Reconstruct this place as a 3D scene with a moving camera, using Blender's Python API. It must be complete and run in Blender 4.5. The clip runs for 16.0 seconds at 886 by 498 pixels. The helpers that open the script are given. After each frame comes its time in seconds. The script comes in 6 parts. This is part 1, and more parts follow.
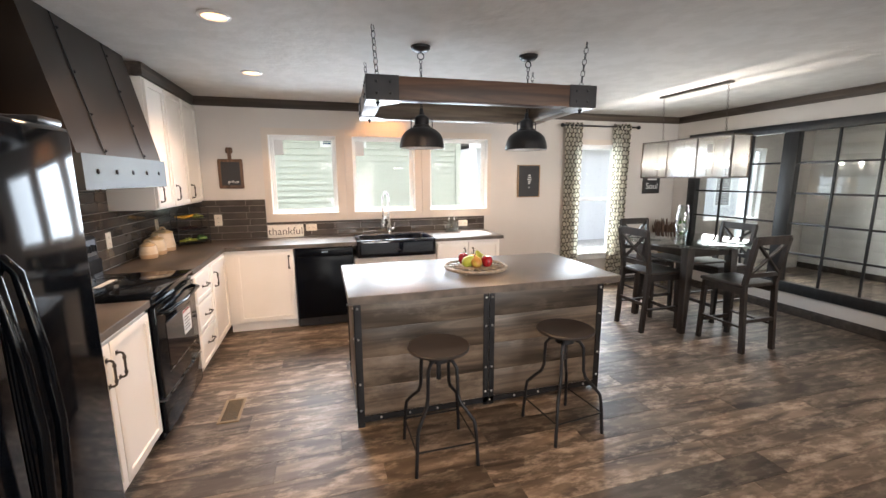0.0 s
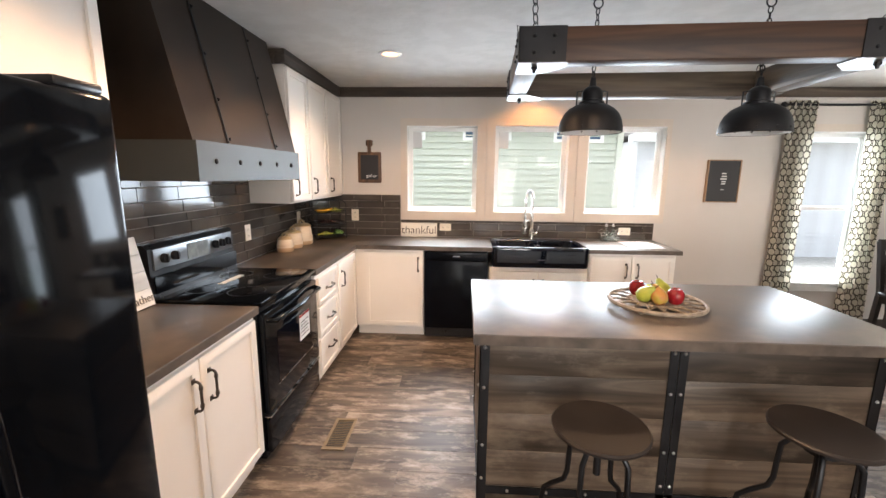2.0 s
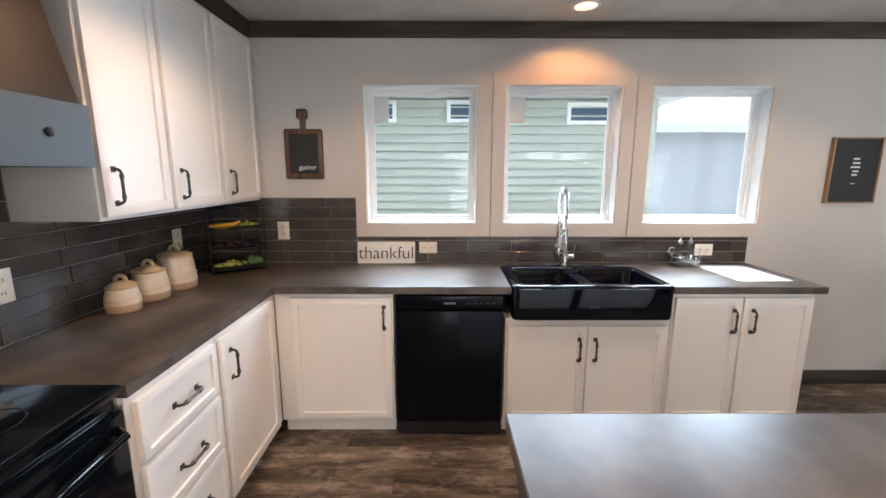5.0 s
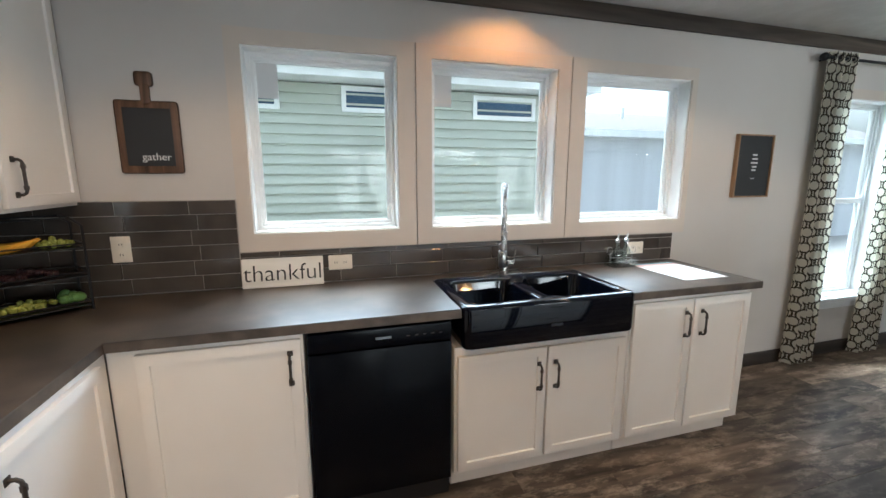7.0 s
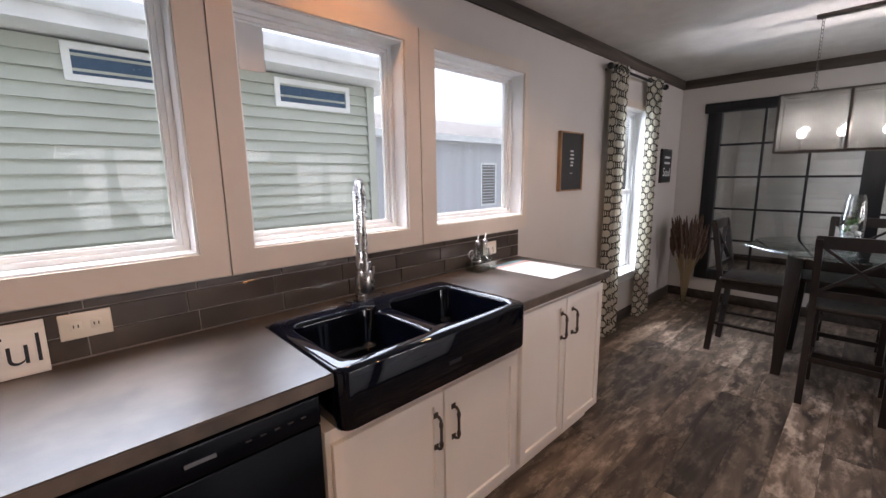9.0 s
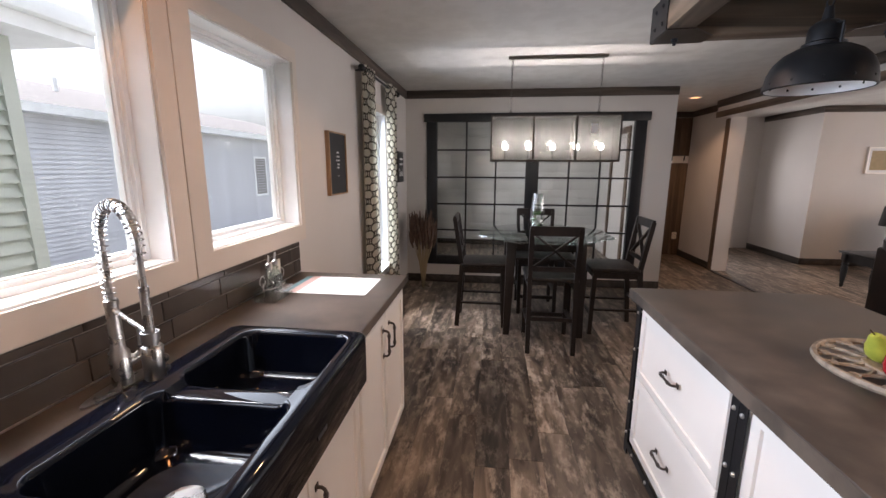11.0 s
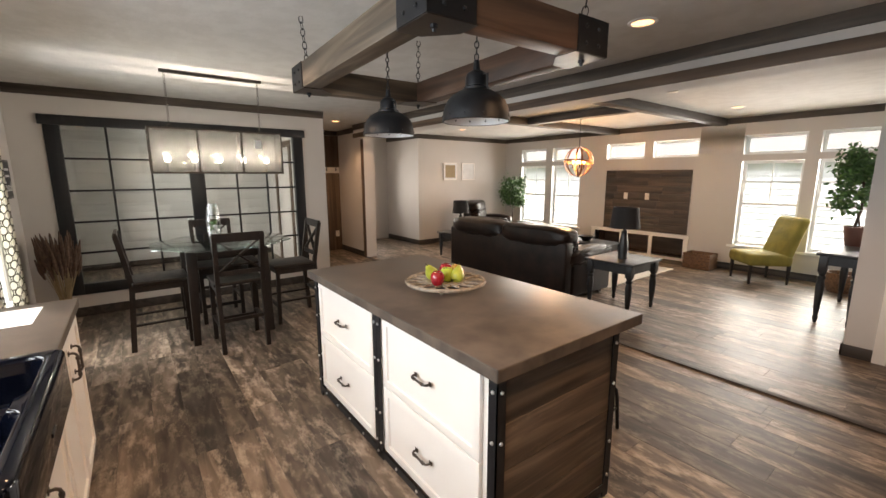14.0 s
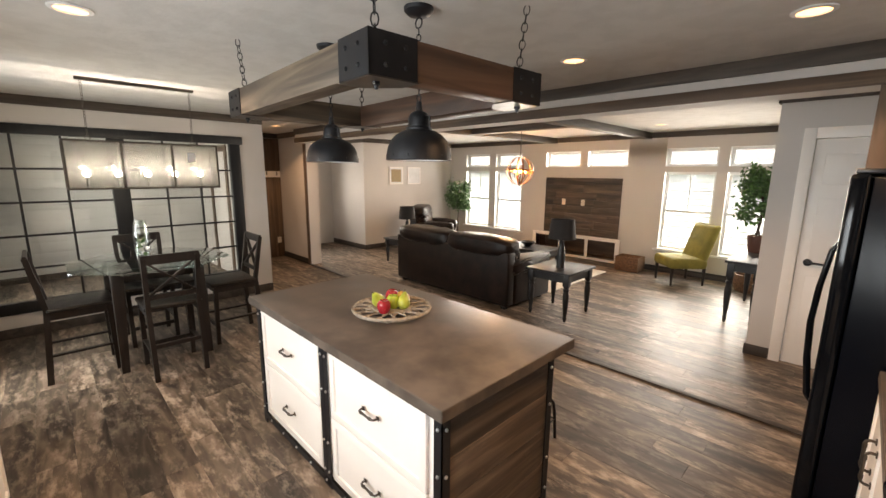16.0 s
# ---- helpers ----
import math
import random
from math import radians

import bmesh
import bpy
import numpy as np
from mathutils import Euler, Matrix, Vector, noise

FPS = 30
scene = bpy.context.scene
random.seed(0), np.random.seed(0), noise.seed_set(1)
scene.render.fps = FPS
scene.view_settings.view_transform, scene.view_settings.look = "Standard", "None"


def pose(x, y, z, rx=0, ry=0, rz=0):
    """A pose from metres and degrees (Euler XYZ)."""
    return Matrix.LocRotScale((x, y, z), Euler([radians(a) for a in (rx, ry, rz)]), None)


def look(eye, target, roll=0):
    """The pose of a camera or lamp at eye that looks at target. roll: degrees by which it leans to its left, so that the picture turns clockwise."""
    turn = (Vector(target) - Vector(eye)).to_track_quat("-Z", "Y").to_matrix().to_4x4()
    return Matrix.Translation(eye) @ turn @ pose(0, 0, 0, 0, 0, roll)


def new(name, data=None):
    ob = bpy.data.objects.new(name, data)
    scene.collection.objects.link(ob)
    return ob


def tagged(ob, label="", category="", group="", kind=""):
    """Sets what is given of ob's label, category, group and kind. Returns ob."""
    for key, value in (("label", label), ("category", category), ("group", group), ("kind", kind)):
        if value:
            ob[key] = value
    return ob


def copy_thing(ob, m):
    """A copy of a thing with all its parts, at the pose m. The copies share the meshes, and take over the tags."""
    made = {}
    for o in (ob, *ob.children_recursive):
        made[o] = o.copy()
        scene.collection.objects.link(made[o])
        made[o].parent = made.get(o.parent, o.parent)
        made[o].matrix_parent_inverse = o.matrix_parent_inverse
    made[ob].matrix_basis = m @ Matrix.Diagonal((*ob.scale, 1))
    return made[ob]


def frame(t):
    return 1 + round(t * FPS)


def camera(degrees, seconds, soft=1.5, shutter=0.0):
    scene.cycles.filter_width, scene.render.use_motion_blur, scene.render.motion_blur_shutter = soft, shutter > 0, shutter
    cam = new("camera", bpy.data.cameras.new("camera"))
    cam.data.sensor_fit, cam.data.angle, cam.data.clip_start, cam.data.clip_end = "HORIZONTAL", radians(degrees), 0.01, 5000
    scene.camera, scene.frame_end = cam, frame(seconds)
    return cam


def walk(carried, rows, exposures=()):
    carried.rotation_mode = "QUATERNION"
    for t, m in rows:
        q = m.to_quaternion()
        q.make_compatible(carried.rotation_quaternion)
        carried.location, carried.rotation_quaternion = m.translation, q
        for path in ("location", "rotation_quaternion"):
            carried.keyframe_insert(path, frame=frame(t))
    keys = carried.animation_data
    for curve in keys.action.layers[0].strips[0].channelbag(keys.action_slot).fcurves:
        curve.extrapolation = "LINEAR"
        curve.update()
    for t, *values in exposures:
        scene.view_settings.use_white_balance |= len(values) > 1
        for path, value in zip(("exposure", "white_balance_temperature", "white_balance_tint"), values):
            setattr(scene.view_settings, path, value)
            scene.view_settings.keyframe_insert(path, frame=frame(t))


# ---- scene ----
cam = camera(94.4, 16.0)
PATH = [
    (0, (0.167, -0.005, 1.588), (0.716, 1.888, 1.25), -0.3),
    (0.5, (0.185, 0.102, 1.559), (0.611, 2.026, 1.216), 1.3),
    (1, (0.235, 0.268, 1.572), (0.398, 2.229, 1.216), 2.5),
    (1.5, (0.262, 0.43, 1.573), (0.229, 2.397, 1.213), 1.5),
    (2, (0.227, 0.678, 1.581), (0.124, 2.644, 1.226), 0.6),
    (2.5, (0.221, 0.948, 1.559), (0.096, 2.912, 1.202), 0.4),
    (3, (0.283, 1.255, 1.575), (0.147, 3.219, 1.219), 0.5),
    (3.2, (0.297, 1.365, 1.557), (0.158, 3.33, 1.207), 0.1),
    (5.3, (0.084, 2.4, 1.512), (0.165, 4.366, 1.155), 0.0),
    (5.5, (0.069, 2.432, 1.504), (0.213, 4.395, 1.153), -0.1),
    (6, (-0.015, 2.564, 1.472), (0.298, 4.508, 1.124), -0.1),
    (6.5, (-0.047, 2.76, 1.463), (0.377, 4.684, 1.116), 0.1),
    (7, (-0.056, 2.885, 1.479), (0.493, 4.776, 1.129), -0.0),
    (7.5, (-0.108, 3.007, 1.48), (0.627, 4.834, 1.13), -0.4),
    (8, (-0.14, 3.153, 1.468), (0.789, 4.89, 1.121), -0.4),
    (8.5, (-0.075, 3.357, 1.46), (1.038, 4.982, 1.114), -0.4),
    (9, (-0.019, 3.501, 1.451), (1.341, 4.925, 1.103), -0.8),
    (9.5, (-0.048, 3.611, 1.477), (1.577, 4.721, 1.119), -0.9),
    (9.7, (-0.053, 3.647, 1.481), (1.652, 4.627, 1.117), -0.8),
    (11.8, (0.004, 4.178, 1.54), (1.962, 3.995, 1.176), -0.3),
    (12, (-0.069, 4.189, 1.538), (1.879, 3.9, 1.184), -0.7),
    (12.5, (-0.212, 4.179, 1.541), (1.671, 3.606, 1.184), -0.8),
    (13, (-0.29, 4.17, 1.541), (1.484, 3.319, 1.18), -0.8),
    (13.5, (-0.446, 4.155, 1.547), (1.211, 3.09, 1.196), -0.5),
    (14, (-0.633, 4.197, 1.554), (0.94, 3.013, 1.204), -0.1),
    (14.5, (-0.718, 4.273, 1.522), (0.803, 3.023, 1.168), 0.1),
    (15, (-0.769, 4.294, 1.47), (0.703, 2.987, 1.117), 0.2),
    (15.5, (-0.742, 4.272, 1.536), (0.687, 2.919, 1.179), 0.3),
    (16, (-0.663, 4.207, 1.745), (0.741, 2.831, 1.378), 0.5),
]
EXPOSURES = [(0, 2.35, 6350, 12), (1.5, 2.35, 6350, 12), (3, 2.22, 6250, 12), (5.5, 1.84, 5550, 7), (7, 1.7, 5450, 2), (8, 1.58, 5700, 10), (9, 1.4, 6050, 20), (12, 1.6, 6300, 17), (13, 1.68, 6600, 13), (14, 1.9, 6950, 13), (16, 2.05, 7200, 13)]
walk(cam, [(t, look(eye, target, roll)) for t, eye, target, roll in PATH], EXPOSURES)

# ---- world and lights ----
world = bpy.data.worlds.new("world")
scene.world = world
world.use_nodes = True
wn = world.node_tree.nodes
sky = wn.new("ShaderNodeTexSky")
sky.sky_type = "NISHITA"
sky.sun_disc = False
sky.sun_elevation, sky.sun_rotation = radians(65), radians(0)
sky.dust_density, sky.ozone_density = 9.0, 0.5
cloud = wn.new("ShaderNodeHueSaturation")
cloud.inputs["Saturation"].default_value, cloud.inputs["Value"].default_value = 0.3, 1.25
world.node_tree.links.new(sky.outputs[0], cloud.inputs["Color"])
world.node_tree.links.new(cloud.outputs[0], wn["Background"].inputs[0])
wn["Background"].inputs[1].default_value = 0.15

sun = new("sun", bpy.data.lights.new("sun", "SUN"))
sun.data.energy, sun.data.angle, sun.data.color = 0.5, radians(30), (1.0, 0.97, 0.92)
sun.matrix_world = look((0, 5, 11), (0, 0, 0))


def area(name, eye, target, w, h, power, color, gloss=0.15):
    ob = new(name, bpy.data.lights.new(name, "AREA"))
    ob.data.shape, ob.data.size, ob.data.size_y = "RECTANGLE", w, h
    ob.data.energy, ob.data.color, ob.data.spread = power, color, radians(125)
    ob.data.specular_factor = gloss      # the bright sky itself already mirrors in gloss
    ob.matrix_world = look(eye, target)
    return ob


def glow(name, x, y, z, power, color, radius=0.05, spot=0.0):
    ob = new(name, bpy.data.lights.new(name, "SPOT" if spot else "POINT"))
    ob.data.energy, ob.data.color, ob.data.shadow_soft_size = power, color, radius
    if spot:
        ob.data.spot_size, ob.data.spot_blend = radians(spot), 0.35
    ob.location = (x, y, z)
    return ob


DAY, NORTH, WARM = (1.0, 0.96, 0.9), (0.8, 0.91, 1.0), (1.0, 0.62, 0.34)
for wx in (-0.03, 0.91, 1.88):
    area("window_daylight", (wx, 5.15, 1.64), (wx, 0, 0.9), 0.66, 0.8, 3.8, NORTH, 0.3)
area("window_daylight", (3.97, 5.24, 1.27), (3.97, 0, 0.9), 0.66, 1.45, 8, NORTH)
for wx, ww in ((0.55, 0.75), (1.47, 0.78), (5.27, 0.76), (6.22, 0.76)):
    area("window_daylight", (wx, -3.84, 1.25), (wx, 0, 0.8), ww, 1.75, 12, DAY)
for wx in (2.92, 3.87):
    area("window_daylight", (wx, -3.84, 2.03), (wx, 0, 0.8), 0.78, 0.3, 3, DAY)
# lamp added at an assumed, unseen opening to brighten the far passage
area("window_daylight", (8.54, -0.02, 1.45), (0, -0.4, 1.0), 0.7, 1.1, 5, DAY)
# lamp added to brighten the den, at a window that is only assumed
area("window_daylight", (6.6, 5.05, 1.5), (6.6, 0, 1.0), 1.2, 1.2, 12, DAY)

# ---- materials ----


def surf(name, col, rough=0.5, metal=0.0, col2=None, scale=3.0, stretch=(1, 1, 1), detail=4.0, bump=0.0, bscale=90.0,
         lo=0.35, hi=0.65, rvar=0.08, coat=0.0, spec=0.5, shift=False):
    """A surface with two scales of variation: a broad one of colour, and a fine one of relief and gloss."""
    m = bpy.data.materials.new(name)
    m.use_nodes = True
    n, l = m.node_tree.nodes, m.node_tree.links
    b = n["Principled BSDF"]
    b.inputs["Metallic"].default_value = metal
    b.inputs["Coat Weight"].default_value = coat
    b.inputs["Specular IOR Level"].default_value = spec
    tc = n.new("ShaderNodeTexCoord")
    mp = n.new("ShaderNodeMapping")
    mp.inputs["Scale"].default_value = stretch
    l.new(tc.outputs["Object"], mp.inputs[0])
    if shift:
        oi = n.new("ShaderNodeObjectInfo")
        mul = n.new("ShaderNodeMath")
        mul.operation, mul.inputs[1].default_value = "MULTIPLY", 37.0
        l.new(oi.outputs["Random"], mul.inputs[0])
        l.new(mul.outputs[0], mp.inputs["Location"])
    nz = n.new("ShaderNodeTexNoise")
    nz.inputs["Scale"].default_value, nz.inputs["Detail"].default_value = scale, detail
    l.new(mp.outputs[0], nz.inputs["Vector"])
    rp = n.new("ShaderNodeValToRGB")
    c2 = col2 or tuple(min(1.0, c * 0.88) for c in col)
    rp.color_ramp.elements[0].position, rp.color_ramp.elements[1].position = lo, hi
    rp.color_ramp.elements[0].color, rp.color_ramp.elements[1].color = (*c2, 1), (*col, 1)
    l.new(nz.outputs["Fac"], rp.inputs[0])
    l.new(rp.outputs[0], b.inputs["Base Color"])
    fine = n.new("ShaderNodeTexNoise")
    fine.inputs["Scale"].default_value, fine.inputs["Detail"].default_value = bscale, 3.0
    l.new(mp.outputs[0], fine.inputs["Vector"])
    rr = n.new("ShaderNodeMapRange")
    rr.inputs["To Min"].default_value, rr.inputs["To Max"].default_value = max(0.02, rough - rvar), min(1.0, rough + rvar)
    l.new(nz.outputs["Fac"], rr.inputs["Value"])
    l.new(rr.outputs[0], b.inputs["Roughness"])
    if bump:
        bp = n.new("ShaderNodeBump")
        bp.inputs["Strength"].default_value, bp.inputs["Distance"].default_value = bump, 0.004
        l.new(fine.outputs["Fac"], bp.inputs["Height"])
        l.new(bp.outputs[0], b.inputs["Normal"])
    return m


def wood(name, dark, mid, light, axis="x", rough=0.45, grain=1.0, rand=0.25, worn=None, wear=0.62, bump=0.15, run=16.0, patch=1.3, edge=0.09):
    """Boards: long grain along one axis, knots and bands, each board a shade of its own; worn: a pale colour in patches."""
    m = bpy.data.materials.new(name)
    m.use_nodes = True
    n, l = m.node_tree.nodes, m.node_tree.links
    b = n["Principled BSDF"]
    tc, mp, oi = n.new("ShaderNodeTexCoord"), n.new("ShaderNodeMapping"), n.new("ShaderNodeObjectInfo")
    k = {"x": (1.1, run, run), "y": (run, 1.1, run), "z": (run, run, 1.1)}[axis]
    mp.inputs["Scale"].default_value = tuple(v * grain for v in k)
    l.new(tc.outputs["Object"], mp.inputs[0])
    off = n.new("ShaderNodeVectorMath")
    off.operation = "MULTIPLY"
    off.inputs[1].default_value = (91, 53, 37)
    l.new(oi.outputs["Random"], off.inputs[0])
    l.new(off.outputs[0], mp.inputs["Location"])
    g = n.new("ShaderNodeTexNoise")
    g.inputs["Scale"].default_value, g.inputs["Detail"].default_value, g.inputs["Distortion"].default_value = 1.0, 7.0, 1.2
    l.new(mp.outputs[0], g.inputs["Vector"])
    rp = n.new("ShaderNodeValToRGB")
    e = rp.color_ramp.elements
    e[0].position, e[0].color = 0.3, (*dark, 1)
    e[1].position, e[1].color = 0.72, (*light, 1)
    mid_e = e.new(0.5)
    mid_e.color = (*mid, 1)
    l.new(g.outputs["Fac"], rp.inputs[0])
    out = rp.outputs[0]
    if worn:
        mp2 = n.new("ShaderNodeMapping")
        mp2.inputs["Scale"].default_value = {"x": (1.9, 4.6, 4.6), "y": (4.6, 1.9, 4.6), "z": (4.6, 4.6, 1.9)}[axis]
        l.new(tc.outputs["Object"], mp2.inputs[0])
        l.new(off.outputs[0], mp2.inputs["Location"])
        p = n.new("ShaderNodeTexNoise")
        p.inputs["Scale"].default_value, p.inputs["Detail"].default_value, p.inputs["Roughness"].default_value = patch, 9.0, 0.72
        l.new(mp2.outputs[0], p.inputs["Vector"])
        pr = n.new("ShaderNodeValToRGB")
        pr.color_ramp.elements[0].position, pr.color_ramp.elements[1].position = wear - edge - 0.01, wear + edge
        pr.color_ramp.elements[1].color = (0.75, 0.75, 0.75, 1)
        l.new(p.outputs["Fac"], pr.inputs[0])
        mx = n.new("ShaderNodeMix")
        mx.data_type = "RGBA"
        l.new(pr.outputs[0], mx.inputs["Factor"])
        l.new(out, mx.inputs["A"])
        mx.inputs["B"].default_value = (*worn, 1)
        out = mx.outputs["Result"]
    hs = n.new("ShaderNodeHueSaturation")
    vr = n.new("ShaderNodeMapRange")
    vr.inputs["To Min"].default_value, vr.inputs["To Max"].default_value = 1 - rand, 1 + rand
    l.new(oi.outputs["Random"], vr.inputs["Value"])
    l.new(vr.outputs[0], hs.inputs["Value"])
    l.new(out, hs.inputs["Color"])
    l.new(hs.outputs[0], b.inputs["Base Color"])
    rr = n.new("ShaderNodeMapRange")
    rr.inputs["To Min"].default_value, rr.inputs["To Max"].default_value = rough + 0.1, rough - 0.08
    l.new(g.outputs["Fac"], rr.inputs["Value"])
    l.new(rr.outputs[0], b.inputs["Roughness"])
    bp = n.new("ShaderNodeBump")
    bp.inputs["Strength"].default_value, bp.inputs["Distance"].default_value = bump, 0.002
    l.new(g.outputs["Fac"], bp.inputs["Height"])
    l.new(bp.outputs[0], b.inputs["Normal"])
    return m


def glass(name, tint=(1, 1, 1), rough=0.0, mix=0.1, ribs=0.0):
    """Thin pane: mostly clear, with a glossy sheet on it."""
    m = bpy.data.materials.new(name)
    m.use_nodes = True
    n, l = m.node_tree.nodes, m.node_tree.links
    n.remove(n["Principled BSDF"])
    tr, gl, mx = n.new("ShaderNodeBsdfTransparent"), n.new("ShaderNodeBsdfGlossy"), n.new("ShaderNodeMixShader")
    tr.inputs[0].default_value = (*tint, 1)
    gl.inputs["Roughness"].default_value = rough
    fr = n.new("ShaderNodeLayerWeight")
    pw = n.new("ShaderNodeMath")
    pw.operation, pw.inputs[1].default_value = "POWER", 5.0
    l.new(fr.outputs["Facing"], pw.inputs[0])
    ad = n.new("ShaderNodeMath")
    ad.operation, ad.inputs[1].default_value, ad.inputs[2].default_value = "MULTIPLY_ADD", 0.9, 0.025 + mix
    l.new(pw.outputs[0], ad.inputs[0])
    l.new(ad.outputs[0], mx.inputs[0])
    l.new(tr.outputs[0], mx.inputs[1])
    l.new(gl.outputs[0], mx.inputs[2])
    last = mx.outputs[0]
    if ribs:
        df, m2 = n.new("ShaderNodeBsdfTranslucent"), n.new("ShaderNodeMixShader")
        df.inputs[0].default_value = (0.9, 0.9, 0.88, 1)
        wv, tc = n.new("ShaderNodeTexWave"), n.new("ShaderNodeTexCoord")
        wv.bands_direction, wv.inputs["Scale"].default_value, wv.inputs["Distortion"].default_value = "Y", 26.0, 0.4
        l.new(tc.outputs["Object"], wv.inputs["Vector"])
        mr = n.new("ShaderNodeMapRange")
        mr.inputs["To Min"].default_value, mr.inputs["To Max"].default_value = ribs * 0.5, ribs * 1.5
        l.new(wv.outputs["Fac"], mr.inputs["Value"])
        l.new(mr.outputs[0], m2.inputs[0])
        l.new(last, m2.inputs[1])
        l.new(df.outputs[0], m2.inputs[2])
        last = m2.outputs[0]
    l.new(last, n["Material Output"].inputs[0])
    return m


def lit(name, col, strength):
    m = bpy.data.materials.new(name)
    m.use_nodes = True
    b = m.node_tree.nodes["Principled BSDF"]
    b.inputs["Base Color"].default_value = (*col, 1)
    b.inputs["Emission Color"].default_value = (*col, 1)
    b.inputs["Emission Strength"].default_value = strength
    return m


def trellis(name):
    """Printed curtain cloth: dark rings in a staggered lattice on cream."""
    m = surf(name, (0.72, 0.69, 0.6), 0.9, bump=0.1, bscale=400)
    n, l = m.node_tree.nodes, m.node_tree.links
    b = n["Principled BSDF"]
    uv = n.new("ShaderNodeTexCoord")

    def ring(shift):
        mp = n.new("ShaderNodeMapping")
        mp.inputs["Scale"].default_value, mp.inputs["Location"].default_value = (15.5, 8.6, 1), (shift, shift, 0)
        l.new(uv.outputs["UV"], mp.inputs[0])
        fr = n.new("ShaderNodeVectorMath")
        fr.operation = "FRACTION"
        l.new(mp.outputs[0], fr.inputs[0])
        sb = n.new("ShaderNodeVectorMath")
        sb.operation, sb.inputs[1].default_value = "SUBTRACT", (0.5, 0.5, 0)
        l.new(fr.outputs[0], sb.inputs[0])
        sc = n.new("ShaderNodeVectorMath")
        sc.operation, sc.inputs[1].default_value = "MULTIPLY", (1.0, 1.3, 0)
        l.new(sb.outputs[0], sc.inputs[0])
        ln = n.new("ShaderNodeVectorMath")
        ln.operation = "LENGTH"
        l.new(sc.outputs[0], ln.inputs[0])
        return ln.outputs["Value"]

    a, c = ring(0.0), ring(0.5)
    mn = n.new("ShaderNodeMath")
    mn.operation = "MINIMUM"
    l.new(a, mn.inputs[0])
    l.new(c, mn.inputs[1])
    cp = n.new("ShaderNodeMath")
    cp.operation, cp.inputs[1].default_value, cp.inputs[2].default_value = "COMPARE", 0.405, 0.062
    l.new(mn.outputs[0], cp.inputs[0])
    mx = n.new("ShaderNodeMix")
    mx.data_type = "RGBA"
    l.new(cp.outputs[0], mx.inputs["Factor"])
    mx.inputs["A"].default_value, mx.inputs["B"].default_value = (0.72, 0.69, 0.6, 1), (0.07, 0.06, 0.045, 1)
    l.new(mx.outputs["Result"], b.inputs["Base Color"])
    b.inputs["Transmission Weight"].default_value = 0.0
    return m


PAINT = surf("wall_paint", (0.56, 0.53, 0.505), 0.75, col2=(0.53, 0.502, 0.478), scale=1.5, bump=0.12, bscale=160)
CASING = surf("casing_paint", (0.6, 0.53, 0.465), 0.55, scale=2, bump=0.05)
CEIL = surf("ceiling_texture", (0.57, 0.556, 0.533), 0.85, col2=(0.525, 0.51, 0.487), scale=7, lo=0.42, hi=0.58, detail=7, bump=1.0, bscale=14)
WHITE = surf("cabinet_paint", (0.84, 0.805, 0.765), 0.42, col2=(0.81, 0.77, 0.725), scale=2.5, bump=0.04, bscale=60)
VINYL = surf("white_vinyl", (0.82, 0.83, 0.83), 0.4, scale=4)
TRIMX = wood("stained_trim_x", (0.022, 0.016, 0.012), (0.053, 0.04, 0.031), (0.105, 0.082, 0.064), "x", 0.6, 0.7, 0.1)
TRIMY = wood("stained_trim_y", (0.022, 0.016, 0.012), (0.053, 0.04, 0.031), (0.105, 0.082, 0.064), "y", 0.6, 0.7, 0.1)
CASEX = wood("brown_casing_x", (0.05, 0.03, 0.02), (0.1, 0.065, 0.042), (0.16, 0.105, 0.07), "x", 0.6, 0.7, 0.1)
CASEZ = wood("brown_casing_z", (0.05, 0.03, 0.02), (0.1, 0.065, 0.042), (0.16, 0.105, 0.07), "z", 0.6, 0.7, 0.1)
PLANK = wood("vinyl_plank", (0.025, 0.0185, 0.014), (0.1, 0.073, 0.053), (0.21, 0.16, 0.12), "x", 0.45, 1.7, 0.5,
             worn=(0.4, 0.325, 0.255), wear=0.575, bump=0.12, run=6.0, patch=3.0, edge=0.075)
MEDIA = wood("media_board", (0.022, 0.015, 0.01), (0.06, 0.04, 0.026), (0.12, 0.083, 0.055), "x", 0.5, 0.7, 0.2, worn=(0.16, 0.11, 0.07), wear=0.66)
BASEB = wood("dark_base_board", (0.02, 0.016, 0.013), (0.04, 0.032, 0.027), (0.07, 0.056, 0.047), "x", 0.55, 0.6, 0.05)
ISLX = wood("island_board_x", (0.024, 0.018, 0.013), (0.078, 0.058, 0.042), (0.165, 0.128, 0.097), "x", 0.42, 0.9, 0.35,
            worn=(0.23, 0.185, 0.14), wear=0.62)
ISLY = wood("island_board_y", (0.03, 0.022, 0.016), (0.075, 0.052, 0.036), (0.15, 0.108, 0.075), "y", 0.42, 1.1, 0.3,
            worn=(0.2, 0.15, 0.1), wear=0.7)
RACKX = wood("beam_x", (0.03, 0.015, 0.009), (0.075, 0.036, 0.02), (0.13, 0.066, 0.037), "x", 0.5, 0.8, 0.15)
RACKR = wood("beam_red_y", (0.035, 0.017, 0.01), (0.095, 0.045, 0.024), (0.17, 0.088, 0.048), "y", 0.5, 0.8, 0.1)
RACKG = wood("beam_pale_x", (0.035, 0.026, 0.018), (0.1, 0.073, 0.05), (0.21, 0.16, 0.112), "x", 0.55, 0.8, 0.1)
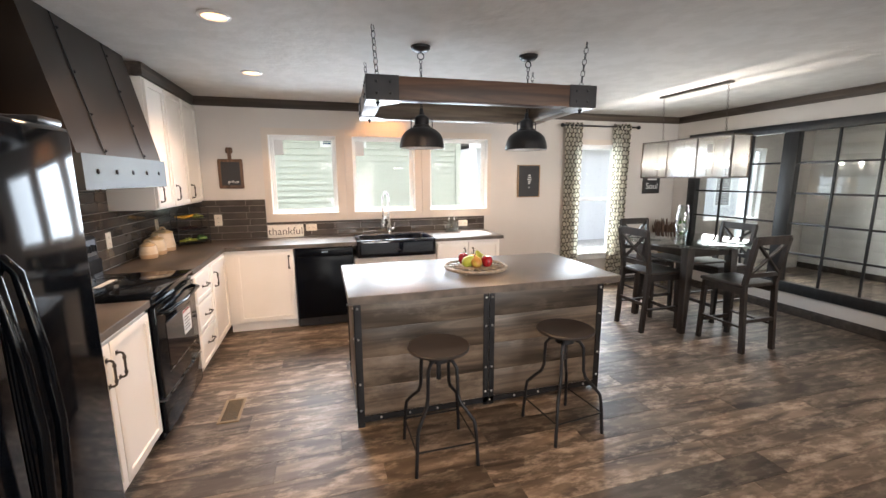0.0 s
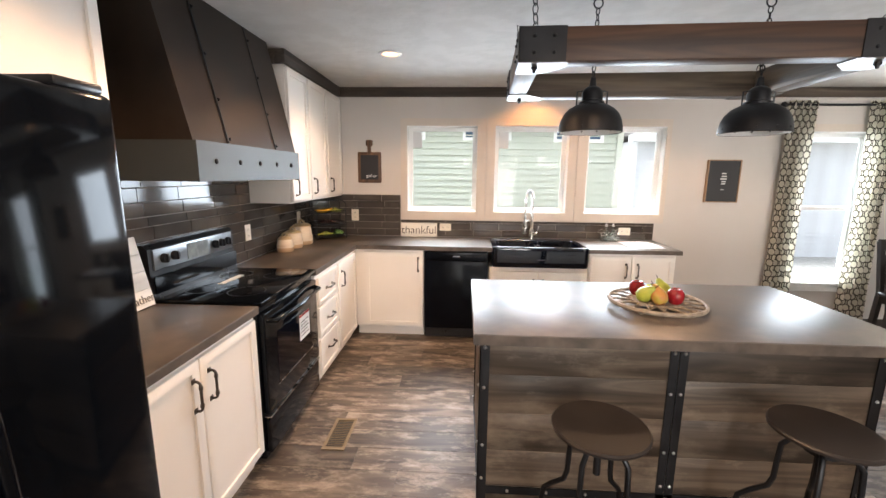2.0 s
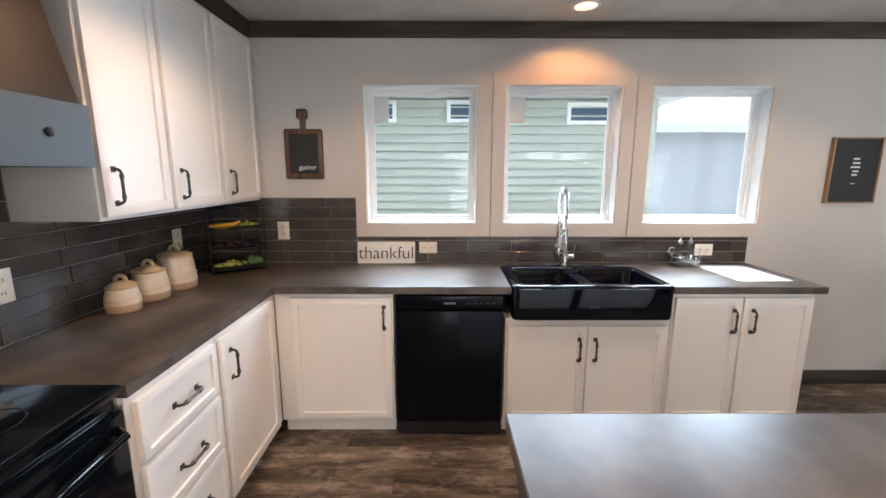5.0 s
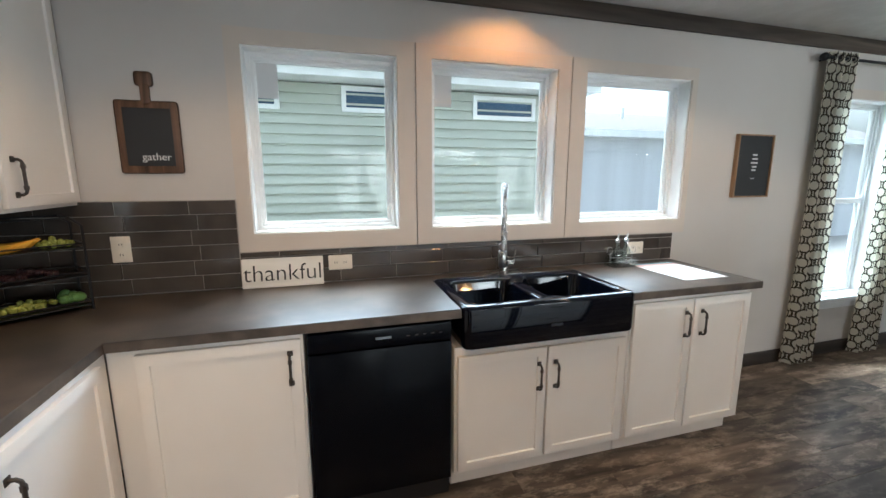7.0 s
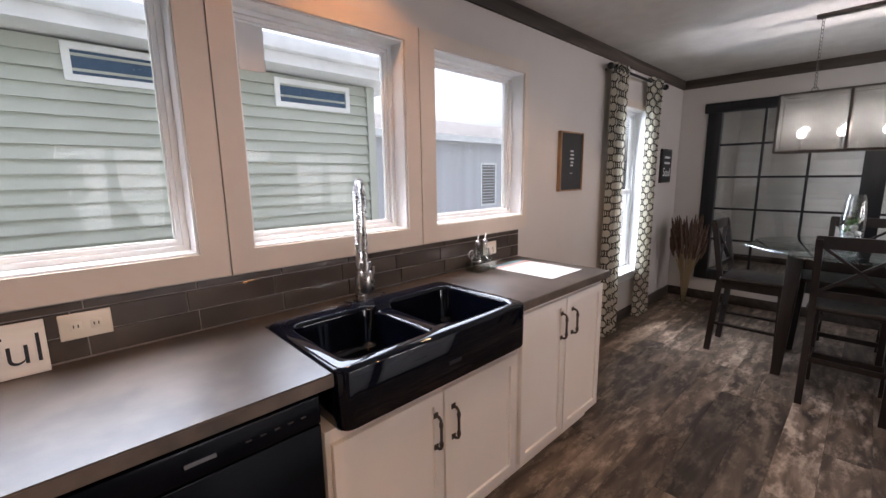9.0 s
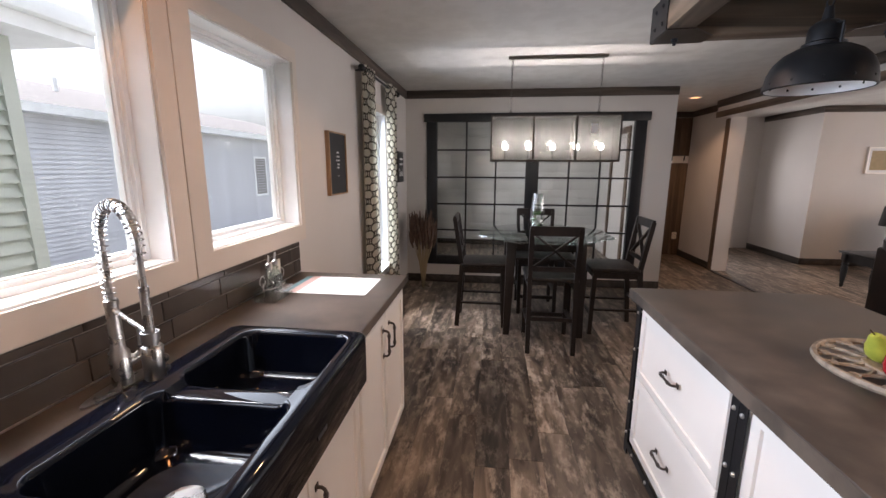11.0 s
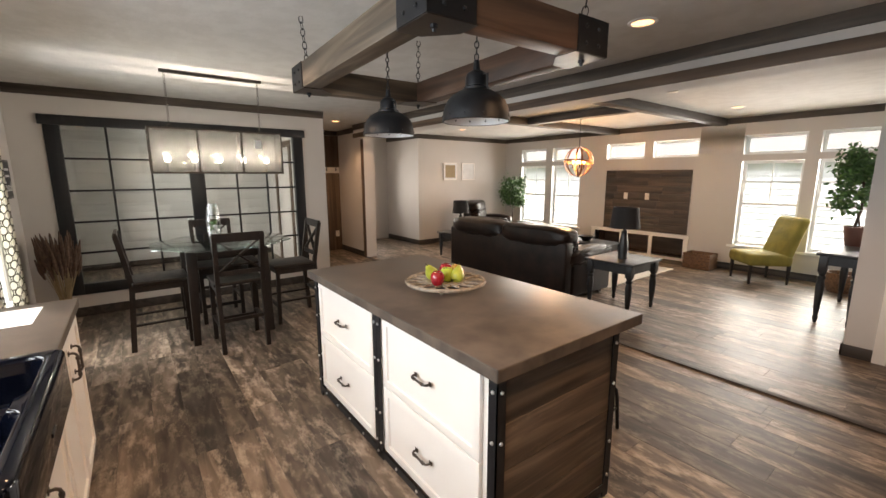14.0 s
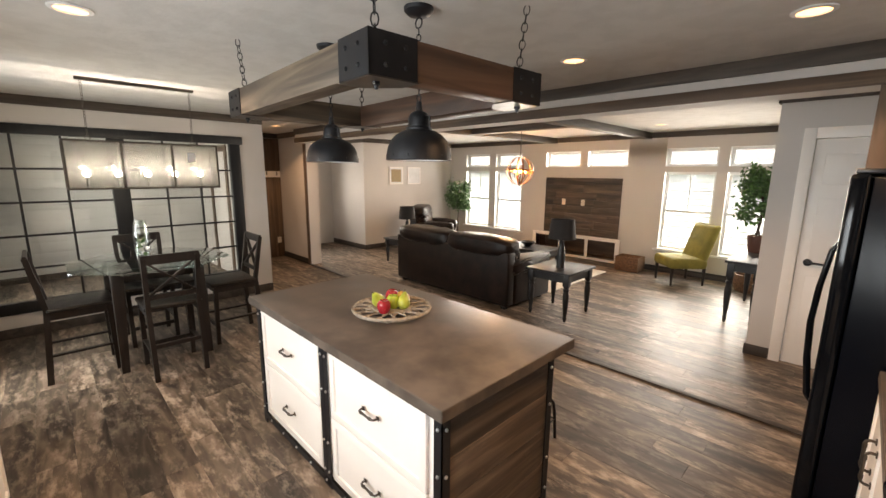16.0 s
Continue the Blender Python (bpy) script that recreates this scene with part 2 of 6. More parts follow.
RACKY = wood("beam_y", (0.045, 0.032, 0.021), (0.12, 0.085, 0.056), (0.22, 0.16, 0.11), "y", 0.55, 0.8, 0.1)
WALNUT = wood("walnut", (0.045, 0.022, 0.012), (0.1, 0.05, 0.026), (0.17, 0.09, 0.05), "z", 0.5, 1.4, 0.1)
OAK = wood("oak_frame", (0.16, 0.09, 0.045), (0.28, 0.17, 0.09), (0.36, 0.23, 0.13), "z", 0.5, 2.0, 0.1)
ESPRESSO = wood("espresso_wood", (0.006, 0.004, 0.0034), (0.011, 0.0072, 0.0058), (0.02, 0.013, 0.01), "z", 0.46, 1.2, 0.1)
BLACKWOOD = wood("black_paint_wood", (0.005, 0.0055, 0.007), (0.008, 0.0088, 0.011), (0.013, 0.014, 0.016), "z", 0.42, 1.0, 0.05)
TOP = surf("dark_laminate_top", (0.125, 0.102, 0.085), 0.4, col2=(0.06, 0.05, 0.043), scale=7, lo=0.38, hi=0.7, detail=9, bump=0.06, bscale=220, rvar=0.1)
TOPEDGE = surf("laminate_edge", (0.12, 0.095, 0.076), 0.5, col2=(0.05, 0.041, 0.034), scale=9, lo=0.35, hi=0.65, detail=8, bump=0.08, bscale=150)
GLOSS = surf("black_gloss", (0.003, 0.004, 0.006), 0.08, scale=3, rvar=0.03, spec=0.22)
ENAMEL = surf("black_enamel", (0.002, 0.003, 0.007), 0.05, scale=3, rvar=0.02, spec=0.4)
BLACKPL = surf("black_plastic", (0.012, 0.013, 0.016), 0.3, scale=8, bump=0.03, bscale=300)
STEELB = surf("blackened_steel", (0.022, 0.023, 0.026), 0.45, 0.5, col2=(0.014, 0.014, 0.016), scale=9, bump=0.08)
BRONZE = surf("bronze_hood", (0.052, 0.037, 0.028), 0.4, 0.75, col2=(0.038, 0.028, 0.022), scale=3, bump=0.05)
BAND = surf("hood_band", (0.05, 0.058, 0.06), 0.55, 0.2, scale=4, bump=0.03)
GUN = surf("gunmetal", (0.1, 0.085, 0.075), 0.38, 0.9, scale=20, bump=0.05)
CHROME = surf("brushed_nickel", (0.45, 0.435, 0.415), 0.28, 1.0, scale=20)
RANGEP = surf("range_panel", (0.33, 0.36, 0.39), 0.3, 0.85, stretch=(1, 1, 20), scale=6, bump=0.05)
SCREW = surf("bright_screw", (0.7, 0.7, 0.7), 0.3, 0.9, scale=30)
TILE = surf("charcoal_tile", (0.085, 0.073, 0.064), 0.09, col2=(0.05, 0.043, 0.038), scale=4, detail=6, rvar=0.05, bump=0.05, bscale=14, shift=True)
GROUT = surf("grout", (0.36, 0.33, 0.3), 0.9, scale=30, bump=0.2, bscale=300)
LEATHER = surf("dark_leather", (0.017, 0.0095, 0.007), 0.38, col2=(0.006, 0.004, 0.0038), scale=6, bump=0.3, bscale=60, spec=0.22)
GREEN = surf("olive_velvet", (0.24, 0.205, 0.04), 0.85, col2=(0.17, 0.145, 0.028), scale=8, bump=0.2, bscale=250)
CREAM = surf("cream_ceramic", (0.66, 0.58, 0.47), 0.3, col2=(0.56, 0.46, 0.34), scale=6, stretch=(1, 1, 4), coat=0.3)
BISQUE = surf("bare_clay", (0.46, 0.32, 0.2), 0.7, scale=12, bump=0.1)
LIDC = surf("tan_glaze", (0.5, 0.38, 0.22), 0.3, scale=8, coat=0.3)
PAPER = surf("paper", (0.72, 0.72, 0.72), 0.8, scale=6)
INK = surf("ink", (0.05, 0.05, 0.05), 0.8)
CHALK = surf("chalk_board", (0.016, 0.017, 0.02), 0.6, scale=10)
CHALKW = surf("chalk_white", (0.75, 0.75, 0.75), 0.9)
WHITEW = wood("white_board", (0.62, 0.6, 0.56), (0.72, 0.7, 0.66), (0.8, 0.78, 0.74), "x", 0.6, 0.7, 0.03)
RED = surf("apple_red", (0.33, 0.014, 0.022), 0.25, col2=(0.19, 0.008, 0.013), scale=25, stretch=(1, 1, 0.2), coat=0.2)
PEAR = surf("pear_green", (0.42, 0.45, 0.06), 0.35, col2=(0.3, 0.36, 0.05), scale=30, coat=0.2)
BLUSH = surf("pear_blush", (0.45, 0.1, 0.045), 0.35, col2=(0.42, 0.34, 0.06), scale=11, coat=0.2)
LIME = surf("apple_green", (0.36, 0.46, 0.04), 0.25, scale=20, coat=0.2)
PINKP = surf("pale_pink_print", (0.62, 0.45, 0.42), 0.8)
TEALP = surf("teal_print", (0.2, 0.36, 0.42), 0.8)
YELLOW = surf("banana", (0.75, 0.42, 0.03), 0.45, col2=(0.6, 0.3, 0.02), scale=14)
GRAPE = surf("green_grape", (0.32, 0.36, 0.08), 0.25, scale=40)
DARKG = surf("dark_grape", (0.03, 0.012, 0.015), 0.3, scale=40)
LEAF = surf("leaf", (0.06, 0.14, 0.04), 0.45, col2=(0.035, 0.085, 0.025), scale=14)
LEAFB = surf("leaf_bright", (0.11, 0.23, 0.06), 0.45, col2=(0.06, 0.14, 0.035), scale=14)
BARK = surf("bark", (0.09, 0.06, 0.04), 0.85, col2=(0.05, 0.035, 0.025), scale=20, stretch=(1, 1, 0.2), bump=0.4, bscale=60)
REED = surf("dried_reed", (0.13, 0.082, 0.058), 0.9, col2=(0.07, 0.042, 0.032), scale=30)
STRAW = surf("straw", (0.34, 0.26, 0.15), 0.8, scale=30)
WICKER = surf("wicker", (0.2, 0.11, 0.06), 0.75, col2=(0.09, 0.05, 0.03), scale=40, bump=0.5, bscale=80)
CARVED = surf("carved_resin", (0.33, 0.28, 0.22), 0.6, col2=(0.19, 0.155, 0.12), scale=30, bump=0.3, bscale=90)
RUG = surf("white_rug", (0.66, 0.64, 0.6), 0.95, scale=20, bump=0.5, bscale=200)
POT = surf("terracotta_pot", (0.12, 0.05, 0.035), 0.5, scale=8)
SHIP = surf("shiplap_paint", (0.78, 0.77, 0.75), 0.55, scale=3)
SAGE = surf("sage_siding", (0.47, 0.495, 0.44), 0.6, col2=(0.43, 0.455, 0.4), scale=2, bump=0.05, bscale=120)
GREY = surf("grey_siding", (0.6, 0.605, 0.63), 0.6, scale=2)
SHINGLE = surf("shingle", (0.17, 0.155, 0.15), 0.9, col2=(0.11, 0.1, 0.1), scale=12, bump=0.5, bscale=40)
LAWN = surf("lawn", (0.08, 0.11, 0.04), 0.95, col2=(0.11, 0.1, 0.06), scale=2, bump=0.5, bscale=30)
CONCRETE = surf("grey_gravel", (0.3, 0.29, 0.28), 0.9, col2=(0.2, 0.195, 0.19), scale=6, bump=0.4, bscale=60)
# pale greys here hold the glare on the range display
GLAREDISP = surf("display_glare", (0.42, 0.46, 0.46), 0.15, col2=(0.25, 0.28, 0.28), scale=18)
BLUEPANE = surf("far_pane", (0.03, 0.07, 0.13), 0.05, scale=2)
BRASSV = surf("tan_register", (0.3, 0.22, 0.13), 0.4, 0.5, scale=20)
SHADEB = surf("black_shade", (0.014, 0.013, 0.014), 0.85, scale=20, bump=0.2, bscale=300)
PLATE = surf("outlet_plastic", (0.76, 0.7, 0.6), 0.4, scale=8)
COPPER = surf("copper_band", (0.42, 0.17, 0.07), 0.35, 0.9, scale=12)
ENAMELW = surf("white_enamel", (0.8, 0.8, 0.8), 0.4, scale=8)
SEATM = surf("dark_seat", (0.034, 0.029, 0.027), 0.34, col2=(0.024, 0.02, 0.019), scale=6, bump=0.06)
SATIN = surf("black_satin", (0.002, 0.003, 0.006), 0.24, scale=3, rvar=0.03, spec=0.16)
FADED = surf("faded_print", (0.2, 0.19, 0.18), 0.8)
CLOTH = trellis("curtain_cloth")
PANE = glass("window_pane", (0.97, 1.0, 0.99), 0.0, -0.017)
DPANE = glass("partition_pane", (0.9, 0.93, 0.93), 0.0, 0.05)
TTOP = glass("table_pane", (0.8, 0.88, 0.86), 0.0, 0.12)
RIBBED = glass("ribbed_pane", (0.66, 0.66, 0.64), 0.1, 0.04, ribs=0.04)
CLEAR = glass("clear_vessel", (0.93, 0.96, 0.95), 0.0, 0.1)
LAMP = lit("warm_lamp", (1.0, 0.5, 0.2), 1.1)
BULB = lit("bright_bulb", (1.0, 0.93, 0.82), 4)
FLAME = lit("amber_bulb", (1.0, 0.62, 0.25), 5)

# ---- building helpers ----


def finish(bm, name, material, smooth=True):
    me = bpy.data.meshes.new(name)
    bmesh.ops.recalc_face_normals(bm, faces=bm.faces)
    bm.to_mesh(me)
    bm.free()
    me.materials.append(material)
    if smooth and len(me.polygons):
        me.polygons.foreach_set("use_smooth", [True] * len(me.polygons))
        me.set_sharp_from_angle(angle=radians(38))
    return me


def thing(name, x, y, z, label, category, group="", rz=0.0):
    ob = new(name)
    ob.matrix_basis = pose(x, y, z, 0, 0, rz)
    ob.empty_display_size = 0.1
    return tagged(ob, label, category, group)


def part(name, bm, material, parent, label="", smooth=True):
    ob = new(name, finish(bm, name, material, smooth))
    ob.parent = parent
    return tagged(ob, label)


def single(name, bm, material, label, category, group="", x=0, y=0, z=0, rz=0, kind=""):
    ob = new(name, finish(bm, name, material))
    ob.matrix_basis = pose(x, y, z, 0, 0, rz)
    return tagged(ob, label, category, group, kind)


def cuboid(bm, x0, y0, z0, x1, y1, z1, bevel=0.0, seg=2):
    vs = [bm.verts.new((x, y, z)) for x in (x0, x1) for y in (y0, y1) for z in (z0, z1)]
    fs = [bm.faces.new([vs[i] for i in q]) for q in ((0, 1, 3, 2), (4, 6, 7, 5), (0, 4, 5, 1), (2, 3, 7, 6), (0, 2, 6, 4), (1, 5, 7, 3))]
    if bevel:
        es = list({e for f in fs for e in f.edges})
        bmesh.ops.bevel(bm, geom=es, offset=bevel, segments=seg, affect="EDGES", profile=0.5)
    return bm


def boxes(*rows, bevel=0.0):
    bm = bmesh.new()
    for r in rows:
        cuboid(bm, *r, bevel=bevel)
    return bm


def lathe(bm, profile, n=24, cx=0.0, cy=0.0, cz=0.0, squash=1.0):
    rings = []
    for r, z in profile:
        if r < 1e-5:
            rings.append([bm.verts.new((cx, cy, cz + z))])
        else:
            rings.append([bm.verts.new((cx + r * math.cos(2 * math.pi * i / n), cy + squash * r * math.sin(2 * math.pi * i / n), cz + z)) for i in range(n)])
    for a, b in zip(rings, rings[1:]):
        for i in range(n):
            j = (i + 1) % n
            q = [a[i % len(a)], a[j % len(a)], b[j % len(b)], b[i % len(b)]]
            q = list(dict.fromkeys(q))
            if len(q) > 2:
                bm.faces.new(q)
    return bm


def tube(bm, pts, r, n=8, closed=False, taper=None):
    pts = [Vector(p) for p in pts]
    rings, up = [], Vector((0.13, 0.27, 0.95)).normalized()
    m = len(pts)
    for i, p in enumerate(pts):
        a = pts[(i - 1) % m] if (i or closed) else p
        c = pts[(i + 1) % m] if (i < m - 1 or closed) else p
        d = (c - a).normalized()
        side = d.cross(up)
        if side.length < 0.05:
            side = d.cross(Vector((1, 0, 0)))
        side.normalize()
        up = side.cross(d).normalized()
        rr = r * (taper[i] if taper else 1.0)
        rings.append([bm.verts.new(p + rr * (math.cos(2 * math.pi * k / n) * side + math.sin(2 * math.pi * k / n) * up)) for k in range(n)])
    pairs = list(zip(rings, rings[1:])) + ([(rings[-1], rings[0])] if closed else [])
    for a, b in pairs:
        for k in range(n):
            bm.faces.new((a[k], a[(k + 1) % n], b[(k + 1) % n], b[k]))
    if not closed:
        bm.faces.new(rings[0])
        bm.faces.new(rings[-1])
    return bm


def prism(bm, pts, z0, z1, bevel=0.0):
    lo, hi = [bm.verts.new((x, y, z0)) for x, y in pts], [bm.verts.new((x, y, z1)) for x, y in pts]
    bm.faces.new(lo)
    top = bm.faces.new(hi)
    m = len(pts)
    for i in range(m):
        bm.faces.new((lo[i], lo[(i + 1) % m], hi[(i + 1) % m], hi[i]))
    if bevel:
        bmesh.ops.bevel(bm, geom=list(top.edges), offset=bevel, segments=2, affect="EDGES", profile=0.5)
    return bm


def ball(bm, x, y, z, r, sx=1.0, sy=1.0, sz=1.0, n=12):
    prof = [(r * math.sin(math.pi * i / 8), -r * math.cos(math.pi * i / 8) * sz) for i in range(9)]
    prof[0], prof[-1] = (0, -r * sz), (0, r * sz)
    start = len(bm.verts)
    lathe(bm, prof, n, 0, 0, 0)
    bm.verts.ensure_lookup_table()
    for v in list(bm.verts)[start:]:
        v.co = Vector((v.co.x * sx + x, v.co.y * sy + y, v.co.z + z))
    return bm


def words(name, text, size, material, parent, m, depth=0.001, bold=0.0):
    """Lettering as a flat mesh, under its thing."""
    cu = bpy.data.curves.new(name, "FONT")
    cu.body, cu.size, cu.extrude, cu.align_x, cu.align_y, cu.offset = text, size, depth, "CENTER", "CENTER", bold
    tmp = bpy.data.objects.new(name, cu)
    scene.collection.objects.link(tmp)
    me = bpy.data.meshes.new_from_object(tmp.evaluated_get(bpy.context.evaluated_depsgraph_get()))
    bpy.data.objects.remove(tmp)
    me.materials.clear()
    me.materials.append(material)
    ob = new(name, me)
    ob.parent = parent
    ob.matrix_basis = m
    return ob


def structure(name, bm, material, label, category):
    ob = new(name, finish(bm, name, material))
    return tagged(ob, label, category, "", "structure")


# ---- the large structure ----
H = 2.47          # ceiling height
YW = 5.135        # window wall
XL = -1.45        # range wall
XD = 5.355        # dining partition
YL = -3.73        # far living room wall
XV = 7.15         # end wall of the living room
YM0, YM1 = 0.5, 0.85   # the wide opening between the two halves
XO0, XO1 = -0.64, 6.52

KWIN = [(-0.40, 0.345), (0.53, 1.297), (1.488, 2.275)]
KZ0, KZ1 = 1.19, 2.09
DWIN = (3.6, 4.32, 0.5, 2.05)


def wall_x(y0, y1, x0, x1, holes, z1=H):
    """A wall along x with rectangular holes (x0, x1, z0, z1), as one mesh."""
    bm = bmesh.new()
    xs = sorted({x0, x1, *[v for h in holes for v in h[:2]]})
    zs = sorted({0.0, z1, *[v for h in holes for v in h[2:]]})
    for a, b in zip(xs, xs[1:]):
        for c, d in zip(zs, zs[1:]):
            if not any(h[0] <= (a + b) / 2 <= h[1] and h[2] <= (c + d) / 2 <= h[3] for h in holes):
                cuboid(bm, a, y0, c, b, y1, d)
    bmesh.ops.remove_doubles(bm, verts=bm.verts, dist=1e-5)
    dup = {}
    for f in bm.faces:
        dup.setdefault(tuple(round(v, 4) for v in f.calc_center_median()), []).append(f)
    bmesh.ops.delete(bm, geom=[f for fs in dup.values() if len(fs) > 1 for f in fs], context="FACES")
    return bm


structure("wall_north", wall_x(YW, YW + 0.15, XL - 0.12, 8.4, [(a, b, KZ0, KZ1) for a, b in KWIN] + [DWIN, (6.0, 7.2, 0.9, 2.05)]),
          PAINT, "off-white painted wall with three windows over the sink", "wall")
structure("wall_west", boxes((XL - 0.12, -0.64, 0, XL, YW, H)), PAINT, "painted wall behind the range and cabinets", "wall")
bm = bmesh.new()
for y0, y1, z0, z1 in ((1.868, 2.19, 0, H), (4.86, YW, 0, H), (2.19, 4.86, 0, 0.27), (2.19, 4.86, 2.17, H)):
    cuboid(bm, XD, y0, z0, XD + 0.12, y1, z1)
structure("wall_east", bm, PAINT, "off-white partition wall around a black gridded interior window", "wall")
structure("wall_hall_north", boxes((XD + 0.12, 1.868, 0, 8.28, 1.988, H)), PAINT, "off-white painted wall of the entry hall", "wall")
structure("wall_accent", boxes((7.7, 0.66, 0, 7.82, 1.868, H)), PAINT, "entry wall behind stained boards", "wall")
structure("wall_den", boxes((8.28, 1.868, 0, 8.4, YW, H)), PAINT, "white wall of the den", "wall")
structure("wall_middle_west", boxes((XL, YM0, 0, XO0, YM1, H)), PAINT, "painted wall stub beside the fridge", "wall")
structure("wall_middle_east", boxes((XO1, 0.45, 0, 9.5, 0.66, 2.2485), (XO1, 0.45, 2.2485, 9.5, 0.66, H)), PAINT, "painted wall beyond the wide opening", "wall")
structure("header", boxes((XO0, YM0, 2.25, XO1, YM1, H)), PAINT, "painted header over the wide opening", "wall")
LW = [(0.17, 0.93, 0.42, 1.79), (1.08, 1.87, 0.42, 1.79), (4.88, 5.65, 0.42, 1.79), (5.83, 6.6, 0.42, 1.79)]
LT = [(0.17, 0.93, 1.88, 2.19), (1.08, 1.87, 1.88, 2.19), (2.52, 3.32, 1.88, 2.19), (3.47, 4.27, 1.88, 2.19), (4.88, 5.65, 1.88, 2.19), (5.83, 6.6, 1.88, 2.19)]
NICHE = (2.62, 4.42, 0.06, 0.42)
structure("wall_south", wall_x(YL - 0.15, YL, -0.15, XV + 0.12, LW + LT + [NICHE]), PAINT, "off-white living room wall with tall windows", "wall")
structure("wall_living_end", boxes((XV, YL, 0, XV + 0.12, -1.1, H)), PAINT, "off-white end wall of the living room", "wall")
structure("wall_passage", boxes((XV, -1.1, 0, 9.5, -0.98, H)), PAINT, "off-white wall of the far passage", "wall")
# the hole in the end wall is out of sight, added for the passage lamp
structure("wall_passage_end", boxes((8.55, -0.98, 0, 8.67, -0.4, H), (8.55, 0.36, 0, 8.67, 0.45, H), (8.55, -0.4, 0, 8.67, 0.36, 0.85), (8.55, -0.4, 2.05, 8.67, 0.36, H)), PAINT, "off-white wall closing the far passage", "wall")
structure("wall_closet_side", boxes((-0.15, YL, 0, -0.03, -0.76, H)), PAINT, "off-white side wall of the closet", "wall")
structure("wall_closet", wall_x(-0.76, -0.64, XL - 0.12, -0.03, [(-1.06, -0.3, -0.01, 2.06)]), PAINT, "off-white wall with the closet door", "wall")
structure("ceiling", boxes((XL - 0.12, YL - 0.15, H, 9.62, YW + 0.15, H + 0.1)), CEIL, "white knock-down textured ceiling", "ceiling")

# wood crown, base boards, casings
C0, CT = 2.375, 0.022
structure("trim_north", boxes((-1.12, YW - CT, C0, XD, YW, H), bevel=0.002), TRIMX, "grey-brown stained crown board", "trim")
structure("trim_cabinets", boxes((-1.12 - 0.33, 3.78, C0, -1.098, 5.11, H), bevel=0.002), TRIMY, "grey-brown stained crown board over wall cabinets", "trim")
structure("trim_east", boxes((XD - CT, 1.868, C0, XD, YW - CT, H), bevel=0.002), TRIMY, "grey-brown stained crown board", "trim")
structure("trim_header", boxes((XL, YM1, C0, XO1, YM1 + CT, H), bevel=0.002), TRIMX, "grey-brown stained crown board on the header", "trim")
structure("trim_opening", boxes((XO0 - 0.09, YM1, 2.235, XO1, YM1 + 0.02, 2.315), bevel=0.002), CASEX, "brown stained casing over the wide opening", "trim")
for tx in (XO0 - 0.09, XO1):
    structure("trim_opening_side", boxes((tx, YM1 if tx < 0 else 0.66, 0, tx + 0.09, (YM1 if tx < 0 else 0.66) + 0.02, 2.233), bevel=0.002), CASEZ, "brown stained upright casing of the opening", "trim")
structure("trim_south", boxes((-0.03, YL, C0, XV, YL + CT, H), bevel=0.002), TRIMX, "grey-brown stained crown board", "trim")
structure("trim_end", boxes((XV - CT, YL + CT, C0, XV, -0.96, H), bevel=0.002), TRIMY, "grey-brown stained crown board", "trim")
structure("trim_passage", boxes((XV, -0.98, C0, 8.55, -0.98 + CT, H), bevel=0.002), TRIMX, "grey-brown stained crown board", "trim")
structure("trim_living_header", boxes((-0.03, YM0 - CT, C0, 9.5, YM0, H), bevel=0.002), TRIMX, "grey-brown stained crown board", "trim")
structure("trim_hall", boxes((7.68, 0.682, C0, 7.7, 1.868, H), (XO1, 0.66, C0, 7.7, 0.682, H), bevel=0.002), TRIMY, "grey-brown stained crown board", "trim")
structure("trim_closet", boxes((-0.03, YL + CT, C0, -0.008, -0.62, H), (-1.4, -0.64, C0, -0.008, -0.62, H), bevel=0.002), TRIMY, "grey-brown stained crown board", "trim")
for bx, by in ((2.12, 0), (4.0, 0)):
    structure("ceiling_beam", boxes((bx, YL + CT, 2.36, bx + 0.15, YM0 - CT, H - 0.002), bevel=0.004), TRIMY, "stained box beam across the living room ceiling", "beam")
structure("ceiling_beam", boxes((2.27, -1.15, 2.362, 4.0, -1.0, H - 0.002), bevel=0.004), TRIMX, "stained box beam along the living room ceiling", "beam")
BB = 0.105
structure("baseboard_north", boxes((2.2, YW - 0.014, 0, XD, YW, BB), bevel=0.002), BASEB, "dark wood base board", "baseboard")
structure("baseboard_east", boxes((XD - 0.014, 1.868, 0, XD, YW - 0.014, BB), bevel=0.002), BASEB, "dark wood base board", "baseboard")
structure("baseboard_hall", boxes((XO1 + 0.09, 0.66, 0, 7.7, 0.674, BB), bevel=0.002), BASEB, "dark wood base board", "baseboard")
structure("baseboard_south", boxes((-0.03, YL, 0, XV, YL + 0.014, 0.05), (-0.03, YL, 0.05, 2.4, YL + 0.014, BB), (4.5, YL, 0.05, XV, YL + 0.014, BB)), BASEB, "dark wood base board", "baseboard")
structure("baseboard_end", boxes((XV - 0.014, YL + 0.014, 0, XV, -0.966, BB), bevel=0.002), BASEB, "dark wood base board", "baseboard")
structure("baseboard_passage", boxes((XV, -0.98, 0, 8.55, -0.966, BB), bevel=0.002), BASEB, "dark wood base board", "baseboard")
structure("baseboard_closet", boxes((-0.215, -0.64, 0, -0.016, -0.626, BB), (-0.03, YL + 0.014, 0, -0.016, -0.626, BB), bevel=0.002), BASEB, "dark wood base board", "baseboard")
structure("floor_strip", boxes((XO0, 0.645, 0.004, XO1, 0.705, 0.014), bevel=0.004), BASEB, "dark threshold strip across the floor", "trim")


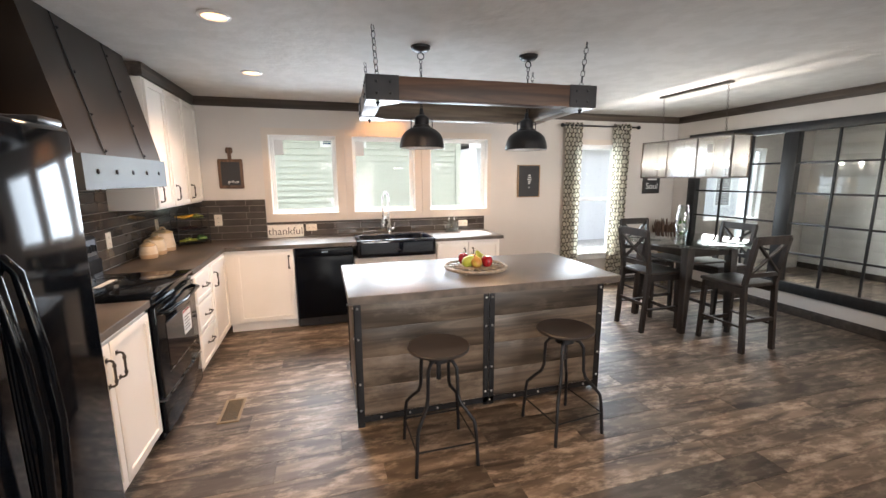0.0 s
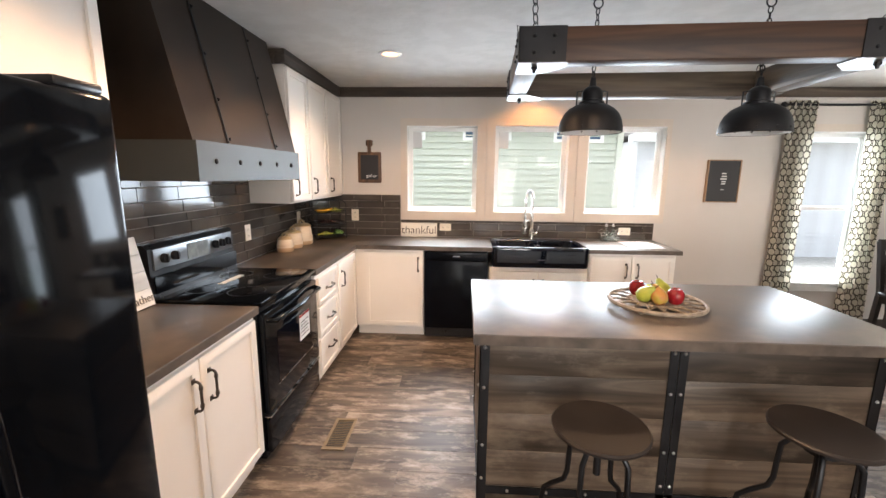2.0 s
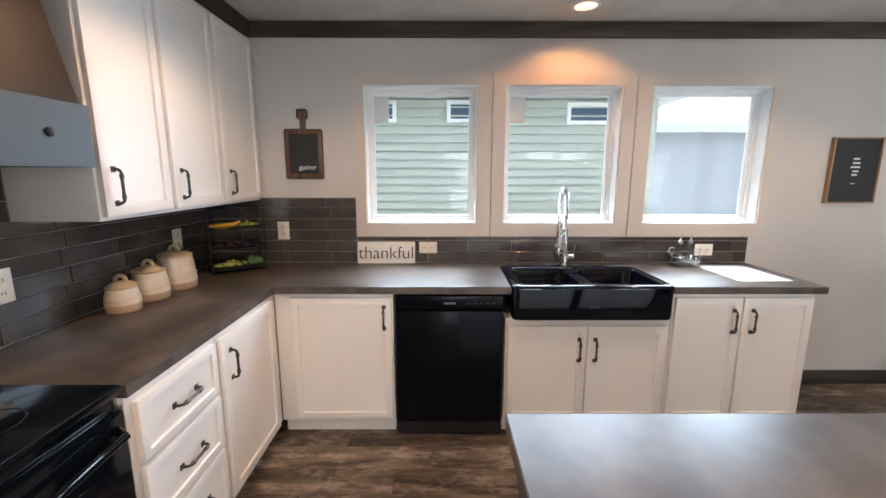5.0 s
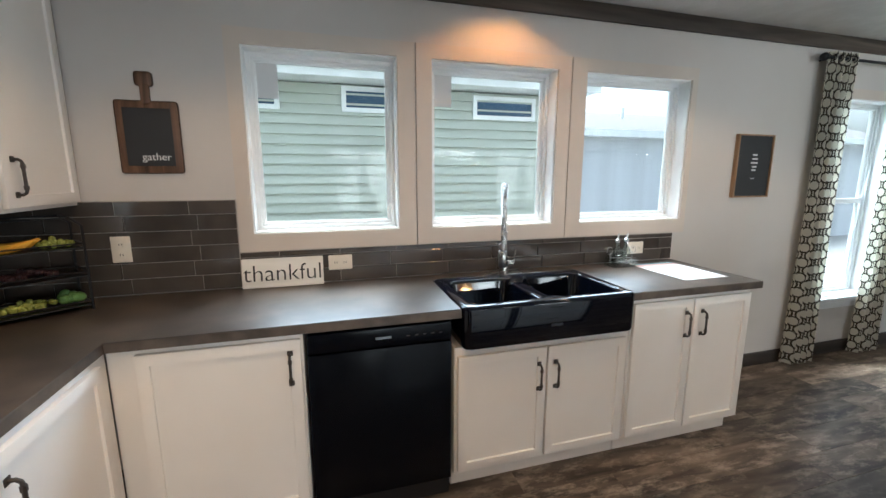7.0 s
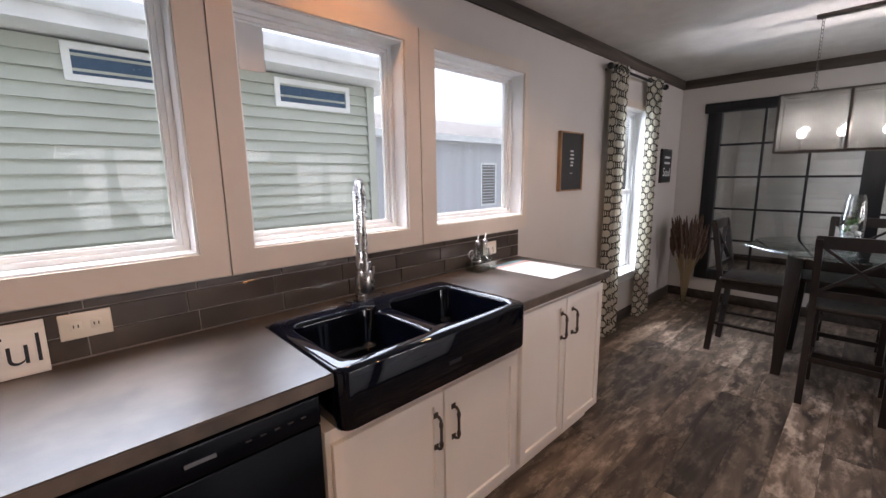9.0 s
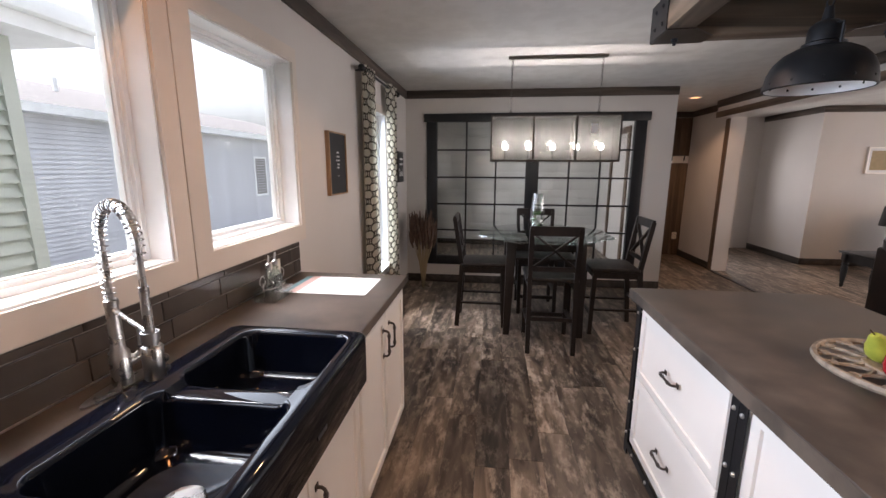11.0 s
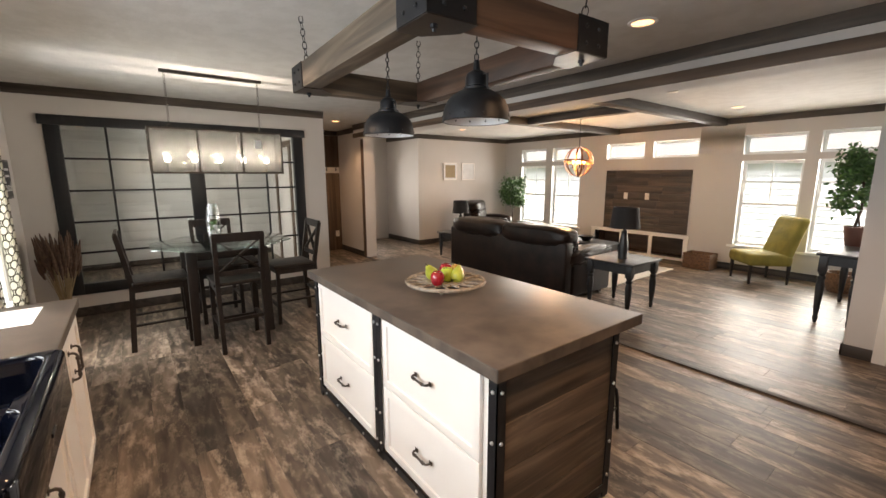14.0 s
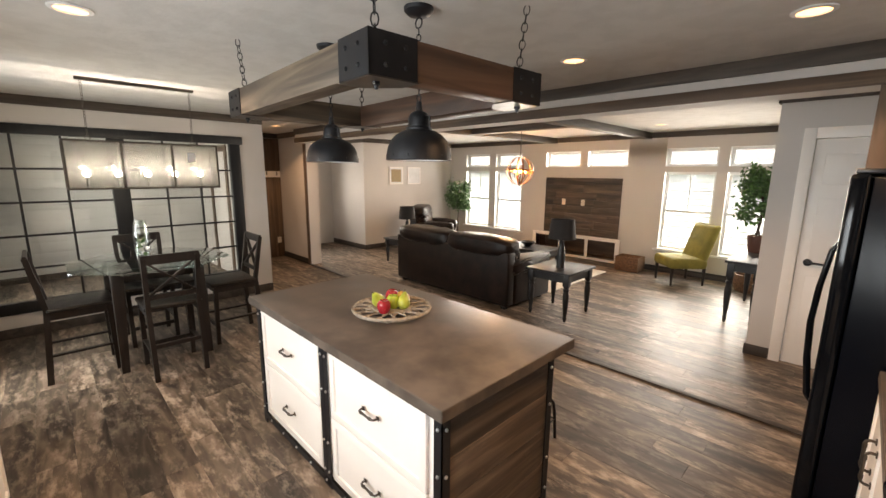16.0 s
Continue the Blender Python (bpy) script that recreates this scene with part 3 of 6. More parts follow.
def house_window(name, x0, x1, z0, z1, y, out, label, grid=False, hung=False):
    """A white vinyl window set in a wall along x; out is +1 or -1, the way to the outside."""
    w = thing(name, (x0 + x1) / 2, y, z0, label, "window")
    w["kind"] = "structure"
    hw, h = (x1 - x0) / 2, z1 - z0
    d = 0.15 * out

    def ring(a, b, y0, y1, mat, nm):
        part(nm, boxes((-hw + a, y0, a, -hw + b, y1, h - a), (hw - b, y0, a, hw - a, y1, h - a), (-hw + b, y0, a, hw - b, y1, b),
                       (-hw + b, y0, h - b, hw - b, y1, h - a)), mat, w)

    def span(u, v):
        return sorted((u * out, v * out))

    ring(0.0, 0.008, *span(0.001, 0.149), VINYL, "reveal")
    ring(0.008, 0.027, *span(0.085, 0.148), VINYL, "window_frame")
    ring(0.027, 0.042, *span(0.1, 0.14), VINYL, "sash")
    ring(0.042, 0.048, *span(0.112, 0.13), VINYL, "glazing_bead")
    pn = part("pane", boxes((-hw + 0.048, min(0.118 * out, 0.122 * out), 0.048, hw - 0.048, max(0.118 * out, 0.122 * out), h - 0.048)), PANE, w)
    pn.visible_shadow = False
    if hung:
        a, b = span(0.095, 0.145)
        part("meeting_rail", boxes((-hw + 0.042, a, h * 0.5 - 0.02, hw - 0.042, b, h * 0.5 + 0.02)), VINYL, w)
    if grid:
        a, b = span(0.112, 0.128)
        part("muntin", boxes((-0.008, a, h * 0.5, 0.008, b, h - 0.048), (-hw + 0.048, a, h * 0.76 - 0.008, hw - 0.048, b, h * 0.76 + 0.008)), VINYL, w)
    return w


for i, (a, b) in enumerate(KWIN):
    w = house_window("window_%d" % (i + 1), a, b, KZ0, KZ1, YW, 1, "white vinyl window over the counter with the neighbour's siding behind")
    ex0, ex1 = ((-0.47, 0.442), (0.442, 1.384), (1.384, 2.323))[i]
    c = (a + b) / 2
    g = 0.003
    part("casing", boxes((ex0 - c + g, -0.014, 1.1 - KZ0, a - c, 0, 2.163 - KZ0), (b - c, -0.014, 1.1 - KZ0, ex1 - c - g, 0, 2.163 - KZ0),
                         (a - c, -0.014, 1.1 - KZ0, b - c, 0, 0), (a - c, -0.014, 0.9, b - c, 0, 2.163 - KZ0)), CASING, w, "flat beige painted casing")
    part("energy_label", boxes((a - c + 0.05, 0.113, 0.68, a - c + 0.15, 0.116, 0.85)), PAPER, w, "faded paper window label") if i < 2 else None
w = house_window("window_4", *DWIN, YW, 1, "tall white window between patterned curtains", False, True)
part("casing", boxes((-0.43, -0.014, -0.07, -0.36, 0, 1.62), (0.36, -0.014, -0.07, 0.43, 0, 1.62), (-0.36, -0.014, 1.55, 0.36, 0, 1.62)), CASING, w)
part("sill", boxes((-0.44, -0.05, -0.03, 0.44, 0.0, 0.0), (-0.42, -0.014, -0.1, 0.42, 0.0, -0.03), bevel=0.003), VINYL, w, "white window sill")
# assumed den window, added along with the den lamp
house_window("window_5", 6.0, 7.2, 0.9, 2.05, YW, 1, "white window assumed in the den behind the glass partition")
for i, q in enumerate(LW):
    house_window("window_%d" % (6 + i), *q, YL, -1, "tall bright double-hung window with a gridded upper sash", True, True)
for i, q in enumerate(LT):
    house_window("window_%d" % (10 + i), *q, YL, -1, "low bright transom window under the ceiling")
for q0, q1 in ((0.1, 1.94), (4.81, 6.67)):
    structure("trim_window_sill", boxes((q0, YL, 0.385, q1, YL + 0.03, 0.42), bevel=0.003), VINYL, "white window sill board", "trim")

# black gridded partition window
sd = thing("interior_window", XD, 3.525, 0.25, "black-framed interior window with gridded glass panels", "window")
y0, y1, zt = -1.335, 1.335, 1.94


def yb(a, z0, b, z1, x0=-0.02, x1=0.06, bv=0.003):
    return cuboid(bmesh.new(), x0, a, z0, x1, b, z1, bv)


part("stile", yb(y0, 0, y0 + 0.13, zt - 0.1), BLACKWOOD, sd)
part("stile", yb(y1 - 0.13, 0, y1, zt - 0.1), BLACKWOOD, sd)
part("stile", yb(-0.085, 0.12, 0.075, zt - 0.1), BLACKWOOD, sd)
part("bottom_rail", yb(y0 + 0.13, 0, y1 - 0.13, 0.12), BLACKWOOD, sd)
part("header_board", yb(y0 - 0.035, zt - 0.1, y1 + 0.035, zt, -0.03), BLACKWOOD, sd)
for pa, pb in ((y0 + 0.13, -0.085), (0.075, y1 - 0.13)):
    part("pane", yb(pa, 0.12, pb, zt - 0.1, 0.028, 0.033, 0), DPANE, sd)
    for k in (1, 2):
        yy = pa + (pb - pa) * k / 3
        part("muntin", yb(yy - 0.011, 0.12, yy + 0.011, zt - 0.1, 0.005, 0.027, 0.002), BLACKWOOD, sd)
    for k in range(1, 5):
        zz = 0.12 + (zt - 0.22) * k / 5
        part("muntin", yb(pa, zz - 0.011, pb, zz + 0.011, 0.008, 0.026, 0.002), BLACKWOOD, sd)
structure("partition_reveal", boxes((XD + 0.06, 2.19, 0.27, XD + 0.118, 2.21, 2.17), (XD + 0.06, 4.84, 0.27, XD + 0.118, 4.86, 2.17)), BLACKWOOD, "black painted reveal of the partition", "trim")

# closet door
door = thing("door_1", -0.68, -0.68, 0.008, "white six-panel closet door with a dark lever", "door")
door["kind"] = "structure"
bm = boxes((-0.375, -0.02, 0, 0.375, 0.018, 2.045), bevel=0.002)
for px0, px1 in ((-0.3, -0.05), (0.05, 0.3)):
    for pz0, pz1 in ((0.2, 0.85), (1.0, 1.55), (1.66, 1.92)):
        cuboid(bm, px0, 0.016, pz0, px1, 0.024, pz1, 0.007)
part("leaf", bm, WHITE, door)
bm = lathe(bmesh.new(), [(0, 0), (0.032, 0), (0.032, 0.008), (0.012, 0.014), (0.012, 0.05), (0, 0.05)], 16)
bmesh.ops.rotate(bm, verts=bm.verts, matrix=Matrix.Rotation(radians(-90), 3, "X"))
bmesh.ops.translate(bm, verts=bm.verts, vec=(0.3, 0.018, 0.97))
tube(bm, [(0.3, 0.065, 0.97), (0.25, 0.066, 0.972), (0.19, 0.062, 0.968)], 0.011)
part("door_handle", bm, STEELB, door)
structure("trim_closet_door", boxes((-0.3, -0.64, 0, -0.215, -0.622, 2.15), (-1.145, -0.64, 0, -1.06, -0.622, 2.15), (-1.06, -0.64, 2.06, -0.3, -0.622, 2.15), bevel=0.004), WHITE, "white moulded door casing", "trim")

# ---- kitchen cabinets ----


def shaker(w, h, rail=0.058):
    bm = cuboid(bmesh.new(), 0, -0.02, 0, w, 0, h, 0.0025)
    bmesh.ops.recalc_face_normals(bm, faces=bm.faces)
    front = max((f for f in bm.faces if abs(f.normal.y) > 0.9 and f.calc_center_median().y < -0.019), key=lambda f: f.calc_area())
    bmesh.ops.inset_individual(bm, faces=[front], thickness=rail, depth=0)
    bmesh.ops.inset_individual(bm, faces=[front], thickness=0.003, depth=-0.009)
    return bm


def pipe_handle(length, upright=True):
    """A gunmetal pull like bent pipe with a flange at each end; its middle at the origin, standing out to -y."""
    h = length / 2
    bm = tube(bmesh.new(), [(0, 0, -h), (0, -0.018, -h), (0, -0.027, -h + 0.006), (0, -0.03, -h + 0.014), (0, -0.03, h - 0.014), (0, -0.027, h - 0.006), (0, -0.018, h), (0, 0, h)], 0.0055)
    for s in (-1, 1):
        cuboid(bm, -0.011, -0.005, s * h - 0.011, 0.011, 0, s * h + 0.011, 0.003)
        tube(bm, [(0, -0.03, s * (h - 0.018)), (0, -0.03, s * (h - 0.032))], 0.008)
    if not upright:
        bmesh.ops.rotate(bm, verts=bm.verts, matrix=Matrix.Rotation(radians(90), 3, "Y"))
    return bm


def cabinet(name, x, y, z, rz, w, d, h, fronts, label, toe=True, category="cabinet", group=""):
    """A cabinet unit whose front is its own -y side. fronts: (x0, z0, w, h, handle x, handle z, upright) of each door or drawer."""
    c = thing(name, x, y, z, label, category, group, rz)
    t = 0.1 if toe else 0.0
    bm = bmesh.new()
    cuboid(bm, 0, 0, t, w, d, h, 0.002)
    if toe:
        cuboid(bm, 0.002, 0.055, 0, w - 0.002, d, t)
    part("body", bm, WHITE, c)
    for fx, fz, fw, fh, hx, hz, up in fronts:
        f = part("door" if up else "drawer_front", shaker(fw, fh, 0.058 if up else 0.04), WHITE, c)
        f.location = (fx, -0.0005, fz)
        if hx is not None:
            k = part("handle", pipe_handle(0.125, up), GUN, f, "gunmetal pipe-style handle")
            k.location = (hx, -0.0205, hz)
    return c


D = 0.6
GB = "white base cabinets"
# window run
cabinet("base_cabinet", -0.82, 4.52, 0, 0, 0.66, D, 0.875, [(0.09, 0.115, 0.56, 0.735, 0.52, 0.62, True)], "white shaker corner base cabinet with one door", group=GB)
cabinet("sink_cabinet", 0.47, 4.52, 0, 0, 0.925, D, 0.725, [(0.015, 0.115, 0.44, 0.57, 0.4, 0.43, True), (0.465, 0.115, 0.44, 0.57, 0.04, 0.43, True)], "white shaker cabinet with two doors under the sink", group=GB)
cabinet("base_cabinet", 1.4, 4.52, 0, 0, 0.79, D, 0.875, [(0.012, 0.115, 0.37, 0.735, 0.325, 0.6, True), (0.392, 0.115, 0.385, 0.735, 0.05, 0.6, True)], "white shaker end base cabinet with two doors", group=GB)
# range run
cabinet("base_cabinet", -0.84, 1.69, 0, 90, 0.93, D, 0.875, [(0.02, 0.115, 0.44, 0.735, 0.395, 0.6, True), (0.47, 0.115, 0.44, 0.735, 0.045, 0.6, True)], "white shaker base cabinet with two doors beside the fridge", group=GB)
cabinet("drawer_cabinet", -0.82, 3.425, 0, 90, 0.475, D, 0.875,
        [(0.025, 0.64, 0.43, 0.21, 0.215, 0.105, False), (0.025, 0.4, 0.43, 0.225, 0.215, 0.112, False), (0.025, 0.115, 0.43, 0.27, 0.215, 0.16, False)],
        "white cabinet with three drawers beside the range", group=GB)
cabinet("base_cabinet", -0.82, 3.903, 0, 90, 0.61, D, 0.875, [(0.02, 0.115, 0.52, 0.735, 0.06, 0.6, True)], "white shaker base cabinet in the counter corner", group=GB)
# wall cabinets
GW = "white wall cabinets"
for yy, ww, hx in ((3.8, 0.4, 0.34), (4.203, 0.45, 0.385), (4.656, 0.47, 0.06)):
    cabinet("wall_cabinet", -1.12, yy, 1.35, 90, ww, 0.325, 1.02, [(0.012, 0.015, ww - 0.024, 0.985, 0.05, 0.11, True)], "white shaker wall cabinet over the canisters", False, group=GW)
cabinet("wall_cabinet", -1.12, 1.695, 1.335, 90, 0.53, 0.325, 1.035, [(0.012, 0.015, 0.5, 1.0, 0.44, 0.15, True)], "white shaker wall cabinet between fridge and hood", False, group=GW)
cabinet("wall_cabinet", -1.12, 0.86, 1.85, 90, 0.83, 0.325, 0.52, [(0.012, 0.015, 0.4, 0.49, 0.36, 0.1, True), (0.418, 0.015, 0.4, 0.49, 0.04, 0.1, True)], "white shaker wall cabinet above the fridge", False, group=GW)

# worktops
def worktop(label, pts, z0, z1, shown):
    """A laminate slab with its own edge band along the sides that show."""
    t = thing("worktop", 0, 0, 0, label, "countertop")
    part("slab", prism(bmesh.new(), pts, z0, z1, 0.004), TOP, t)
    for i in shown:
        a, b = Vector(pts[i]), Vector(pts[(i + 1) % len(pts)])
        d = (b - a).normalized()
        o = Vector((d.y, -d.x)) * 0.0016
        p, q = a + d * 0.002, b - d * 0.002 + o
        x, y = sorted((p.x, q.x)), sorted((p.y, q.y))
        part("edge_band", boxes((x[0], y[0], z0 + 0.001, x[1], y[1], z1 - 0.0045)), TOPEDGE, t, "worn brown edge band")
    return t


worktop("dark brown-grey laminate corner worktop", [(XL + 0.01, 3.425), (-0.808, 3.425), (-0.808, 4.485), (0.492, 4.485), (0.492, 5.0), (1.386, 5.0), (1.386, 4.485), (2.23, 4.485), (2.23, YW - 0.012), (XL + 0.01, YW - 0.012)], 0.876, 0.916, (1, 2, 6, 7))
worktop("dark brown-grey laminate worktop between fridge and range", [(XL + 0.01, 1.69), (-0.812, 1.69), (-0.812, 2.625), (XL + 0.01, 2.625)], 0.876, 0.916, (1,))

# dishwasher
dwr = thing("dishwasher", 0.152, 4.5, 0, "black built-in dishwasher under the worktop", "dishwasher")
part("body", boxes((-0.3, 0.03, 0.02, 0.3, 0.58, 0.868)), BLACKPL, dwr)
part("door", cuboid(bmesh.new(), -0.298, -0.006, 0.105, 0.298, 0.03, 0.775, 0.004), SATIN, dwr, "satin black door")
part("control_panel", cuboid(bmesh.new(), -0.298, -0.012, 0.782, 0.298, 0.03, 0.866, 0.008), SATIN, dwr)
part("badge", boxes((-0.03, -0.0135, 0.818, 0.035, -0.012, 0.828)), RANGEP, dwr, "small silver badge")
for k in range(5):
    part("button", boxes((0.1 + k * 0.035, -0.0135, 0.82, 0.114 + k * 0.035, -0.012, 0.824)), GUN, dwr)
part("kick_plate", boxes((-0.295, 0.02, 0.01, 0.295, 0.03, 0.1)), BLACKPL, dwr)

# farmhouse sink
sk = thing("sink", 0.494, 4.455, 0.735, "glossy black enamel farmhouse sink with two bowls", "sink")
W, L, HT = 0.89, 0.54, 0.193


def rounded(x0, y0, x1, y1, r, z, n=6):
    """The corners of a rectangle with round corners, counter-clockwise."""
    out = []
    for cx, cy, a0 in ((x1 - r, y1 - r, 0), (x0 + r, y1 - r, 90), (x0 + r, y0 + r, 180), (x1 - r, y0 + r, 270)):
        out += [(cx + r * math.cos(radians(a0 + 90 * k / n)), cy + r * math.sin(radians(a0 + 90 * k / n)), z) for k in range(n + 1)]
    return out


def ring(bm, pts):
    vs = [bm.verts.new(p) for p in pts]
    return vs, [bm.edges.new((vs[i], vs[(i + 1) % len(vs)])) for i in range(len(vs))]


def skin(bm, va, vb):
    m = len(va)
    for i in range(m):
        bm.faces.new((va[i], va[(i + 1) % m], vb[(i + 1) % m], vb[i]))


bm = bmesh.new()
outer, rim_edges = ring(bm, rounded(0.016, 0.016, W - 0.016, L - 0.016, 0.03, HT))
last = outer
for g, z in ((0.007, HT - 0.003), (0.002, HT - 0.009), (0, HT - 0.018), (0, 0.012), (0.006, 0.0)):
    nxt, _ = ring(bm, rounded(g, g, W - g, L - g, 0.045 - g, z))
    skin(bm, last, nxt)
    last = nxt
bm.faces.new(last)
for x0, x1 in ((0.045, 0.42), (0.47, 0.845)):
    last, es = ring(bm, rounded(x0, 0.043, x1, 0.455, 0.06, HT))
    rim_edges += es
    for g, z, r in ((0.003, HT - 0.001, 0.059), (0.008, HT - 0.006, 0.056), (0.011, HT - 0.016, 0.054), (0.022, 0.05, 0.052), (0.03, 0.032, 0.048), (0.046, 0.022, 0.04)):
        nxt, _ = ring(bm, rounded(x0 + g, 0.043 + g, x1 - g, 0.455 - g, r, z))
        skin(bm, last, nxt)
        last = nxt
    bm.faces.new(last)
bmesh.ops.triangle_fill(bm, use_beauty=True, use_dissolve=False, edges=rim_edges)
for v in bm.verts:      # the bridge between the bowls lies lower than the rim
    if 0.4 < v.co.x < 0.49 and 0.08 < v.co.y < 0.42 and v.co.z > HT - 0.02:
        v.co.z -= 0.02
part("basin", bm, ENAMEL, sk)
for dx in (0.2325, 0.6575):
    part("drain", lathe(bmesh.new(), [(0, 0.024), (0.045, 0.024), (0.05, 0.028), (0.05, 0.022), (0, 0.022)], 18, dx, 0.25), CHROME, sk, "metal drain")
part("badge", boxes((0.42, -0.002, 0.07, 0.48, 0.0, 0.082)), BLACKPL, sk, "small raised mark on the apron")

# spring faucet
fc = thing("faucet", 0.935, 5.03, 0.916, "brushed nickel spring faucet behind the sink", "faucet")
fc.location.z = 0.917
bm = bmesh.new()
lathe(bm, [(0, 0), (0.03, 0), (0.03, 0.006), (0, 0.006)], 20)
for v in bm.verts:
    v.co.x *= 4.2
part("base_plate", bm, CHROME, fc)
part("body", lathe(bmesh.new(), [(0, 0.006), (0.026, 0.006), (0.025, 0.1), (0.017, 0.11), (0.016, 0.235), (0.018, 0.237), (0.018, 0.25), (0.012, 0.254), (0, 0.254)], 18), CHROME, fc)
bm = tube(bmesh.new(), [(0.02, 0, 0.06), (0.06, -0.005, 0.065)], 0.016, 12)
tube(bm, [(0.06, -0.005, 0.06), (0.065, -0.005, 0.11), (0.068, -0.005, 0.14)], 0.006)
part("lever", bm, CHROME, fc)
arch = []
for k in range(41):
    if k < 14:
        arch.append(Vector((0, 0, 0.2 + 0.22 * k / 14)))
    else:
        a = math.pi * min(1.0, (k - 14) / 20)
        drop = max(0, k - 34) * 0.02
        arch.append(Vector((-0.05 * (1 - math.cos(a)), -0.1 * (1 - math.cos(a)), 0.42 + 0.095 * math.sin(a) - drop)))
part("hose", tube(bmesh.new(), arch, 0.0085, 8), CHROME, fc, "ribbed steel hose")
coil, N = [], 640
for k in range(N):
    u = 3 + k / (N - 1) * 33
    i = min(39, int(u))
    p = arch[i].lerp(arch[i + 1], u - i)
    d = (arch[i + 1] - arch[i]).normalized()
    s = d.cross(Vector((1, 0.2, 0))).normalized()
    q = s.cross(d)
    th = 2 * math.pi * k / 18
    coil.append(p + 0.014 * (math.cos(th) * s + math.sin(th) * q))
part("spring", tube(bmesh.new(), coil, 0.0022, 5), CHROME, fc)
sh = part("spray_head", lathe(bmesh.new(), [(0, 0), (0.021, 0), (0.024, 0.004), (0.024, 0.082), (0.021, 0.086), (0.016, 0.087), (0.016, 0.115), (0.011, 0.118), (0.011, 0.235), (0, 0.235)], 20, -0.1, -0.2, 0.09), CHROME, fc)
for bz in (0.112, 0.138):
    part("button", ball(bmesh.new(), -0.085, -0.219, bz, 0.009, sz=1.2, n=10), BLACKPL, sh, "black rubber spray button")
bm = tube(bmesh.new(), [(0, 0, 0.225), (-0.05, -0.1, 0.215), (-0.1, -0.2, 0.205)], 0.006)
part("docking_arm", lathe(bm, [(0.017, 0.19), (0.02, 0.19), (0.02, 0.212), (0.017, 0.212), (0.017, 0.19)], 18, -0.1, -0.2), CHROME, fc)

# range
rg = thing("range", -0.835, 2.64, 0, "glossy black electric range with a grey control panel", "stove", rz=90)
RW = 0.775
part("body", boxes((0.004, 0.0, 0.03, RW - 0.004, 0.6, 0.9), bevel=0.003), GLOSS, rg)
part("cooktop", cuboid(bmesh.new(), 0, -0.03, 0.9, RW, 0.57, 0.928, 0.008), GLOSS, rg, "black glass cooktop")
for bx, by, br in ((0.2, 0.15, 0.1), (0.57, 0.15, 0.08), (0.2, 0.42, 0.075), (0.57, 0.42, 0.1)):
    part("burner_ring", lathe(bmesh.new(), [(br, 0.9283), (br, 0.9288), (br - 0.004, 0.9288), (br - 0.004, 0.9283)], 32, bx, by), BLACKPL, rg)
part("oven_door", cuboid(bmesh.new(), 0.012, -0.035, 0.29, RW - 0.012, 0, 0.86, 0.01), GLOSS, rg, "glossy black oven door")
part("oven_window", boxes((0.14, -0.037, 0.42, RW - 0.14, -0.034, 0.72)), ENAMEL, rg)
part("window_trim", boxes((0.13, -0.0385, 0.412, RW - 0.13, -0.036, 0.418)), CHROME, rg, "thin bright trim line")
part("door_trim", boxes((0.012, -0.037, 0.275, RW - 0.012, 0, 0.281)), CHROME, rg, "thin bright trim line")
part("oven_handle", tube(bmesh.new(), [(0.05, -0.03, 0.815), (0.07, -0.075, 0.81), (RW / 2, -0.085, 0.8), (RW - 0.07, -0.075, 0.81), (RW - 0.05, -0.03, 0.815)], 0.013, 10), GLOSS, rg)
part("drawer", cuboid(bmesh.new(), 0.012, -0.03, 0.06, RW - 0.012, 0, 0.27, 0.01), GLOSS, rg)
part("energy_sticker", boxes((0.44, -0.0395, 0.535, 0.6, -0.0375, 0.7)), PAPER, rg, "white paper sticker")
part("sticker_band", boxes((0.44, -0.0402, 0.685, 0.6, -0.0392, 0.7)), RED, rg, "red band on the sticker")
for k in range(5):
    part("sticker_line", boxes((0.455, -0.0402, 0.56 + k * 0.022, 0.58 - 0.02 * (k % 2), -0.0394, 0.566 + k * 0.022)), INK, rg)
bm = prism(bmesh.new(), [(0.53, 0.928), (0.6, 0.928), (0.6, 1.21), (0.57, 1.21), (0.545, 1.19), (0.545, 1.06)], 0, RW)
bmesh.ops.transform(bm, verts=bm.verts, matrix=Matrix(((0, 0, 1, 0), (1, 0, 0, 0), (0, 1, 0, 0), (0, 0, 0, 1))))
part("back_guard", bm, BLACKPL, rg)
bm = boxes((0.03, 0.538, 1.075, RW - 0.03, 0.548, 1.185), bevel=0.003)
part("control_panel", bm, RANGEP, rg, "brushed grey control panel")
for kx in (0.1, 0.18, 0.55, 0.62, 0.69):
    bm = lathe(bmesh.new(), [(0, 0), (0.026, 0), (0.024, 0.02), (0, 0.022)], 16)
    cuboid(bm, -0.005, -0.022, 0.02, 0.005, 0.022, 0.03, 0.002)
    bmesh.ops.rotate(bm, verts=bm.verts, matrix=Matrix.Rotation(radians(90), 3, "X"))
    bmesh.ops.translate(bm, verts=bm.verts, vec=(kx, 0.538, 1.13))
    part("knob", bm, BLACKPL, rg)
# the display's glare is in its colour, no film is built
part("display", boxes((0.29, 0.535, 1.085, 0.48, 0.539, 1.175)), GLAREDISP, rg, "display with its pale glare put into the grey")
part("lower_panel", boxes((0.01, 0.525, 0.955, RW - 0.01, 0.532, 1.05)), GLOSS, rg)
part("cook_leaflet", boxes((0.33, 0.36, 0.9285, 0.56, 0.4, 0.9295)), PAPER, rg, "folded paper leaflet")

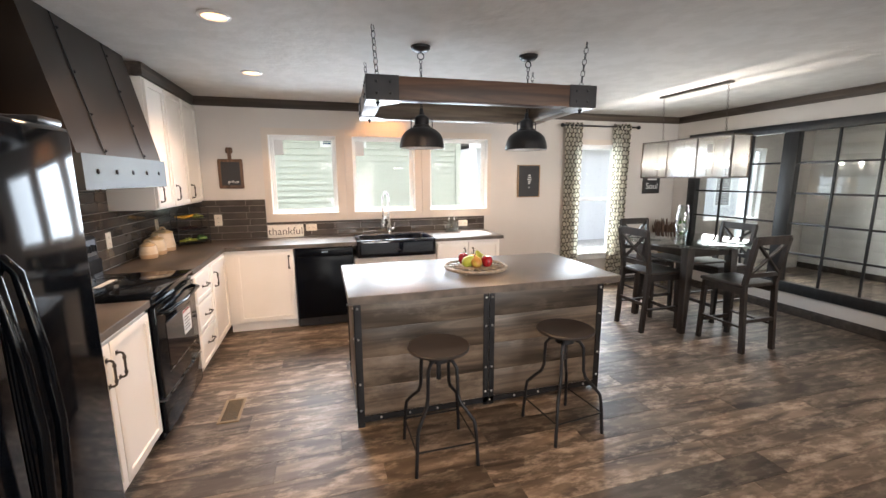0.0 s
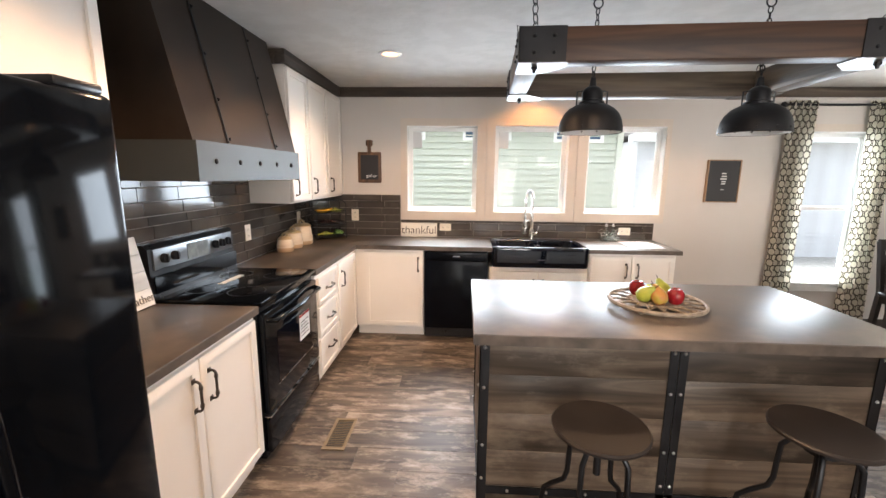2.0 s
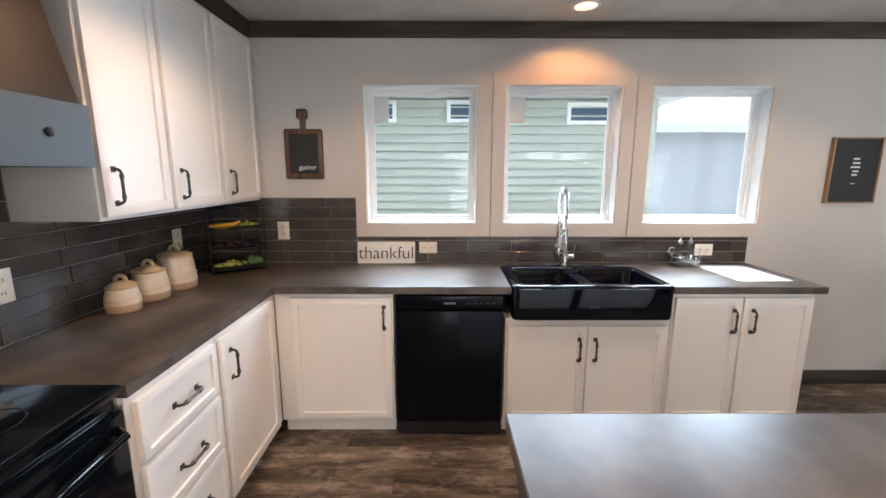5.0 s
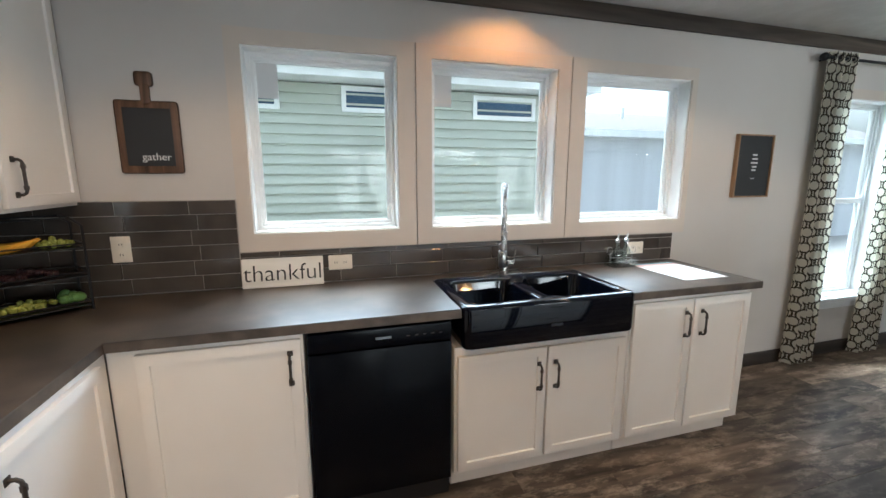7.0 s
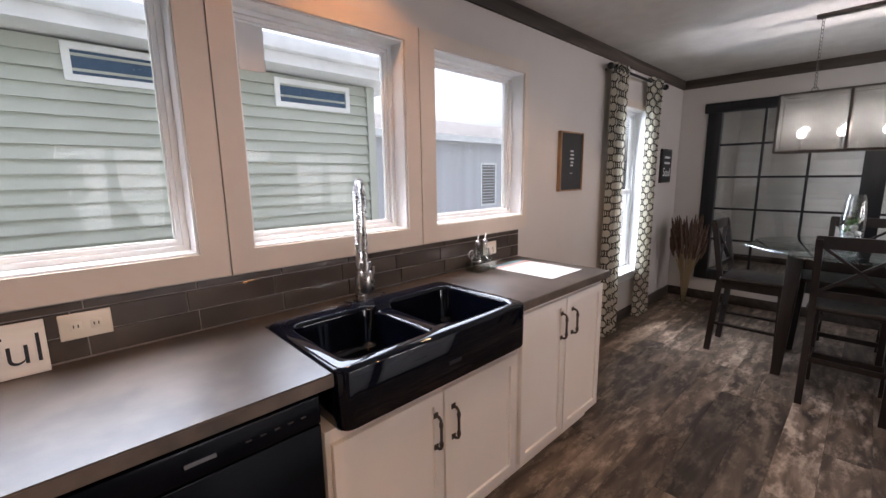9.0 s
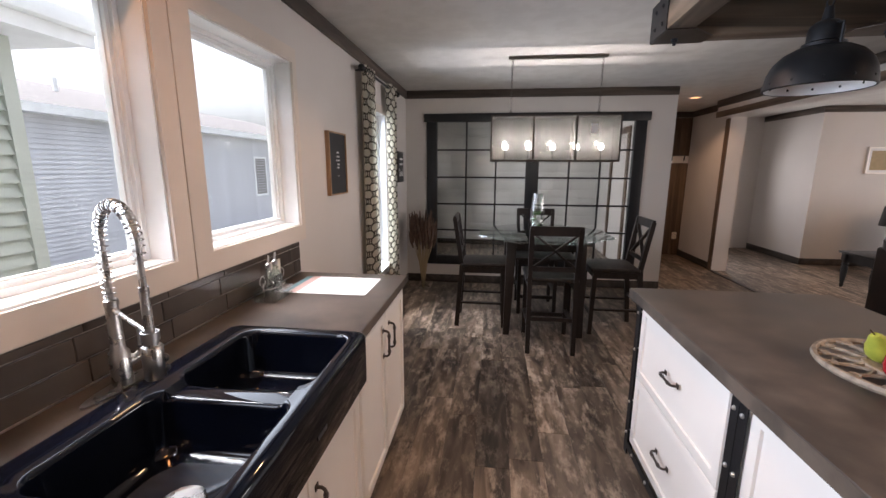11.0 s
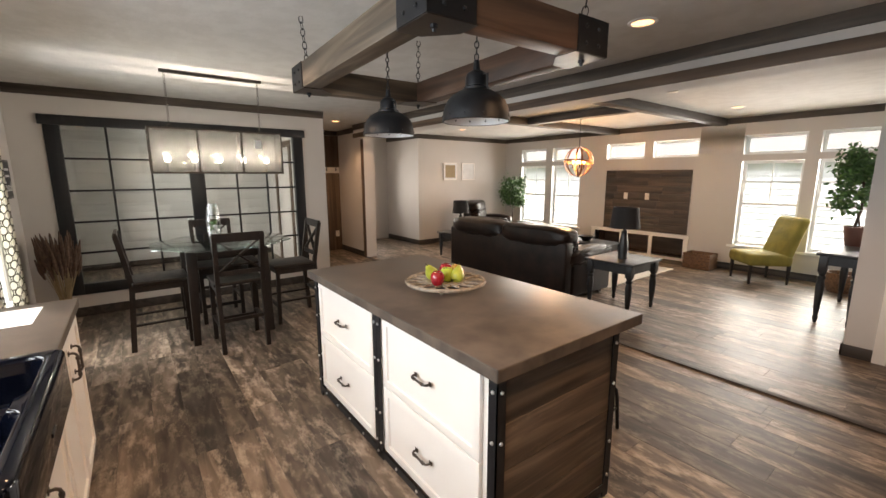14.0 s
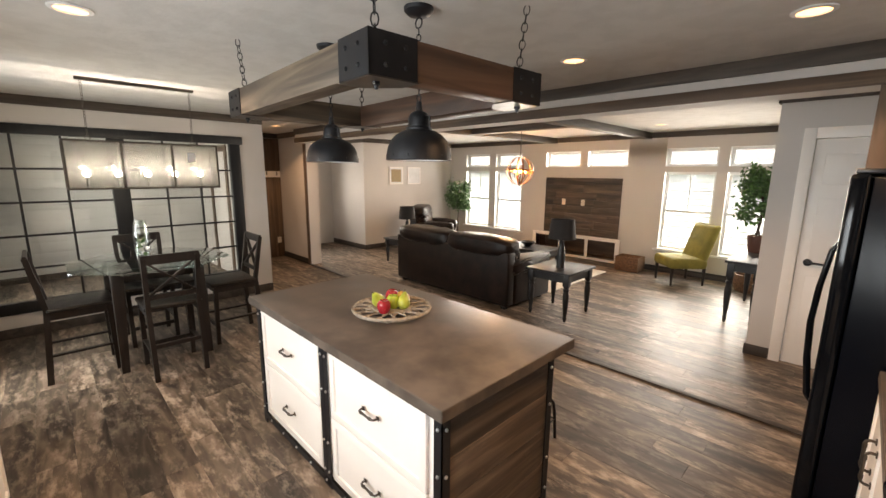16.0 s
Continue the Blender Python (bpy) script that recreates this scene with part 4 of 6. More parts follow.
# hood
hd = thing("range_hood", -1.44, 2.5, 1.54, "dark bronze metal range hood with riveted seams", "range hood")
HW = 1.14
bm = bmesh.new()
prism(bm, [(0, 0.185), (0.445, 0.185), (0.28, 0.925), (0, 0.925)], 0.006, HW - 0.006)
bmesh.ops.transform(bm, verts=bm.verts, matrix=Matrix(((1, 0, 0, 0), (0, 0, 1, 0), (0, 1, 0, 0), (0, 0, 0, 1))))
part("canopy", bm, BRONZE, hd)
bm = boxes((0.0, 0, 0, 0.465, HW, 0.03), (0.44, 0, 0.03, 0.465, HW, 0.185), (0, 0, 0.03, 0.44, 0.02, 0.185), (0, HW - 0.02, 0.03, 0.44, HW, 0.185))
part("band", bm, BAND, hd, "grey steel band with bolts")
for k in range(5):
    bm = lathe(bmesh.new(), [(0, 0), (0.014, 0), (0.013, 0.006), (0.006, 0.01), (0, 0.01)], 10)
    bmesh.ops.rotate(bm, verts=bm.verts, matrix=Matrix.Rotation(radians(90), 3, "Y"))
    bmesh.ops.translate(bm, verts=bm.verts, vec=(0.465, 0.14 + k * (HW - 0.28) / 4, 0.095))
    part("bolt", bm, STEELB, hd)
for sy in (0.29, 0.82):
    bm = bmesh.new()
    vs = [bm.verts.new(v) for v in ((0.447, sy - 0.006, 0.19), (0.447, sy + 0.006, 0.19), (0.283, sy + 0.006, 0.92), (0.283, sy - 0.006, 0.92),
                                    (0.451, sy - 0.004, 0.19), (0.451, sy + 0.004, 0.19), (0.287, sy + 0.004, 0.92), (0.287, sy - 0.004, 0.92))]
    for q in ((0, 1, 2, 3), (4, 5, 6, 7), (0, 1, 5, 4), (2, 3, 7, 6), (0, 3, 7, 4), (1, 2, 6, 5)):
        bm.faces.new([vs[i] for i in q])
    s = part("seam", bm, STEELB, hd)
    for u in (0.03, 0.3, 0.6, 0.9):
        part("rivet", ball(bmesh.new(), 0.449 - 0.164 * u, sy + 0.016, 0.19 + 0.73 * u, 0.009, n=8), STEELB, s)

# fridge
fg = thing("refrigerator", -0.68, 0.86, 0, "glossy black side-by-side refrigerator", "refrigerator", rz=90)
FW = 0.79
part("cabinet", boxes((0, 0.0, 0.02, FW, 0.73, 1.74), bevel=0.006), SATIN, fg)
for a, b in ((0.0, 0.36), (0.365, FW)):
    dr = part("door", cuboid(bmesh.new(), a, -0.075, 0.09, b, -0.006, 1.755, 0.018, 4), GLOSS, fg, "glossy black door")
    hx = 0.325 if a == 0 else 0.4
    part("handle", tube(bmesh.new(), [(hx, -0.07, 0.5), (hx, -0.1, 0.54), (hx, -0.125, 0.75), (hx, -0.135, 0.95), (hx, -0.125, 1.15), (hx, -0.1, 1.36), (hx, -0.07, 1.4)], 0.014, 10), GLOSS, dr)
part("hinge_cover", boxes((0.66, -0.06, 1.756, FW - 0.01, 0.06, 1.778), bevel=0.006), BLACKPL, fg)
part("hinge_cover", boxes((0.01, -0.06, 1.756, 0.13, 0.06, 1.778), bevel=0.006), BLACKPL, fg)
part("grille", boxes((0.01, -0.03, 0.01, FW - 0.01, 0.0, 0.085)), BLACKPL, fg)

# ---- island ----
isl = thing("kitchen_island", 1.21, 2.86, 0, "kitchen island of stained boards in a black steel frame", "kitchen island")
X0, X1, Y0, Y1, ZT = -0.9, 0.9, -0.39, 0.39, 0.865
part("core", boxes((X0 + 0.02, Y0 + 0.02, 0.06, X1 - 0.02, Y1 - 0.03, ZT)), WHITE, isl)
for side in range(2):
    a, b = ((X0 + 0.04, -0.03), (0.03, X1 - 0.04))[side]
    for k in range(4):
        z0 = 0.075 + k * 0.1965
        part("board", boxes((a, Y0 + 0.006, z0, b, Y0 + 0.019, z0 + 0.1955), bevel=0.0015), ISLX, isl)
for xx in (X0 + 0.006, X1 - 0.019):
    for k in range(4):
        z0 = 0.075 + k * 0.1965
        part("side_board", boxes((xx, Y0 + 0.04, z0, xx + 0.013, Y1 - 0.05, z0 + 0.1955), bevel=0.0015), ISLY, isl)
A = 0.045
for sx in (-1, 1):
    for sy in (-1, 1):
        cx, cy = (X0 if sx < 0 else X1), (Y0 if sy < 0 else Y1)
        u, v = sorted((cx, cx - sx * A)), sorted((cy, cy - sy * 0.005))
        p, q = sorted((cx, cx - sx * 0.005)), sorted((cy, cy - sy * A))
        part("corner_post", boxes((u[0], v[0], 0.0, u[1], v[1], ZT), (p[0], q[0], 0.0, p[1], q[1], ZT)), STEELB, isl)
for yy in (Y0, Y1 - 0.005):
    part("mid_post", boxes((-0.04, yy, 0.02, -0.002, yy + 0.005, ZT), (0.002, yy, 0.02, 0.04, yy + 0.005, ZT)), STEELB, isl)
    part("bottom_rail", boxes((X0 + A, yy, 0.035, X1 - A, yy + 0.005, 0.075)), STEELB, isl)
for xx in (X0, X1 - 0.005):
    part("bottom_rail", boxes((xx, Y0 + A, 0.035, xx + 0.005, Y1 - A, 0.075)), STEELB, isl)
for k, (a, b) in enumerate(((X0 + 0.1, -0.048), (0.068, X1 - 0.05))):
    for z0, hh in ((0.085, 0.375), (0.465, 0.385)):
        bm = shaker(b - a, hh)
        dr = part("drawer_front", bm, WHITE, isl)
        dr.matrix_basis = pose(b, Y1 - 0.028, z0, 0, 0, 180)
        hn = part("handle", pipe_handle(0.115, False), GUN, dr, "gunmetal pipe-style handle")
        hn.location = ((b - a) / 2, -0.0205, hh / 2)
sm = ball(bmesh.new(), 0, 0, 0, 0.008, n=8)
screw = finish(sm, "screw", SCREW)
spots = []
for zz in (0.12, 0.3, 0.6, 0.8):
    for s in (-1, 1):
        spots += [(s * 0.022, Y0 - 0.001, zz), (s * (X1 - 0.022), Y0 - 0.001, zz), (s * 0.022, Y1 + 0.001, zz), (s * (X1 - 0.022), Y1 + 0.001, zz)]
        for cy in (Y0 + 0.022, Y1 - 0.022):
            spots.append((s * (X1 + 0.001), cy, zz))
for k in range(9):
    spots += [(X0 + 0.15 + k * 0.19, Y0 - 0.001, 0.055), (X0 + 0.15 + k * 0.19, Y1 + 0.001, 0.055)]
for p in spots:
    o = new("screw", screw)
    o.parent, o.location = isl, p
worktop("dark brown-grey laminate worktop on the island", [(0.277, 2.339), (2.143, 2.339), (2.143, 3.284), (0.277, 3.284)], 0.866, 0.916, (0, 1, 2, 3))

# ---- stools ----


def stool(x, y, rz):
    s = thing("bar_stool", x, y, 0, "round adjustable metal stool with a dark scooped seat", "stool", "stools at the island", rz)
    part("seat", lathe(bmesh.new(), [(0, 0.655), (0.1, 0.657), (0.15, 0.663), (0.172, 0.665), (0.178, 0.658), (0.176, 0.648), (0.15, 0.64), (0, 0.638)], 32), SEATM, s, "dark scooped seat")
    part("screw_spindle", lathe(bmesh.new(), [(0, 0.46), (0.014, 0.46), (0.014, 0.64), (0, 0.64)], 10), STEELB, s)
    part("collar", lathe(bmesh.new(), [(0.055, 0.575), (0.06, 0.575), (0.06, 0.6), (0.03, 0.61), (0.016, 0.61), (0.016, 0.57), (0.055, 0.575)], 20), STEELB, s)
    for k in range(4):
        a = radians(45 + 90 * k)
        pts = [(0.055, 0.592), (0.09, 0.585), (0.115, 0.55), (0.12, 0.46), (0.122, 0.4), (0.135, 0.355), (0.19, 0.3), (0.225, 0.26), (0.235, 0.2), (0.25, 0.0)]
        part("leg", tube(bmesh.new(), [(r * math.cos(a), r * math.sin(a), z) for r, z in pts], 0.0105, 8), STEELB, s)
    ring = [(0.243 * math.cos(radians(45 + 90 * k)), 0.243 * math.sin(radians(45 + 90 * k)), 0.14) for k in range(4)]
    for k in range(4):
        part("stretcher", tube(bmesh.new(), [ring[k], ring[(k + 1) % 4]], 0.005, 6), STEELB, s)
    return s


st = stool(0.75, 2.105, 0)
copy_thing(st, pose(1.583, 2.135, 0, 0, 0, 6))

# ---- ceiling lights ----


def downlight(x, y, power, color=WARM, angle=140):
    d = thing("recessed_light", x, y, H, "small round recessed ceiling light, switched on", "ceiling light", "recessed lights")
    part("trim_ring", lathe(bmesh.new(), [(0.062, -0.001), (0.085, -0.001), (0.085, -0.006), (0.064, -0.01), (0.062, -0.001)], 28), ENAMELW, d)
    part("lens", lathe(bmesh.new(), [(0, -0.004), (0.063, -0.004), (0.063, -0.002), (0, -0.002)], 24), LAMP, d)
    glow("recessed_glow", x, y, H - 0.03, power, color, 0.05, angle)


for x, y in ((-0.35, 2.66), (-0.35, 3.92), (2.0, 4.0), (0.78, 1.62), (-0.39, 1.64)):
    downlight(x, y, 11)
downlight(0.93, 4.86, 4, (1.0, 0.42, 0.13), 140)
downlight(6.17, 1.33, 13)
downlight(1.59, -2.47, 4)
downlight(5.9, -1.2, 4)


def chain(bm, a, b, link=0.032, r=0.0028):
    a, b = Vector(a), Vector(b)
    n = max(2, int((b - a).length / (link * 0.78)))
    d = (b - a).normalized()
    s = d.orthogonal().normalized()
    t = d.cross(s)
    for k in range(n):
        c, u = a.lerp(b, (k + 0.5) / n), (s if k % 2 else t)
        tube(bm, [c + 0.5 * link * math.cos(q) * d + 0.3 * link * math.sin(q) * u for q in [2 * math.pi * j / 8 for j in range(8)]], r, 4, True)
    return bm


# timber pot rack
rk = thing("timber_rack", 1.21, 2.935, 2.05, "hanging rectangular frame of stained timber with dark steel corners", "ceiling rack", rz=-2.5)
RX, RY, RT, RB = 0.75, 0.45, 0.135, 0.1
part("long_beam", cuboid(bmesh.new(), -RX + RB, -RY, 0, RX - RB, -RY + RB, RT, 0.005), RACKX, rk)
part("long_beam", cuboid(bmesh.new(), -RX + RB, RY - RB, 0, RX - RB, RY, RT, 0.005), RACKG, rk, "pale grey-brown beam with bold grain")
part("short_beam", cuboid(bmesh.new(), -RX, -RY, 0, -RX + RB, RY, RT, 0.005), RACKR, rk, "red-brown stained beam")
part("short_beam", cuboid(bmesh.new(), RX - RB, -RY, 0, RX, RY, RT, 0.005), RACKY, rk)
for sx in (-1, 1):
    for sy in (-1, 1):
        cx, cy, g = sx * RX, sy * RY, 0.004
        u, v = sorted((cx + sx * g, cx - sx * 0.19)), sorted((cy + sy * g, cy - sy * 0.003))
        p, q = sorted((cx + sx * g, cx - sx * 0.003)), sorted((cy + sy * g, cy - sy * 0.19))
        br = part("corner_plate", boxes((u[0], v[0], -0.002, u[1], v[1], RT + 0.002), (p[0], q[0], -0.002, p[1], q[1], RT + 0.002)), STEELB, rk, "blackened steel corner plate")
        tri = [(cx, cy), (cx - sx * 0.2, cy), (cx - sx * 0.2, cy - sy * RB), (cx - sx * RB, cy - sy * 0.2), (cx, cy - sy * 0.2)]
        part("gusset", prism(bmesh.new(), tri if sx * sy > 0 else tri[::-1], -0.005, -0.001), GUN, rk, "grey steel gusset plate")
        part("bolt", lathe(bmesh.new(), [(0, -0.03), (0.006, -0.03), (0.008, -0.018), (0.013, -0.016), (0.013, -0.005), (0, -0.005)], 8, cx - sx * 0.07, cy - sy * 0.07), STEELB, rk)
        part("hanging_chain", chain(bmesh.new(), (cx - sx * 0.07, cy - sy * 0.07, RT), (cx - sx * 0.05, cy - sy * 0.05, H - 2.05), 0.045, 0.0026), STEELB, rk)
        for bz in (0.035, 0.1):
            for bo in (0.06, 0.14):
                part("rivet", ball(bmesh.new(), cx - sx * bo, cy + sy * g, bz, 0.008, n=8), STEELB, br)
                part("rivet", ball(bmesh.new(), cx + sx * g, cy - sy * bo, bz, 0.008, n=8), STEELB, br)


def pendant(x, y):
    p = thing("pendant_light", x, y, 1.8, "dark metal dome pendant light with a white inside", "pendant light", "pendants over the island")
    part("canopy", lathe(bmesh.new(), [(0, H - 1.8), (0.068, H - 1.8), (0.066, H - 1.815), (0.05, H - 1.83), (0.012, H - 1.835), (0, H - 1.84)], 24), STEELB, p)
    part("loop", tube(bmesh.new(), [(0.022 * math.cos(a), 0, H - 1.862 + 0.022 * math.sin(a)) for a in [2 * math.pi * k / 12 for k in range(12)]], 0.004, 5, True), STEELB, p)
    part("chain", chain(bmesh.new(), (0, 0, H - 1.885), (0, 0, 0.27)), STEELB, p)
    part("dome", lathe(bmesh.new(), [(0.153, 0), (0.157, 0.003), (0.154, 0.03), (0.148, 0.06), (0.135, 0.09), (0.11, 0.117), (0.078, 0.135), (0.05, 0.142), (0.05, 0.138), (0.076, 0.131), (0.107, 0.113), (0.131, 0.087), (0.144, 0.058), (0.15, 0.03), (0.15, 0.002)], 36), STEELB, p, "dark metal dome")
    part("lining", lathe(bmesh.new(), [(0.149, 0.002), (0.149, 0.03), (0.143, 0.057), (0.13, 0.086), (0.106, 0.112), (0.075, 0.129), (0.03, 0.136), (0, 0.137)], 36), ENAMELW, p, "white enamel inside")
    part("neck", lathe(bmesh.new(), [(0.062, 0.138), (0.062, 0.15), (0.05, 0.156), (0.05, 0.195), (0.044, 0.21), (0.03, 0.222), (0.018, 0.226), (0.012, 0.268), (0, 0.272)], 24), STEELB, p)
    for s in (-1, 1):
        part("rod", tube(bmesh.new(), [(s * 0.075, 0, 0.128), (s * 0.075, 0, 0.2), (s * 0.04, 0, 0.205)], 0.004, 6), STEELB, p)
    for k in range(12):
        a = 2 * math.pi * k / 12
        part("rivet", ball(bmesh.new(), 0.152 * math.cos(a), 0.152 * math.sin(a), 0.022, 0.006, n=6), STEELB, p)
    part("bulb", ball(bmesh.new(), 0, 0, 0.07, 0.03), ENAMELW, p)
    return p


pd = pendant(0.855, 2.885)
copy_thing(pd, pose(1.663, 2.885, 1.8))

# box chandelier over the table
ch = thing("box_chandelier", 3.87, 3.485, 1.58, "long box chandelier of ribbed glass in a dark metal frame, lit", "chandelier")
CX, CY, CZ = 0.115, 0.555, 0.4
part("ceiling_bar", boxes((-0.06, -0.415, H - 1.58 - 0.022, 0.0, 0.415, H - 1.58), bevel=0.003), GUN, ch)
for s in (-1, 1):
    part("chain", chain(bmesh.new(), (-0.03, s * 0.38, H - 1.6), (-0.0, s * 0.38, CZ + 0.03), 0.03, 0.002), GUN, ch)
    part("loop", tube(bmesh.new(), [(0, s * 0.38 + 0.018 * math.cos(a), CZ + 0.02 + 0.018 * math.sin(a)) for a in [2 * math.pi * k / 10 for k in range(10)]], 0.003, 5, True), GUN, ch)
for z in (0, CZ - 0.014):
    part("rail", boxes((-CX, -CY, z, -CX + 0.014, CY, z + 0.014), (CX - 0.014, -CY, z, CX, CY, z + 0.014), (-CX + 0.014, -CY, z, CX - 0.014, -CY + 0.014, z + 0.014), (-CX + 0.014, CY - 0.014, z, CX - 0.014, CY, z + 0.014)), GUN, ch)
part("top_bar", boxes((-0.01, -CY + 0.014, CZ - 0.012, 0.01, CY - 0.014, CZ - 0.002)), GUN, ch)
part("bottom_bar", boxes((-0.015, -CY + 0.014, 0.002, 0.015, CY - 0.014, 0.012)), GUN, ch)
for k in range(4):
    yy = -CY + k * (2 * CY - 0.014) / 3
    for xx in (-CX, CX - 0.014):
        part("post", boxes((xx, yy, 0.014, xx + 0.014, yy + 0.014, CZ - 0.014)), GUN, ch)
for k in range(3):
    ya, yz = -CY + 0.014 + k * (2 * CY - 0.014) / 3, -CY + (k + 1) * (2 * CY - 0.014) / 3
    for xx in (-CX + 0.005, CX - 0.009):
        part("ribbed_pane", boxes((xx, ya, 0.014, xx + 0.004, yz, CZ - 0.014)), RIBBED, ch)
for yy in (-CY + 0.005, CY - 0.009):
    part("ribbed_pane", boxes((-CX + 0.014, yy, 0.014, CX - 0.014, yy + 0.004, CZ - 0.014)), RIBBED, ch)
for k in range(5):
    yy = -0.42 + k * 0.21
    part("candle_socket", lathe(bmesh.new(), [(0, 0.012), (0.02, 0.012), (0.02, 0.016), (0.011, 0.02), (0.011, 0.1), (0, 0.1)], 12, 0, yy), STEELB, ch)
    part("bulb", ball(bmesh.new(), 0, yy, 0.13, 0.027, sz=1.15), BULB, ch)
for k in range(5):
    glow("chandelier_glow", 3.87, 3.065 + k * 0.21, 1.757, 2.2, (1.0, 0.92, 0.8), 0.02)
part("price_tag", boxes((-CX - 0.002, -0.36, 0.24, -CX + 0.003, -0.3, 0.32)), PAPER, ch, "small paper tag on the glass")

# ---- dining set ----
tb = thing("dining_table", 3.96, 3.52, 0, "counter-height table with an octagonal glass top on dark legs", "table")
oct_pts = [(0.6 / math.cos(radians(22.5)) * math.cos(radians(22.5 + 45 * k)), 0.6 / math.cos(radians(22.5)) * math.sin(radians(22.5 + 45 * k))) for k in range(8)]
part("glass_top", prism(bmesh.new(), oct_pts, 0.908, 0.92, 0.003), TTOP, tb, "clear bevelled glass top")
for sx in (-1, 1):
    for sy in (-1, 1):
        bm = bmesh.new()
        a = cuboid(bm, -0.045, -0.045, 0, 0.045, 0.045, 0.905, 0.004)
        for v in bm.verts:
            k = 0.62 + 0.38 * min(1.0, v.co.z / 0.6)
            v.co = Vector((v.co.x * k + sx * (0.28 + 0.03 * (1 - v.co.z)), v.co.y * k + sy * (0.3 + 0.03 * (1 - v.co.z)), v.co.z))
        part("leg", bm, ESPRESSO, tb)
for s in (-1, 1):
    part("apron", boxes((-0.26, s * 0.3 - 0.012, 0.79, 0.26, s * 0.3 + 0.012, 0.9), bevel=0.002), ESPRESSO, tb)
    part("apron", boxes((s * 0.28 - 0.012, -0.28, 0.79, s * 0.28 + 0.012, 0.28, 0.9), bevel=0.002), ESPRESSO, tb)
part("shelf", boxes((-0.27, -0.29, 0.7, 0.27, 0.29, 0.72), bevel=0.002), ESPRESSO, tb)


def bar(bm, a, b, w, d):
    """A straight bar of rectangular section between two points."""
    a, b = Vector(a), Vector(b)
    k = (b - a).normalized()
    u = Vector((0, 1, 0)).cross(k)
    u = u.normalized() if u.length > 0.1 else Vector((1, 0, 0))
    v = k.cross(u)
    vs = [bm.verts.new(p + s * w / 2 * u + t * d / 2 * v) for p in (a, b) for s, t in ((-1, -1), (1, -1), (1, 1), (-1, 1))]
    for q in ((0, 1, 2, 3), (4, 5, 6, 7), (0, 1, 5, 4), (1, 2, 6, 5), (2, 3, 7, 6), (3, 0, 4, 7)):
        bm.faces.new([vs[i] for i in q])
    return bm


def dining_chair(x, y, rz):
    """A counter-height chair; its back is on its own -y side."""
    c = thing("dining_chair", x, y, 0, "dark-stained counter-height chair with a crossed back", "chair", "chairs round the table", rz)
    bm = cuboid(bmesh.new(), -0.215, -0.19, 0.6, 0.215, 0.24, 0.635, 0.012, 3)
    part("seat", bm, ESPRESSO, c)
    for s in (-1, 1):
        part("front_leg", bar(bmesh.new(), (s * 0.185, 0.215, 0), (s * 0.185, 0.2, 0.6), 0.036, 0.036), ESPRESSO, c)
        bm = bar(bmesh.new(), (s * 0.185, -0.235, 0), (s * 0.185, -0.19, 0.62), 0.036, 0.042)
        bar(bm, (s * 0.185, -0.19, 0.618), (s * 0.19, -0.262, 1.06), 0.036, 0.038)
        part("back_leg", bm, ESPRESSO, c)
        part("side_stretcher", bar(bmesh.new(), (s * 0.185, -0.22, 0.24), (s * 0.185, 0.21, 0.24), 0.032, 0.018), ESPRESSO, c)
        part("side_rail", boxes((s * 0.185 - 0.012, -0.19, 0.54, s * 0.185 + 0.012, 0.2, 0.6)), ESPRESSO, c)
    part("front_stretcher", boxes((-0.17, 0.2, 0.17, 0.17, 0.218, 0.205)), ESPRESSO, c)
    part("back_stretcher", boxes((-0.17, -0.228, 0.28, 0.17, -0.21, 0.312)), ESPRESSO, c)
    part("front_rail", boxes((-0.17, 0.19, 0.54, 0.17, 0.21, 0.6)), ESPRESSO, c)
    part("top_rail", bar(bmesh.new(), (-0.205, -0.262, 1.04), (0.205, -0.262, 1.04), 0.075, 0.024), ESPRESSO, c)
    part("lower_rail", bar(bmesh.new(), (-0.175, -0.21, 0.72), (0.175, -0.21, 0.72), 0.04, 0.02), ESPRESSO, c)
    part("cross_slat", bar(bmesh.new(), (-0.165, -0.213, 0.735), (0.165, -0.256, 1.01), 0.016, 0.03), ESPRESSO, c)
    part("cross_slat", bar(bmesh.new(), (0.165, -0.217, 0.735), (-0.165, -0.26, 1.01), 0.016, 0.03), ESPRESSO, c)
    return c


c0 = dining_chair(3.5, 3.5, -90)
for x, y, rz in ((3.99, 4.09, 180), (3.94, 2.86, 0), (4.44, 3.52, 90)):
    copy_thing(c0, pose(x, y, 0, 0, 0, rz))

vs = thing("vase", 3.95, 3.58, 0.92, "tall clear glass vase with white flowers and greenery", "vase")
part("vessel", lathe(bmesh.new(), [(0, 0), (0.045, 0), (0.05, 0.01), (0.062, 0.1), (0.066, 0.2), (0.055, 0.32), (0.045, 0.37), (0.043, 0.37), (0.052, 0.32), (0.062, 0.2), (0.058, 0.1), (0.045, 0.015), (0, 0.012)], 24), CLEAR, vs)
rng = random.Random(3)
bm, bl = bmesh.new(), bmesh.new()
for k in range(16):
    a, r, z = rng.random() * 6.3, rng.random() * 0.035, 0.05 + rng.random() * 0.15
    ball(bm if k % 2 else bl, r * math.cos(a), r * math.sin(a), z, 0.018, n=7)
part("flowers", bl, CHALKW, vs, "white flowers")
part("greenery", bm, LEAFB, vs, "green leaves")

